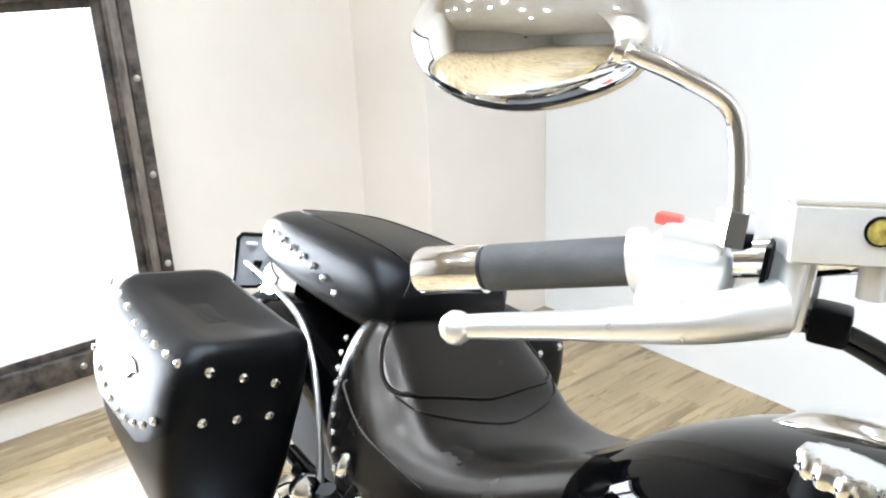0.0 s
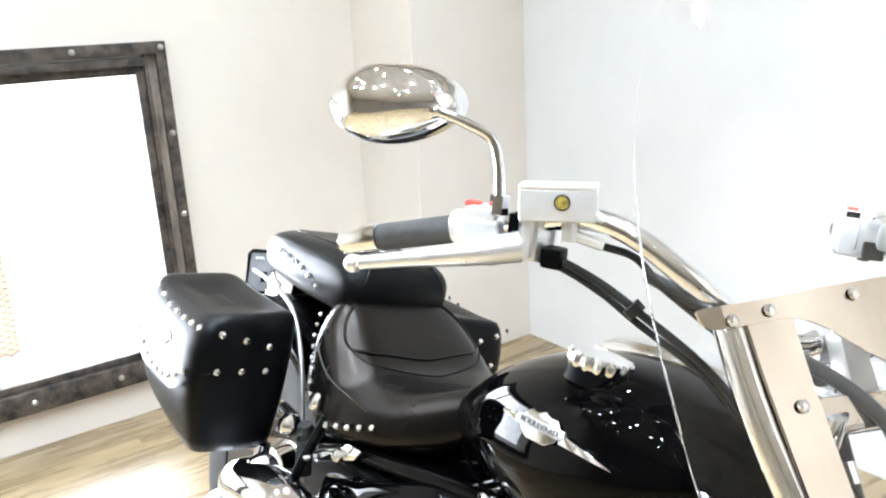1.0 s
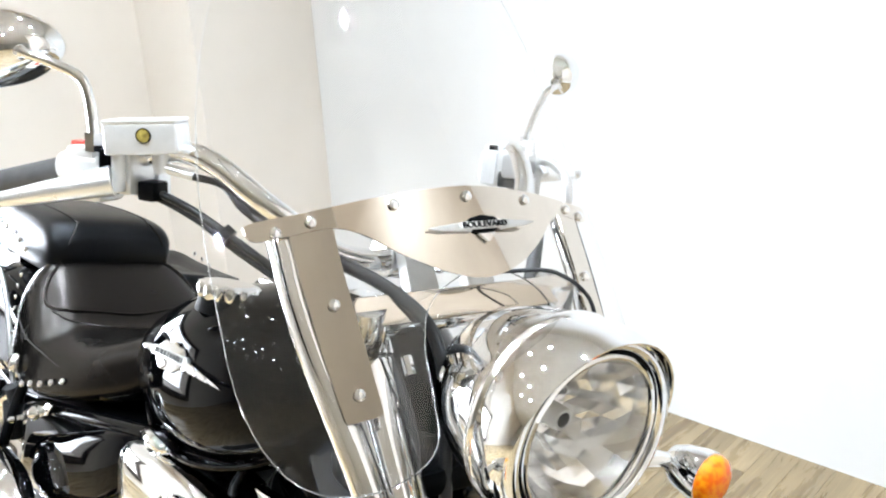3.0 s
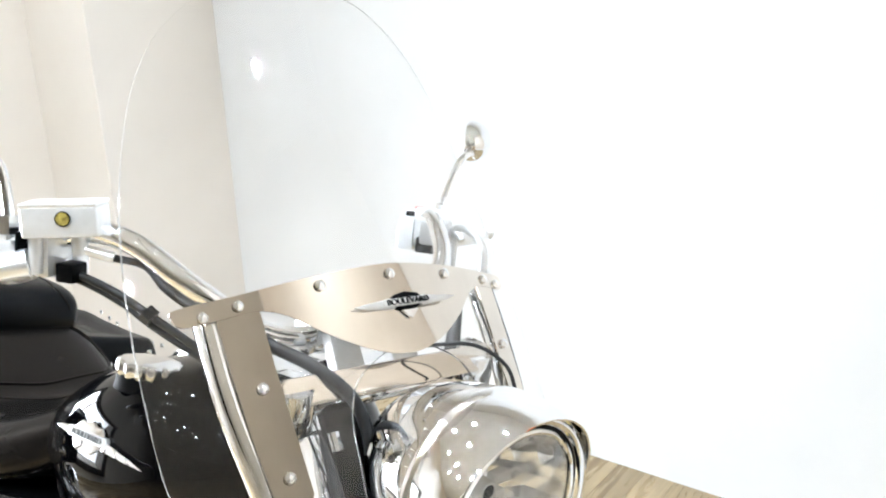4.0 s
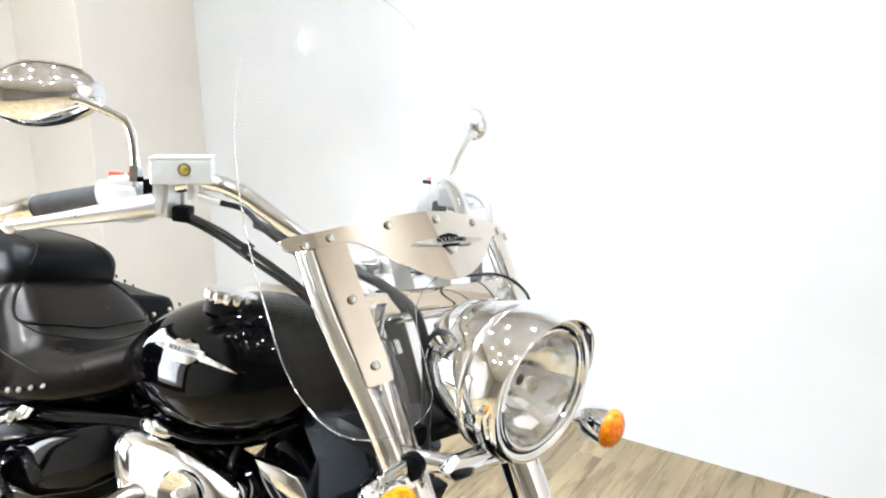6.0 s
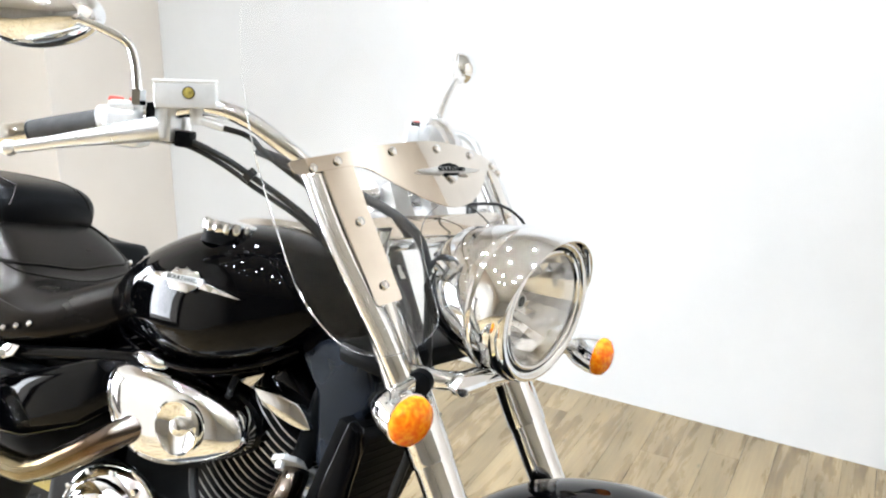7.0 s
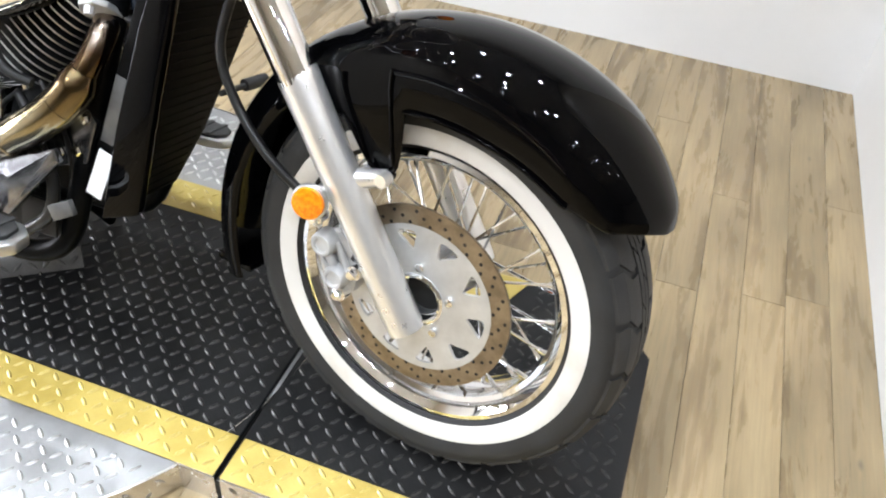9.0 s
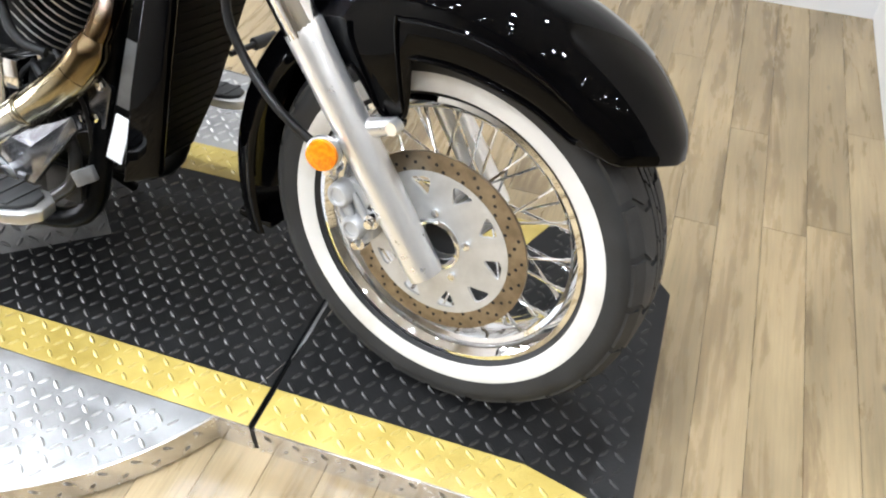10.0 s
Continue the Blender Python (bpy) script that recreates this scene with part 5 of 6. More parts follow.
seat_line("seat_piping", [(-1.258, -0.120), (-1.274, -0.146), (-1.302, -0.152), (-1.335, -0.136), (-1.362, -0.104), (-1.384, -0.055), (-1.390, 0.0)], 0.0030, True)
seat_line("seat_crease", [(-1.272, -0.144), (-1.258, -0.117), (-1.251, -0.057), (-1.247, 0.0)], 0.0028, True)
seat_line("seat_seam", [(-1.272, -0.150), (-1.245, -0.131), (-1.225, -0.088), (-1.208, -0.027), (-1.205, 0.0)], 0.0012, True)
for s in (-1, 1):
    line = spline([(-1.345, s * 0.176, 0.752), (-1.338, s * 0.1835, 0.744), (-1.278, s * 0.1895, 0.714), (-1.21, s * 0.1805, 0.700), (-1.149, s * 0.1725, 0.692), (-1.095, s * 0.1545, 0.683)], 12)
    for i in range(0, len(line) - 1, 1):
        body("stitch", tube([line[i], line[i].lerp(line[i + 1], 0.65)], 0.0011, 4), STITCH, "", seat)
pil_rows = [(-1.80, 0.06, 0.812, 0.850, 2.6), (-1.775, 0.100, 0.790, 0.880, 3.0), (-1.70, 0.116, 0.782, 0.898, 3.6), (-1.60, 0.122, 0.780, 0.906, 4.0), (-1.50, 0.125, 0.782, 0.910, 4.2), (-1.42, 0.126, 0.786, 0.908, 4.2), (-1.380, 0.122, 0.796, 0.896, 3.6), (-1.360, 0.106, 0.812, 0.872, 2.8)]
pillion = body("pillion_seat", sections(pil_rows), BLUE_SHEEN_LEATHER, "black leather pillion pad with studs", smooth=70)


def pillion_top(x, y):
    """A point on the pad's upper skin."""
    a = spline([(r[0], r[1], r[2]) for r in pil_rows], 4)
    b = spline([(r[0], r[3], r[4]) for r in pil_rows], 4)
    i = next(q for q in range(len(a) - 1) if a[q][0] <= x <= a[q + 1][0])
    f = (x - a[i][0]) / (a[i + 1][0] - a[i][0])
    p, q = a[i].lerp(a[i + 1], f), b[i].lerp(b[i + 1], f)
    return Vector((x, y, (p[2] + q[1]) / 2 + (q[1] - p[2]) / 2 * max(0.0, 1 - (abs(y) / p[1]) ** q[2]) ** (1 / q[2]) + 0.0006))


for s in (-1, 1):
    body("pillion_seam", tube([pillion_top(q[0], q[1]) for q in spline([(-1.76, 0.0, 0), (-1.745, s * 0.045, 0), (-1.69, s * 0.070, 0), (-1.55, s * 0.078, 0), (-1.43, s * 0.078, 0), (-1.385, s * 0.072, 0)], 8)], 0.0016, 6), LEATHER, "", pillion)
for s in (-1, 1):
    body("pillion_corner_seam", tube(spline([(-1.385, s * 0.072, 0.9035), (-1.366, s * 0.088, 0.880), (-1.362, s * 0.098, 0.855), (-1.366, s * 0.108, 0.826), (-1.384, s * 0.1145, 0.803)], 6), 0.0015, 6), LEATHER, "", pillion)
stud_mesh = None


def stud(parent, at, out, r=0.0075):
    global stud_mesh
    place = axes(at, (0.1, 0.2, 1), out)
    place = place @ Matrix.Scale(r / 0.0075, 4)
    if stud_mesh is None:
        stud_mesh = part("stud", dome(0.0075, 0.006), CHROME, parent, "", place)
    else:
        again(stud_mesh, place, parent)


for x, y, z in ((-1.236, -0.202, 0.640), (-1.208, -0.199, 0.650), (-1.184, -0.193, 0.657), (-1.161, -0.184, 0.666), (-1.138, -0.175, 0.675)):
    stud(seat, (x, y, z), (0.2, -1, 0.15), 0.0062)
for k in range(9):
    f = k / 8
    stud(seat, (-1.372 + 0.056 * f**1.8, -0.170 - 0.020 * f**0.7, 0.800 - 0.160 * f), (-0.5, -1, 0.3), 0.0050)
for k in range(7):
    f = k / 6
    stud(pillion, (-1.705 + 0.220 * f, -0.1185 - 0.007 * min(1, 2 * f), 0.857 - 0.014 * f - 0.018 * f**4), (0, -1, 0.15), 0.0062)

# Saddlebags
def rounded(cx, cy, hx, hy, n=48, power=6.0):
    out = []
    for i in range(n):
        a = 2 * math.pi * (i + 0.5) / n
        c, sn = math.cos(a), math.sin(a)
        out.append((cx + math.copysign(abs(c) ** (2 / power), c) * hx, cy + math.copysign(abs(sn) ** (2 / power), sn) * hy))
    return out


def saddlebag(s):
    """A stiff leather case: keel-shaped below, a lid with a flap and sagging top."""
    X0, X1 = -1.745, -1.425
    rows = [(0.500, 0.135, 0.205, 0.335), (0.506, 0.146, 0.192, 0.348), (0.530, 0.154, 0.184, 0.360), (0.600, 0.159, 0.178, 0.374), (0.660, 0.161, 0.176, 0.379), (0.715, 0.162, 0.175, 0.376)]
    cx = (X0 + X1) / 2
    rings = [[(x, s * y, z + 0.05 * max(0.0, (cx - x) / 0.16) * (0.72 - z) / 0.22) for x, y in rounded(cx, (i + o) / 2, hx, (o - i) / 2, power=9.0)] for z, hx, i, o in rows]
    bag = body("saddlebag", loft(rings), BLUE_SHEEN_LEATHER, "studded black leather saddlebag", smooth=60)
    lid = [(0.672, 0.1645, 0.176, 0.382), (0.670, 0.1665, 0.174, 0.384), (0.700, 0.1665, 0.174, 0.381), (0.735, 0.165, 0.174, 0.373), (0.760, 0.161, 0.176, 0.364), (0.772, 0.154, 0.182, 0.356), (0.776, 0.140, 0.195, 0.345), (0.770, 0.10, 0.228, 0.316), (0.766, 0.04, 0.255, 0.290)]
    rings = []
    for z, hx, i, o in lid:
        ring_pts = []
        for x, y in rounded(cx, (i + o) / 2, hx, (o - i) / 2, power=7.0):
            out = (y - 0.18) / 0.21
            along = (x - cx) / 0.165
            drop = 0.0
            if z < 0.70 and out > 0.75:
                drop = 0.075 * max(0.0, 1 - along * along) ** 0.8
            lift = 0.012 * abs(along) ** 3 if z > 0.74 else 0.0
            ring_pts.append((x, s * y, z - drop + lift - 0.014 * out * (z > 0.74)))
        rings.append(ring_pts)
    body("lid", loft(rings, False), BLUE_SHEEN_LEATHER, "", bag, 60)
    body("lid_top", loft([rings[-1], [(x * 0.2 + cx * 0.8, y * 0.2 + s * 0.278 * 0.8, z) for x, y, z in rings[-1]]]), BLUE_SHEEN_LEATHER, "", bag, 60)
    for k in range(3):
        y = s * (0.334 - 0.048 * k)
        stud(bag, (X1 + 0.003, y, 0.741 - 0.011 * k), (1, 0, 0), 0.0078)
        stud(bag, (X1 + 0.003, y, 0.671), (1, 0, 0), 0.0078)
    for k in range(8):
        stud(bag, (-1.432 - 0.0385 * k, s * 0.3735, 0.752 - 0.006 * math.sin(math.pi * min(1, k / 5)) + 0.006 * max(0, k - 4)), (0, s, 0.2), 0.0062)
    for k in range(9):
        along = 0.82 - 0.205 * k
        stud(bag, (cx + 0.155 * along, s * 0.3825, 0.690 - 0.072 * max(0.0, 1 - along * along) ** 0.8), (0, s, 0.05), 0.0062)
    body("badge", bevelled(prism([(-0.030, 0.003), (-0.012, 0.013), (0.012, 0.013), (0.030, 0.003), (0.010, -0.006), (0.0, -0.018), (-0.010, -0.006)], 0.004, axes((cx + 0.02, s * 0.380, 0.692), (1, 0, 0), (0, s, 0.12)), 0.0015), 0.0004), CHROME, "chrome wing badge", bag)
    return bag


saddlebag(-1)
saddlebag(1)

# Rear fender, rear wheel, plate
rear_rings = []
for k in range(41):
    a = radians(20 + 160 * k / 40)
    rear_rings.append([Vector((-1.655 + 0.42 * 0 + r * math.cos(a), y, 0.326 + r * math.sin(a))) for r, y in
                       ((0.33, -0.11), (0.37, -0.112), (0.40, -0.10), (0.42, -0.06), (0.428, 0), (0.42, 0.06), (0.40, 0.10), (0.37, 0.112), (0.33, 0.11), (0.325, 0.105), (0.415, 0.055), (0.42, 0), (0.415, -0.055), (0.325, -0.105))])
body("rear_fender", loft(rear_rings), PAINT, "gloss black rear fender", smooth=50)
RSPIN = axes((-1.655, 0, 0.326), (1, 0, 0), (0, -1, 0))
body("rear_tyre", lathe([(0.20, -0.075), (0.26, -0.085), (0.30, -0.075), (0.322, -0.04), (0.326, 0), (0.322, 0.04), (0.30, 0.075), (0.26, 0.085), (0.20, 0.075)], 64, RSPIN), RUBBER, "black rear tyre")
body("rear_rim", lathe([(0.0, 0.03), (0.06, 0.05), (0.08, 0.02), (0.16, 0.02), (0.195, 0.06), (0.205, 0.07), (0.20, -0.07), (0.16, -0.02), (0.08, -0.02), (0.0, -0.03)], 48, RSPIN), CHROME, "chrome rear wheel")
plate = body("number_plate", prism([(-0.055, -0.062), (0.055, -0.062), (0.055, 0.03), (0.048, 0.037), (-0.048, 0.037), (-0.055, 0.03)], 0.004, axes((-1.90, -0.026, 0.762), (0, 1, 0), (1, 0, 0.12)), 0.001), PLATE_GREY, "grey number plate with a dark border")
body("plate_border", tube([axes((-1.895, -0.026, 0.762), (0, 1, 0), (1, 0, 0.12)) @ Vector((x, y, 0.001)) for x, y in ((-0.057, -0.064), (0.057, -0.064), (0.057, 0.031), (0.049, 0.039), (-0.049, 0.039), (-0.057, 0.031))], 0.004, 6, closed=True), BLACK_METAL, "", plate)
body("plate_mark", box(-1.897, -1.887, -0.066, -0.046, 0.782, 0.787), LABEL_WHITE, "", plate)
body("plate_mark", box(-1.897, -1.887, -0.045, 0.0, 0.725, 0.750), BLACK_METAL, "", plate)
body("tail_lamp", sections([(-1.88, 0.03, 0.70, 0.74, 2.2), (-1.85, 0.055, 0.68, 0.79, 2.3), (-1.79, 0.065, 0.68, 0.805, 2.3), (-1.72, 0.05, 0.70, 0.80, 2.2)], 24), CHROME, "chrome tail lamp housing")
for s in (-1, 1):
    body("fender_rail", tube(spline([(-1.36, s * 0.165, 0.55), (-1.40, s * 0.168, 0.66), (-1.45, s * 0.166, 0.735), (-1.52, s * 0.160, 0.778), (-1.66, s * 0.145, 0.79), (-1.78, s * 0.12, 0.78)], 5), 0.0048, 10), SATIN, "satin metal bag support rail")
    body("side_panel", loft([superellipse(0.020, z0, z1, 20, 3.0, x, s * y) for x, y, z0, z1 in ((-1.27, 0.150, 0.46, 0.51), (-1.24, 0.165, 0.44, 0.545), (-1.10, 0.172, 0.47, 0.60), (-0.97, 0.165, 0.53, 0.655), (-0.90, 0.15, 0.585, 0.67), (-0.87, 0.13, 0.62, 0.66))]), PAINT, "gloss black side cover", smooth=60)

# Frame, engine and exhaust
for s in (-1, 1):
    body("frame_rail", tube(spline([(-0.56, s * 0.03, 0.80), (-0.70, s * 0.10, 0.70), (-0.90, s * 0.145, 0.672), (-1.15, s * 0.165, 0.618), (-1.35, s * 0.16, 0.575), (-1.50, s * 0.14, 0.56)], 5), 0.013, 12), PAINT, "black upper frame tube")
    body("down_tube", tube(spline([(-0.54, s * 0.04, 0.82), (-0.545, s * 0.095, 0.60), (-0.575, s * 0.115, 0.35), (-0.62, s * 0.12, 0.19), (-0.80, s * 0.12, 0.16), (-1.25, s * 0.12, 0.17)], 5), 0.019, 12), BLACK_METAL, "black frame down tube")
body("head_stock", tube([(-0.47, 0, 0.79), (-0.57, 0, 0.95)], 0.035, 20), BLACK_METAL, "black steering head")
body("worn_tube_face", box(-0.011, 0.011, -0.003, 0.003, -0.055, 0.055, 0.001), PLATE_DULL, "scuffed bare metal on the frame tube", m=Matrix.Translation((-0.516, -0.128, 0.458)) @ Matrix.Rotation(radians(12), 4, "Y"))
body("frame_sticker", box(-0.0135, 0.0135, -0.0015, 0.0015, -0.040, 0.040), LABEL_WHITE, "white information sticker", m=Matrix.Translation((-0.532, -0.137, 0.353)) @ Matrix.Rotation(radians(16), 4, "Y"))
body("crankcase", joined(box(-1.08, -0.66, -0.135, 0.135, 0.20, 0.44, 0.03, 3), box(-0.98, -0.70, -0.10, 0.10, 0.42, 0.60, 0.03, 3)), ENGINE_BLACK, "black engine crankcase")


def cylinder(name, base, top):
    """A finned barrel with its head cover."""
    base, top = Vector(base), Vector(top)
    way = (top - base).normalized()
    length = (top - base).length
    barrel = body(name, tube([base, top], 0.062, 24), ENGINE_BLACK, "black finned engine cylinder")
    for k in range(16):
        c = base + way * length * (k + 0.5) / 16
        m = axes(c, (0, 1, 0), way)
        oval = [(math.copysign(abs(math.cos(q)) ** 0.8, math.cos(q)) * 0.100, math.copysign(abs(math.sin(q)) ** 0.8, math.sin(q)) * 0.090) for q in [2 * math.pi * i / 32 for i in range(32)]]
        body("fin", prism(oval, 0.0030, m), ENGINE_BLACK, "", barrel, 30)
        rimb = tube([m @ Vector((x, y, 0.0015)) for x, y in oval], 0.0016, 6, closed=True)
        body("fin_edge", rimb, SATIN, "", barrel, 60)
    hm = axes(top + way * 0.002, (0, 1, 0), way)
    body("head_cover", bevelled(prism([(-0.085, -0.06), (-0.06, -0.08), (0.06, -0.08), (0.085, -0.06), (0.085, 0.06), (0.06, 0.08), (-0.06, 0.08), (-0.085, 0.06)], 0.06, hm, 0.014, 3), 0.001), PAINT, "gloss black head cover", barrel)
    return barrel


cylinder("front_cylinder", (-0.745, 0.0, 0.470), (-0.610, 0.0, 0.655))
cylinder("rear_cylinder", (-0.86, 0.02, 0.47), (-0.985, 0.02, 0.64))
body("head_trim", bevelled(prism([(-0.052, 0.021), (0.0, 0.021), (0.036, 0.017), (0.054, 0.002), (0.068, -0.018), (0.054, -0.023), (0.030, -0.021), (0.0, -0.014), (-0.028, -0.005)], 0.02, axes((-0.600, -0.098, 0.672), (1, 0, 0), (0.1, -1, 0)), 0.004), 0.001), CHROME, "chrome head trim")

# Air cleaner
AC = axes((-0.768, -0.130, 0.606), (1, -0.05, -0.03), (0.05, -1, 0.0))
outline = spline([(x, y, 0) for x, y in ((-0.158, 0.015), (-0.149, 0.047), (-0.105, 0.063), (-0.01, 0.071), (0.070, 0.066), (0.116, 0.051), (0.139, 0.024), (0.138, -0.006), (0.108, -0.031), (0.064, -0.055), (0.012, -0.077), (-0.047, -0.085), (-0.100, -0.072), (-0.142, -0.032))], 4, True)
rings = []
for k, h in ((1.0, -0.05), (1.0, 0.012), (1.0, 0.022), (0.97, 0.034), (0.90, 0.042), (0.72, 0.047), (0.45, 0.049), (0.12, 0.050)):
    rings.append([AC @ Vector((p[0] * k, p[1] * k, h)) for p in outline])
air = body("air_cleaner", loft(rings), CHROME, "chrome teardrop air cleaner cover", smooth=50)
body("centre_dish", lathe([(0.044, 0.048), (0.046, 0.0505), (0.042, 0.053), (0.034, 0.049), (0.016, 0.046), (0.014, 0.052), (0.010, 0.055), (0.0, 0.055)], 40, AC @ Matrix.Translation((0.030, 0.002, 0.0055))), CHROME, "", air)
body("backing_plate", loft([[AC @ Vector((p[0] * 1.05, p[1] * 1.06, h)) for p in outline] for h in (-0.052, -0.012)]), PAINT, "", air)

# Exhaust and crank cover
ex = body("front_header_pipe", tube(spline([(-0.560, -0.085, 0.590), (-0.546, -0.122, 0.562), (-0.552, -0.146, 0.515), (-0.575, -0.158, 0.470)], 6), 0.0205, 18), HEADER, "heat-tinted front exhaust header pipe")
line = spline([(-0.553, -0.148, 0.512), (-0.572, -0.157, 0.470), (-0.612, -0.166, 0.424), (-0.700, -0.175, 0.352), (-0.88, -0.190, 0.225), (-1.05, -0.205, 0.185), (-1.3, -0.215, 0.19)], 6)
body("heat_shield", tube(line, [0.0215, 0.0250, 0.0275] + [0.0295] * 12 + [0.0275] * (len(line) - 15), 20), HEADER, "heat-tinted pipe shield", ex)
for k in (8, 16):
    body("shield_clamp", tube([line[k].lerp(line[k + 1], f) for f in (0.0, 0.1, 0.5, 0.6)], [0.0290, 0.0305, 0.0305, 0.0290], 20), HEADER, "", ex)
FL = axes((-0.553, -0.098, 0.588), (0, 1, 0), (0.3, -0.55, -0.8))
body("flange", joined(bevelled(prism([(-0.048, -0.012), (-0.03, -0.024), (0.03, -0.024), (0.048, -0.012), (0.048, 0.012), (0.03, 0.024), (-0.03, 0.024), (-0.048, 0.012)], 0.010, FL, 0.002), 0.0005), lathe([(0.0, 0.022), (0.007, 0.022), (0.008, 0.01)], 8, FL @ Matrix.Translation((0.038, 0, 0))), lathe([(0.0, 0.022), (0.007, 0.022), (0.008, 0.01)], 8, FL @ Matrix.Translation((-0.038, 0, 0)))), DISC_GREY, "", ex)
body("rear_header_pipe", tube(spline([(-0.80, -0.11, 0.600), (-0.85, -0.185, 0.562), (-0.945, -0.205, 0.490), (-1.00, -0.210, 0.455), (-1.08, -0.215, 0.435), (-1.4, -0.22, 0.43)], 6), 0.024, 18), HEADER, "heat-tinted rear exhaust header pipe")
for name, pts, radii in (("lower_silencer", [(-1.20, -0.225, 0.30), (-1.26, -0.235, 0.325), (-1.36, -0.245, 0.352), (-1.42, -0.248, 0.362), (-1.47, -0.25, 0.368), (-1.495, -0.25, 0.371), (-1.503, -0.25, 0.372)], [0.030, 0.046, 0.052, 0.052, 0.046, 0.028, 0.006]),
                         ("upper_silencer", [(-1.14, -0.222, 0.452), (-1.20, -0.228, 0.470), (-1.28, -0.240, 0.478), (-1.36, -0.248, 0.468), (-1.41, -0.250, 0.452), (-1.45, -0.250, 0.432), (-1.465, -0.250, 0.420)], [0.028, 0.042, 0.050, 0.050, 0.046, 0.028, 0.006])):
    body(name, tube(spline(pts, 4), [r[0] for r in spline([(q, 0, 0) for q in radii], 4)], 28), CHROME, "rounded chrome silencer cover", smooth=70)
CC = axes((-0.868, -0.150, 0.372), (1, 0, 0), (0.03, -1, 0.0))
crank = body("crank_cover", lathe([(0.0, 0.062), (0.04, 0.061), (0.072, 0.055), (0.080, 0.046), (0.084, 0.040), (0.094, 0.036), (0.098, 0.028), (0.112, 0.024), (0.122, 0.012), (0.124, 0.0)], 48, CC), CHROME, "round chrome crankcase cover")
for k in range(12):
    a = 2 * math.pi * k / 12
    body("bolt", tube([CC @ Vector((0.110 * math.cos(a), 0.110 * math.sin(a), 0.02)), CC @ Vector((0.110 * math.cos(a), 0.110 * math.sin(a), 0.029))], 0.0055, 8), CHROME, "", crank, 30)
body("case_block", joined(box(-0.78, -0.71, -0.172, -0.12, 0.33, 0.455, 0.012, 3), box(-0.73, -0.685, -0.165, -0.1, 0.40, 0.45, 0.01, 2), tube([(-0.745, -0.17, 0.41), (-0.745, -0.185, 0.41)], 0.018, 16)), CHROME, "chrome engine side cover")
for name, pts, r, mat, label in (
        ("breather_pipe", [(-0.735, -0.128, 0.525), (-0.715, -0.138, 0.490), (-0.690, -0.140, 0.470), (-0.655, -0.135, 0.462)], 0.008, ENGINE_BLACK, "black breather pipe"),
        ("oil_pipe", [(-0.690, -0.128, 0.440), (-0.660, -0.140, 0.420), (-0.640, -0.140, 0.385), (-0.628, -0.135, 0.340)], 0.007, ENGINE_BLACK, "black oil pipe"),
        ("sensor_wire", [(-0.640, -0.135, 0.470), (-0.610, -0.140, 0.430), (-0.590, -0.135, 0.380), (-0.585, -0.130, 0.300)], 0.0035, HOSE, ""),
        ("plug_lead", [(-0.700, -0.100, 0.700), (-0.690, -0.125, 0.670), (-0.672, -0.128, 0.640), (-0.655, -0.118, 0.618)], 0.0055, HOSE, "black spark plug lead")):
    body(name, tube(spline(pts, 5), r, 10), mat, label)
mount = body("engine_mount", bevelled(prism([(-0.625, 0.335), (-0.560, 0.360), (-0.545, 0.430), (-0.570, 0.455), (-0.600, 0.400), (-0.640, 0.385)], 0.014, axes((0, -0.118, 0), (1, 0, 0), (0, -1, 0)), 0.003), 0.0008), DARK_CAST, "dark cast engine mount", smooth=30)
for x, z in ((-0.562, 0.432), (-0.605, 0.368), (-0.575, 0.378)):
    body("bolt", lathe([(0.0, 0.010), (0.006, 0.009), (0.0085, 0.006), (0.0085, 0.0)], 6, axes((x, -0.132, z), (1, 0, 0), (0, -1, 0))), CHROME, "", mount, 30)
body("regulator", joined(*[box(-0.665, -0.600, -0.150 + 0.011 * k, -0.1445 + 0.011 * k, 0.225, 0.285, 0.002) for k in range(4)], box(-0.668, -0.597, -0.120, -0.100, 0.220, 0.290, 0.004)), ENGINE_BLACK, "black finned regulator", smooth=20)
PED = axes((0, -0.172, 0), (1, 0, 0), (0, -1, 0))
pedal = body("pedal_bracket", bevelled(prism([(-0.700, 0.338), (-0.640, 0.360), (-0.574, 0.396), (-0.566, 0.376), (-0.612, 0.318), (-0.655, 0.262), (-0.700, 0.268), (-0.716, 0.290)], 0.016, PED, 0.003), 0.0008), DARK_CAST, "grey faceted brake pedal bracket", smooth=20)
body("facet", mesh_of([PED @ Vector(q) for q in ((-0.700, 0.335, 0.016), (-0.576, 0.392, 0.016), (-0.640, 0.335, 0.030), (-0.655, 0.268, 0.016), (-0.708, 0.285, 0.016))], [(0, 1, 2), (1, 3, 2), (3, 4, 2), (4, 0, 2)]), DARK_CAST, "", pedal, 0)
body("pivot_bolt", tube([(-0.680, -0.17, 0.280), (-0.680, -0.212, 0.280)], 0.017, 8), CHROME, "", pedal, 20)
body("pedal_arm", tube([(-0.72, -0.20, 0.305), (-0.68, -0.205, 0.282), (-0.655, -0.20, 0.278)], 0.008, 8), DARK_CAST, "", pedal)
body("frame_tab", bevelled(prism([(-0.586, 0.300), (-0.548, 0.322), (-0.538, 0.300), (-0.573, 0.278)], 0.010, axes((0, -0.178, 0), (1, 0, 0), (0, -1, 0)), 0.002), 0.0005), PLATE_DULL, "small grey metal tab", smooth=20)
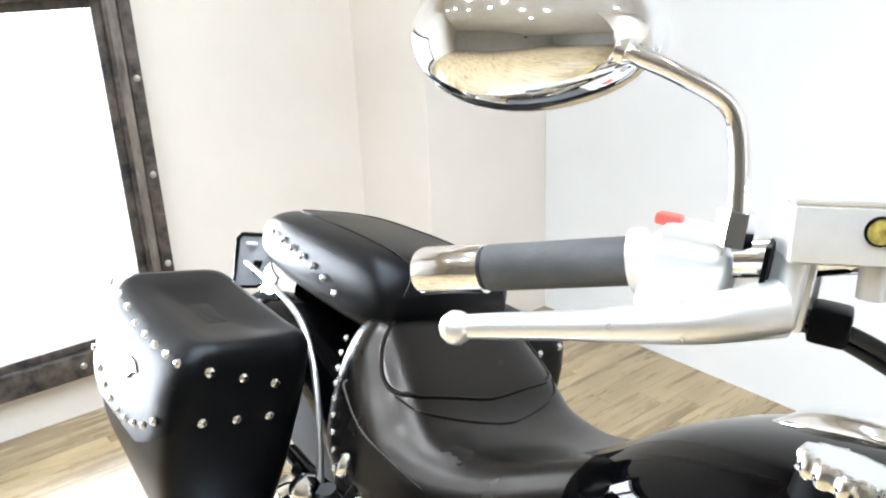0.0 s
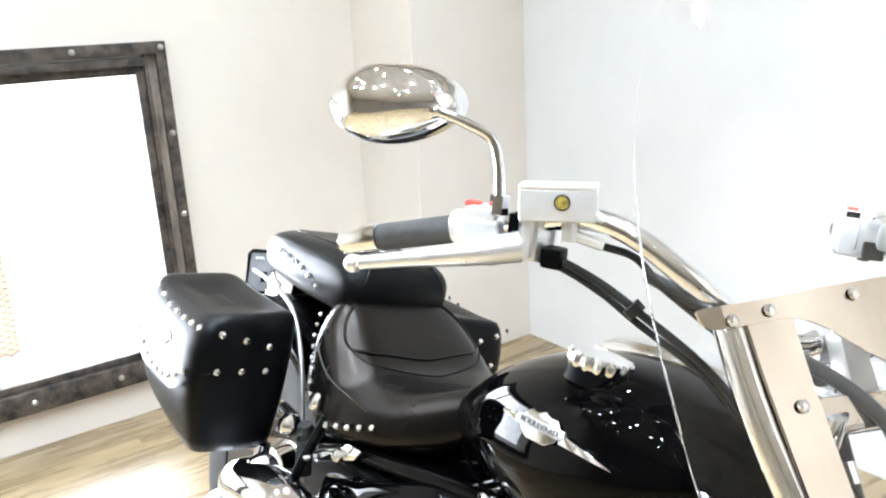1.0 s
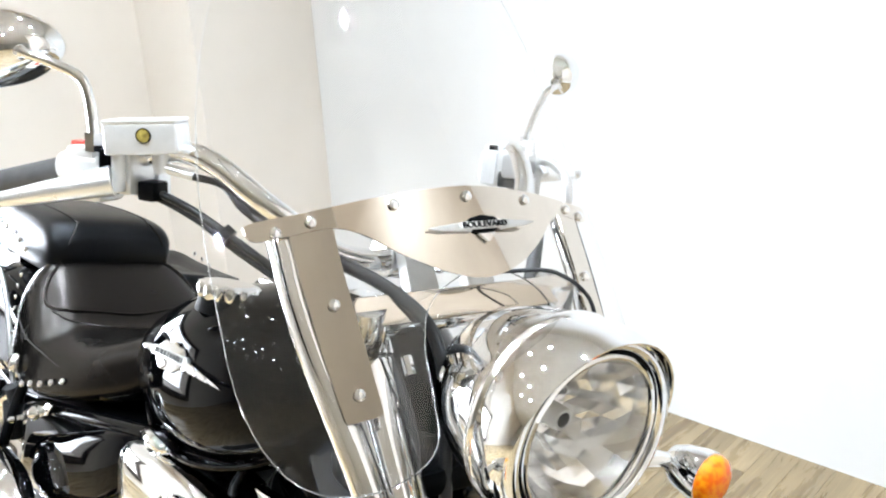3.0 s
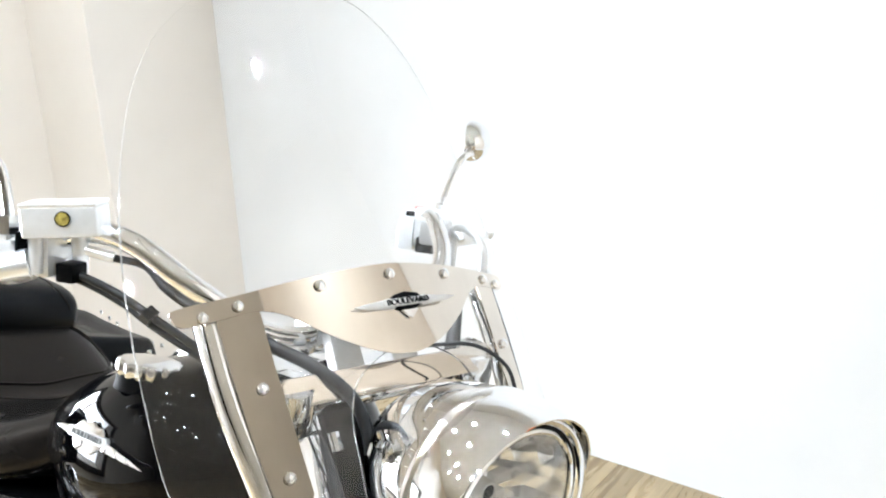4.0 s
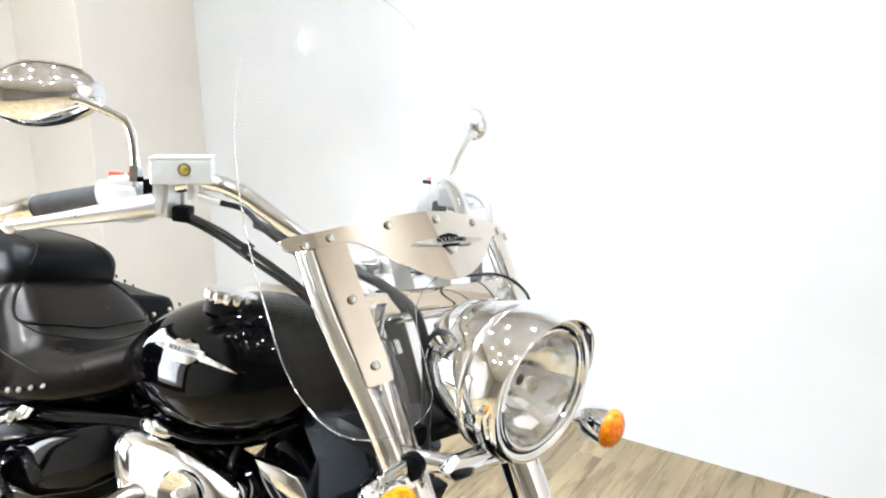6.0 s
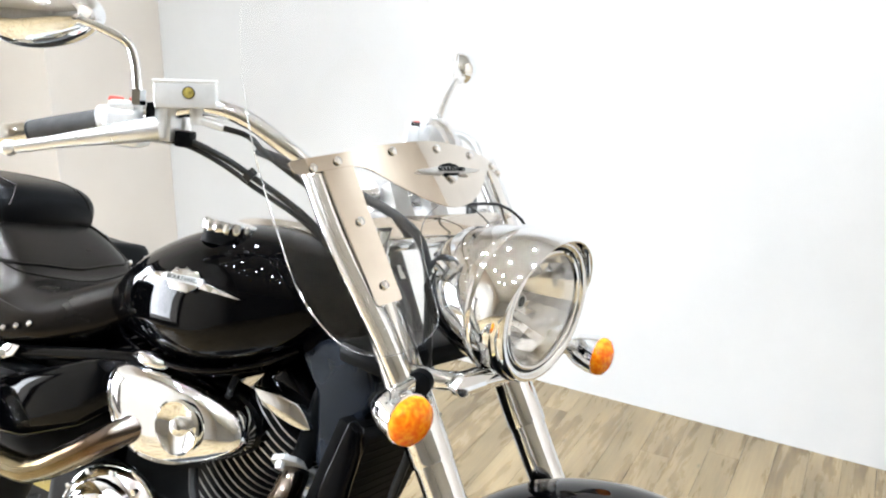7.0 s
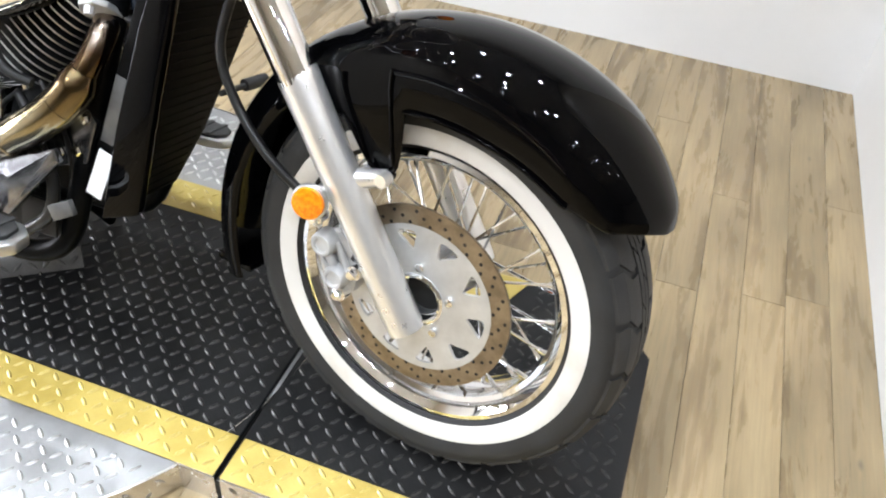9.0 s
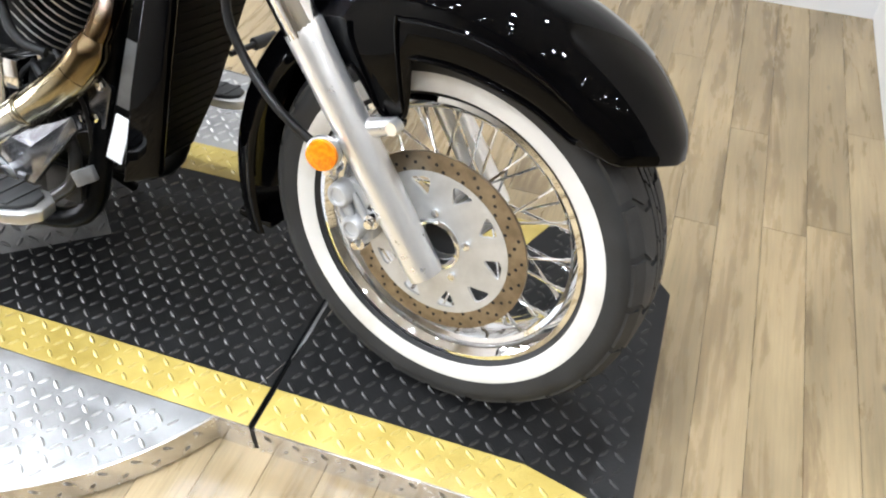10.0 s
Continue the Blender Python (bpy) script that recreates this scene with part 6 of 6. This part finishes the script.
body("lower_hose", tube(spline([(-0.640, -0.15, 0.365), (-0.600, -0.158, 0.330), (-0.605, -0.16, 0.270), (-0.650, -0.158, 0.225)], 5), 0.010, 10), HOSE, "black hose beside the frame")

# Radiator with its side shroud
RADIATOR = Matrix.Translation((-0.466, 0, 0.49)) @ Matrix.Rotation(radians(14), 4, "Y")


def core(x0, x1, grow):
    """The core's slab, narrower below on the far side."""
    return prism([(-0.130 - grow, -0.20), (0.030 + grow, -0.20), (0.070 + grow, -0.10), (0.106 + grow, 0.20), (-0.130 - grow, 0.20)], x1 - x0, RADIATOR @ axes((x0, 0, 0), (0, 1, 0), (1, 0, 0)), 0.004)


body("radiator", core(-0.055, -0.021, 0.0), GRILLE, "black radiator core", smooth=30)
for s in (-1, 1):
    sh = [(-0.520, 0.285), (-0.456, 0.312), (-0.437, 0.50), (-0.417, 0.66), (-0.421, 0.695), (-0.442, 0.705), (-0.470, 0.60), (-0.500, 0.44)]
    if s < 0:
        body("radiator_shroud", bevelled(prism(sh, 0.022, axes((0, -0.129, 0), (1, 0, 0), (0, -1, 0)), 0.007, 3), 0.001), PAINT, "gloss black radiator side shroud", smooth=50)
    neck = [(-0.600, 0.785), (-0.470, 0.815), (-0.430, 0.745), (-0.452, 0.69), (-0.500, 0.585), (-0.520, 0.60), (-0.540, 0.71), (-0.575, 0.75)]
    body("neck_cover", bevelled(prism(neck, 0.05, axes((0, s * 0.075 + 0.025, 0), (1, 0, 0), (0, -1, 0)), 0.020, 5), 0.001), NECK_BLUE_SHEEN, "black steering neck cover with a cloudy blue reflection put into its colour", smooth=50)
grille = body("radiator_front", core(-0.020, 0.006, 0.002), GRILLE, "black radiator grille", smooth=30)
for k in range(24):
    z = -0.192 + 0.0165 * k
    wide = 0.030 + 0.076 * min(1.0, (z + 0.20) / 0.32)
    body("grille_slat", moved(box(0.006, 0.0072, -0.126, wide - 0.004, z, z + 0.0022), RADIATOR), GRILLE, "", grille, 0)

# Floorboards and brake pedal
for s in (-1, 1):
    y = s * 0.27 + (0.045 if s > 0 else 0.0)
    ob = [(-0.592, y - 0.046), (-0.568, y - 0.034), (-0.556, y - 0.012), (-0.562, y + 0.022), (-0.588, y + 0.042), (-0.87, y + 0.055), (-0.92, y), (-0.87, y - 0.055)]
    fb = body("floorboard", bevelled(prism(ob, 0.02, Matrix.Translation((0, 0, 0.265)), 0.006), 0.001), SATIN, "satin metal rider floorboard with rubber mat")
    body("mat", bevelled(prism([((x + 0.72) * 0.90 - 0.72, (yy - y) * 0.86 + y) for x, yy in ob], 0.008, Matrix.Translation((0, 0, 0.284)), 0.003), 0.0005), RUBBER, "", fb)
    for k in range(9):
        body("rib", box(-0.845 + 0.03 * k, -0.837 + 0.03 * k, y - 0.036, y + 0.036, 0.291, 0.294), RUBBER, "", fb, 0)
body("gear_peg", joined(tube([(-0.526, 0.270, 0.416), (-0.510, 0.322, 0.424)], 0.0125, 14), tube([(-0.545, 0.215, 0.405), (-0.525, 0.272, 0.416)], 0.006, 8)), RUBBER, "rubber gear lever peg")
body("side_stand", tube([(-0.85, 0.13, 0.18), (-0.83, 0.20, 0.10), (-0.80, 0.255, 0.035)], 0.012, 10), BLACK_METAL, "black side stand")
body("turn_signal_rear", lathe([(0.0, 0.02), (0.02, 0.018), (0.03, 0.01), (0.032, 0.0), (0.025, -0.03), (0.01, -0.04)], 24, axes((-1.36, -0.24, 0.50), (0, 1, 0), (0.9, -0.4, 0.2))), CHROME, "chrome rear peg mount")
body("pillion_peg", joined(tube([(-1.33, -0.17, 0.50), (-1.33, -0.18, 0.57)], 0.016, 12), tube([(-1.33, -0.17, 0.565), (-1.33, -0.185, 0.60)], 0.013, 12)), RUBBER, "folded rubber pillion peg")
body("under_seat_frame", joined(box(-1.40, -0.92, -0.13, 0.13, 0.40, 0.63, 0.02), tube([(-1.45, -0.155, 0.56), (-0.95, -0.150, 0.60)], 0.012, 10)), BLACK_METAL, "black battery box and frame under the seat")
bracket = body("seat_bracket", bevelled(prism([(-1.275, 0.552), (-1.150, 0.612), (-1.135, 0.635), (-1.170, 0.632), (-1.280, 0.585)], 0.008, axes((0, -0.182, 0), (1, 0, 0), (0, -1, 0)), 0.002), 0.0005), CHROME, "chrome seat bracket with a bolt", smooth=30)
body("bolt", lathe([(0.0, 0.016), (0.008, 0.014), (0.0125, 0.008), (0.013, 0.0)], 16, axes((-1.192, -0.190, 0.602), (1, 0, 0), (0, -1, 0))), CHROME, "", bracket)
body("bolt", lathe([(0.0, 0.010), (0.006, 0.008), (0.008, 0.0)], 12, axes((-1.292, -0.190, 0.552), (1, 0, 0), (0, -1, 0))), CHROME, "", bracket)
body("lock_cap", dome(0.018, 0.012, 20), CHROME, "oval chrome seat lock", m=axes((-1.283, -0.199, 0.662), (0, 0, 1), (0.2, -1, 0.1)) @ Matrix.Diagonal((1.0, 0.6, 1, 1)))
body("dome_nut", lathe([(0.0, 0.024), (0.010, 0.022), (0.020, 0.012), (0.023, 0.0), (0.018, -0.012), (0.0, -0.014)], 20, axes((-1.350, -0.205, 0.590), (1, 0, 0), (0.1, -0.5, 1))), CHROME, "domed chrome nut")
stay = body("bag_stay", tube(spline([(-1.262, -0.186, 0.640), (-1.290, -0.188, 0.580), (-1.315, -0.190, 0.520), (-1.335, -0.19, 0.46)], 5), 0.010, 10), BLACK_METAL, "black bag stay")
body("stay_end", joined(box(-1.47, -1.40, -0.225, -0.185, 0.455, 0.475, 0.004), tube([(-1.435, -0.205, 0.47), (-1.435, -0.205, 0.515)], 0.014, 14)), CHROME, "", stay)

# ---- the turntable the motorcycle stands on ----
CU, CV, CR, S0, S1, B0, B1, END, BACK = -0.8865, 0.1135, 0.644, -0.219, 0.446, -0.136, 0.352, 0.374, -2.14
turntable = thing("display_turntable", "round tread plate turntable with a black and yellow runway", "turntable", ROOM)
disc_top = []
for k in range(120):
    a = 2 * math.pi * k / 120
    disc_top.append((CU + CR * math.cos(a), CV + CR * math.sin(a)))
# Dark base added below the deck to draw the shadow line at the floor.
part("plinth", prism([(CU + (x - CU) * 0.985, CV + (y - CV) * 0.985) for x, y in disc_top], 0.02, Matrix.Translation((0, 0, FLOOR)), 0), DARK, turntable, smooth=0)
part("deck", prism(disc_top, -0.010 - FLOOR, Matrix.Translation((0, 0, FLOOR + 0.006)), 0), PLATE_SILVER, turntable, "silver tread plate deck", smooth=30)
part("deck_trim", lathe([(CR + 0.001, FLOOR + 0.006), (CR + 0.004, FLOOR + 0.006), (CR + 0.004, -0.003), (CR + 0.001, -0.001)], 120, Matrix.Translation((CU, CV, 0)), True), TRIM_METAL, turntable, "polished metal edge band", smooth=30)
G = -0.260
part("runway", joined(box(BACK, G - 0.004, S0, S1, FLOOR, -0.0015), prism([(G + 0.004, S0), (END, S0), (END, 0.33), (END - 0.10, S1), (G + 0.004, S1)], -0.0015 - FLOOR, Matrix.Translation((0, 0, FLOOR)))), PLATE_BLACK, turntable, "black tread plate runway", smooth=0)
part("runway_joint", box(G - 0.004, G + 0.004, S0, S1, FLOOR, -0.012), DARK, turntable)
part("joint_strip", box(G - 0.0075, G - 0.0042, S0 - 0.002, S1, -0.010, 0.0015), BLACK_METAL, turntable, smooth=0)
for v0, v1 in ((S0, B0), (B1, S1)):
    edge = v0 if v0 < 0 else v1
    inn = v1 if v0 < 0 else v0
    lane = [(BACK, edge), (END, edge), (END, edge + (inn - edge) * 0.5), (0.195, inn), (BACK, inn)]
    if v0 > 0:
        lane = [(BACK, edge), (0.10, edge), (0.06, inn), (BACK, inn)]
    for a, b in ((BACK, G - 0.008), (G + 0.004, END)):
        cut = [(max(a, min(b, x)), y) for x, y in lane] if b < 0 else [(G + 0.004 if x == BACK else x, y) for x, y in lane]
        uniq = [p for i, p in enumerate(cut) if p != cut[i - 1]]
        part("yellow_lane", prism(uniq, 0.0015, Matrix.Translation((0, 0, -0.0013))), PLATE_YELLOW, turntable, "yellow painted edge lane", smooth=0)
for v0, v1 in ((S0 - 0.003, S0), (S1, S1 + 0.003)):
    part("runway_trim", joined(box(CU + 0.548, G - 0.005, v0, v1, FLOOR, -0.002), box(G + 0.005, END if v0 < 0 else END - 0.10, v0, v1, FLOOR, -0.002)), TRIM_METAL, turntable, "polished metal edge band", smooth=0)
    part("runway_trim", box(BACK, CU - 0.548, v0, v1, FLOOR, -0.002), TRIM_METAL, turntable, smooth=0)


def lug(c, a, z, length=0.0125, w=0.0046, h=0.0028):
    """One raised lens-shaped lug of tread plate."""
    ca, sa = math.cos(a), math.sin(a)
    pts = [(-length, 0, 0), (-length * 0.5, -w * 0.8, 0), (length * 0.5, -w * 0.8, 0), (length, 0, 0), (length * 0.5, w * 0.8, 0), (-length * 0.5, w * 0.8, 0),
           (-length * 0.62, 0, h), (0, -w * 0.3, h), (length * 0.62, 0, h), (0, w * 0.3, h)]
    v = [(c[0] + x * ca - y * sa, c[1] + x * sa + y * ca, z + q) for x, y, q in pts]
    return v, [(0, 1, 6), (1, 2, 7), (1, 7, 6), (2, 8, 7), (2, 3, 8), (3, 4, 8), (4, 9, 8), (4, 5, 9), (5, 6, 9), (5, 0, 6), (6, 7, 8, 9)]


PITCH = 0.0262
LUG_MATS = {"black": TREAD_WORN, "yellow": YELLOW_WORN, "silver": SILVER_WORN}
groups = {key: ([], []) for key in LUG_MATS}
first_lug, lug_count = {}, 0
for i in range(-84, 16):
    for j in range(-26, 34):
        u, v = i * PITCH, CV + j * PITCH
        a = radians(45 if (i + j) % 2 else -45) + radians(8)
        in_run = BACK + 0.01 < u < END - 0.012 and S0 + 0.010 < v < S1 - 0.010 and abs(u - G) > 0.016 and not (v > 0.30 and u > END - 0.012 - 0.86 * (v - 0.30))
        if in_run:
            far_lane = v > B1 and u < 0.06
            inner_edge = B0 - 0.0415 * max(0.0, (u - 0.195) / 0.172)
            near_lane = v < inner_edge
            key, z = ("yellow", 0.0001) if far_lane or near_lane else ("black", -0.0016)
            if abs(v - inner_edge) < 0.010 or (abs(v - B1) < 0.009 and u < 0.08) or (0.05 < u < 0.11 and v > B1 - 0.01):
                continue
        elif math.hypot(u - CU, v - CV) < CR - 0.014 and not (S0 - 0.014 < v < S1 + 0.014):
            key, z = "silver", -0.0041
        else:
            continue
        if key != "silver" and -0.50 < u and v < 0.02 and lug_count < 300:
            if key not in first_lug:
                first_lug[key] = part("tread_lug", mesh_of(*lug((0, 0), 0, 0)), LUG_MATS[key], turntable, "", Matrix.Translation((u, v, z)) @ Matrix.Rotation(a, 4, "Z"), 35)
            else:
                again(first_lug[key], Matrix.Translation((u, v, z)) @ Matrix.Rotation(a, 4, "Z"), turntable)
            lug_count += 1
            continue
        vs, fs = groups[key]
        nv, nf = lug((u, v), a, z)
        fs += [tuple(q + len(vs) for q in f) for f in nf]
        vs += nv
for key in groups:
    tagged(part("tread_pattern", mesh_of(*groups[key]), LUG_MATS[key], turntable, "raised tread plate pattern", smooth=35), kind="stuff")
vs, fs = [], []
EDGE = [(axes((CU + (CR + 0.004) * math.cos(a), CV + (CR + 0.004) * math.sin(a), z), (-math.sin(a), math.cos(a), 0), (math.cos(a), math.sin(a), 0)), k) for k, a, z in
        [(k, radians(200) + k * 0.0262 / CR, -0.022 - 0.026 * (k % 2)) for k in range(70)] if CV + CR * math.sin(a) < S0 - 0.01]
EDGE += [(axes((u, S0 - 0.003, z), (1, 0, 0), (0, -1, 0)), k) for k, u, z in [(k, G + 0.03 + k * 0.0262, -0.022 - 0.026 * (k % 2)) for k in range(22)]]
for m, k in EDGE:
    nv, nf = lug((0, 0), radians(45 if k % 2 else -45), 0.0)
    fs += [tuple(q + len(vs) for q in f) for f in nf]
    vs += [m @ Vector(p) for p in nv]
tagged(part("edge_pattern", mesh_of(vs, fs), TRIM_METAL, turntable, "raised lugs on the polished edge", smooth=35), kind="stuff")
for u, v in ((-0.62, -0.335), (-0.44, -0.245), (-0.80, -0.30)):
    part("screw", dome(0.006, 0.002), SATIN, turntable, "", Matrix.Translation((u, v, -0.004)))
# A bent tread plate piece beside the front of the engine
way, nrm = Vector((0.805, 0.593, 0)), Vector((0.593, -0.805, 0))
START = Vector((-1.07, -0.115, -0.0015))
section = [(0.0, 0.0), (-0.030, 0.060), (-0.034, 0.063), (-0.12, 0.063), (-0.12, 0.059), (-0.036, 0.059), (-0.006, 0.0)]
bent = loft([[START + way * d + nrm * a + Vector((0, 0, b)) for a, b in section] for d in (0.0, 0.375)])
chock = tagged(part("tread_plate_chock", bent, PLATE_DULL, None, "", ROOM, 30), "bent dull grey tread plate piece standing on the runway", "metal plate")
slope = Vector((0, 0, 0.060)) - nrm * 0.030
vs, fs = [], []
for i in range(14):
    for j in range(2):
        nv, nf = lug((0, 0), radians(45 if (i + j) % 2 else -45), 0.0)
        m = Matrix.Translation(START + way * (0.015 + 0.0265 * i) + slope * (0.28 + 0.46 * j)) @ axes((0, 0, 0), way, nrm + Vector((0, 0, 0.5)))
        fs += [tuple(q + len(vs) for q in f) for f in nf]
        vs += [m @ Vector(p) for p in nv]
    for j in range(3):
        nv, nf = lug((0, 0), radians(45 if (i + j) % 2 else -45), 0.0)
        m = axes(START + way * (0.015 + 0.0265 * i) - nrm * (0.048 + 0.026 * j) + Vector((0, 0, 0.063)), way, (0, 0, 1))
        fs += [tuple(q + len(vs) for q in f) for f in nf]
        vs += [m @ Vector(p) for p in nv]
tagged(part("tread_pattern", mesh_of(vs, fs), PLATE_DULL, chock, "", smooth=35), kind="stuff")

# ---- oak floor ----
PW, PL, GAP = 0.098, 1.22, 0.0004
floor = thing("floor", "light oak plank floor with dark knots and grain", "floor", ROOM, kind="structure")
part("subfloor", box(WINDOW_U, FAR_U, BACK_V, WALL_V, FLOOR - 0.10, FLOOR - 0.006), DARK, floor, smooth=0)
plank_data = {}
rng = random.Random(4)
u = WINDOW_U
rest = []
while u < FAR_U - 0.01:
    u1 = min(u + PW, FAR_U)
    v = BACK_V - rng.random() * PL
    while v < WALL_V:
        a, b = max(v, BACK_V), min(v + PL, WALL_V)
        if b - a > 0.02:
            near = -3.3 < u < 1.05 and b > -1.3
            if near:
                key = (round(u1 - u, 3), round(b - a, 3))
                if key not in plank_data:
                    ob = part("plank", box(-key[0] / 2 + GAP, key[0] / 2 - GAP, -key[1] / 2 + GAP, key[1] / 2 - GAP, -0.006, 0, 0.0004, 1), OAK, floor, smooth=0)
                    plank_data[key] = ob
                else:
                    ob = again(plank_data[key], ID, floor)
                ob.matrix_basis = Matrix.Translation(((u + u1) / 2, (a + b) / 2, FLOOR))
            else:
                rest.append((u + GAP, u1 - GAP, a + GAP, b - GAP))
        v += PL
    u = u1
vs, fs = [], []
for x0, x1, y0, y1 in rest:
    n = len(vs)
    vs += [(x0, y0, FLOOR), (x1, y0, FLOOR), (x1, y1, FLOOR), (x0, y1, FLOOR), (x0, y0, FLOOR - 0.006), (x1, y0, FLOOR - 0.006), (x1, y1, FLOOR - 0.006), (x0, y1, FLOOR - 0.006)]
    fs += [(n, n + 1, n + 2, n + 3), (n, n + 1, n + 5, n + 4), (n + 1, n + 2, n + 6, n + 5), (n + 2, n + 3, n + 7, n + 6), (n + 3, n, n + 4, n + 7)]
tagged(part("far_planks", mesh_of(vs, fs), OAK, floor, "oak planks further off", smooth=0), kind="stuff")
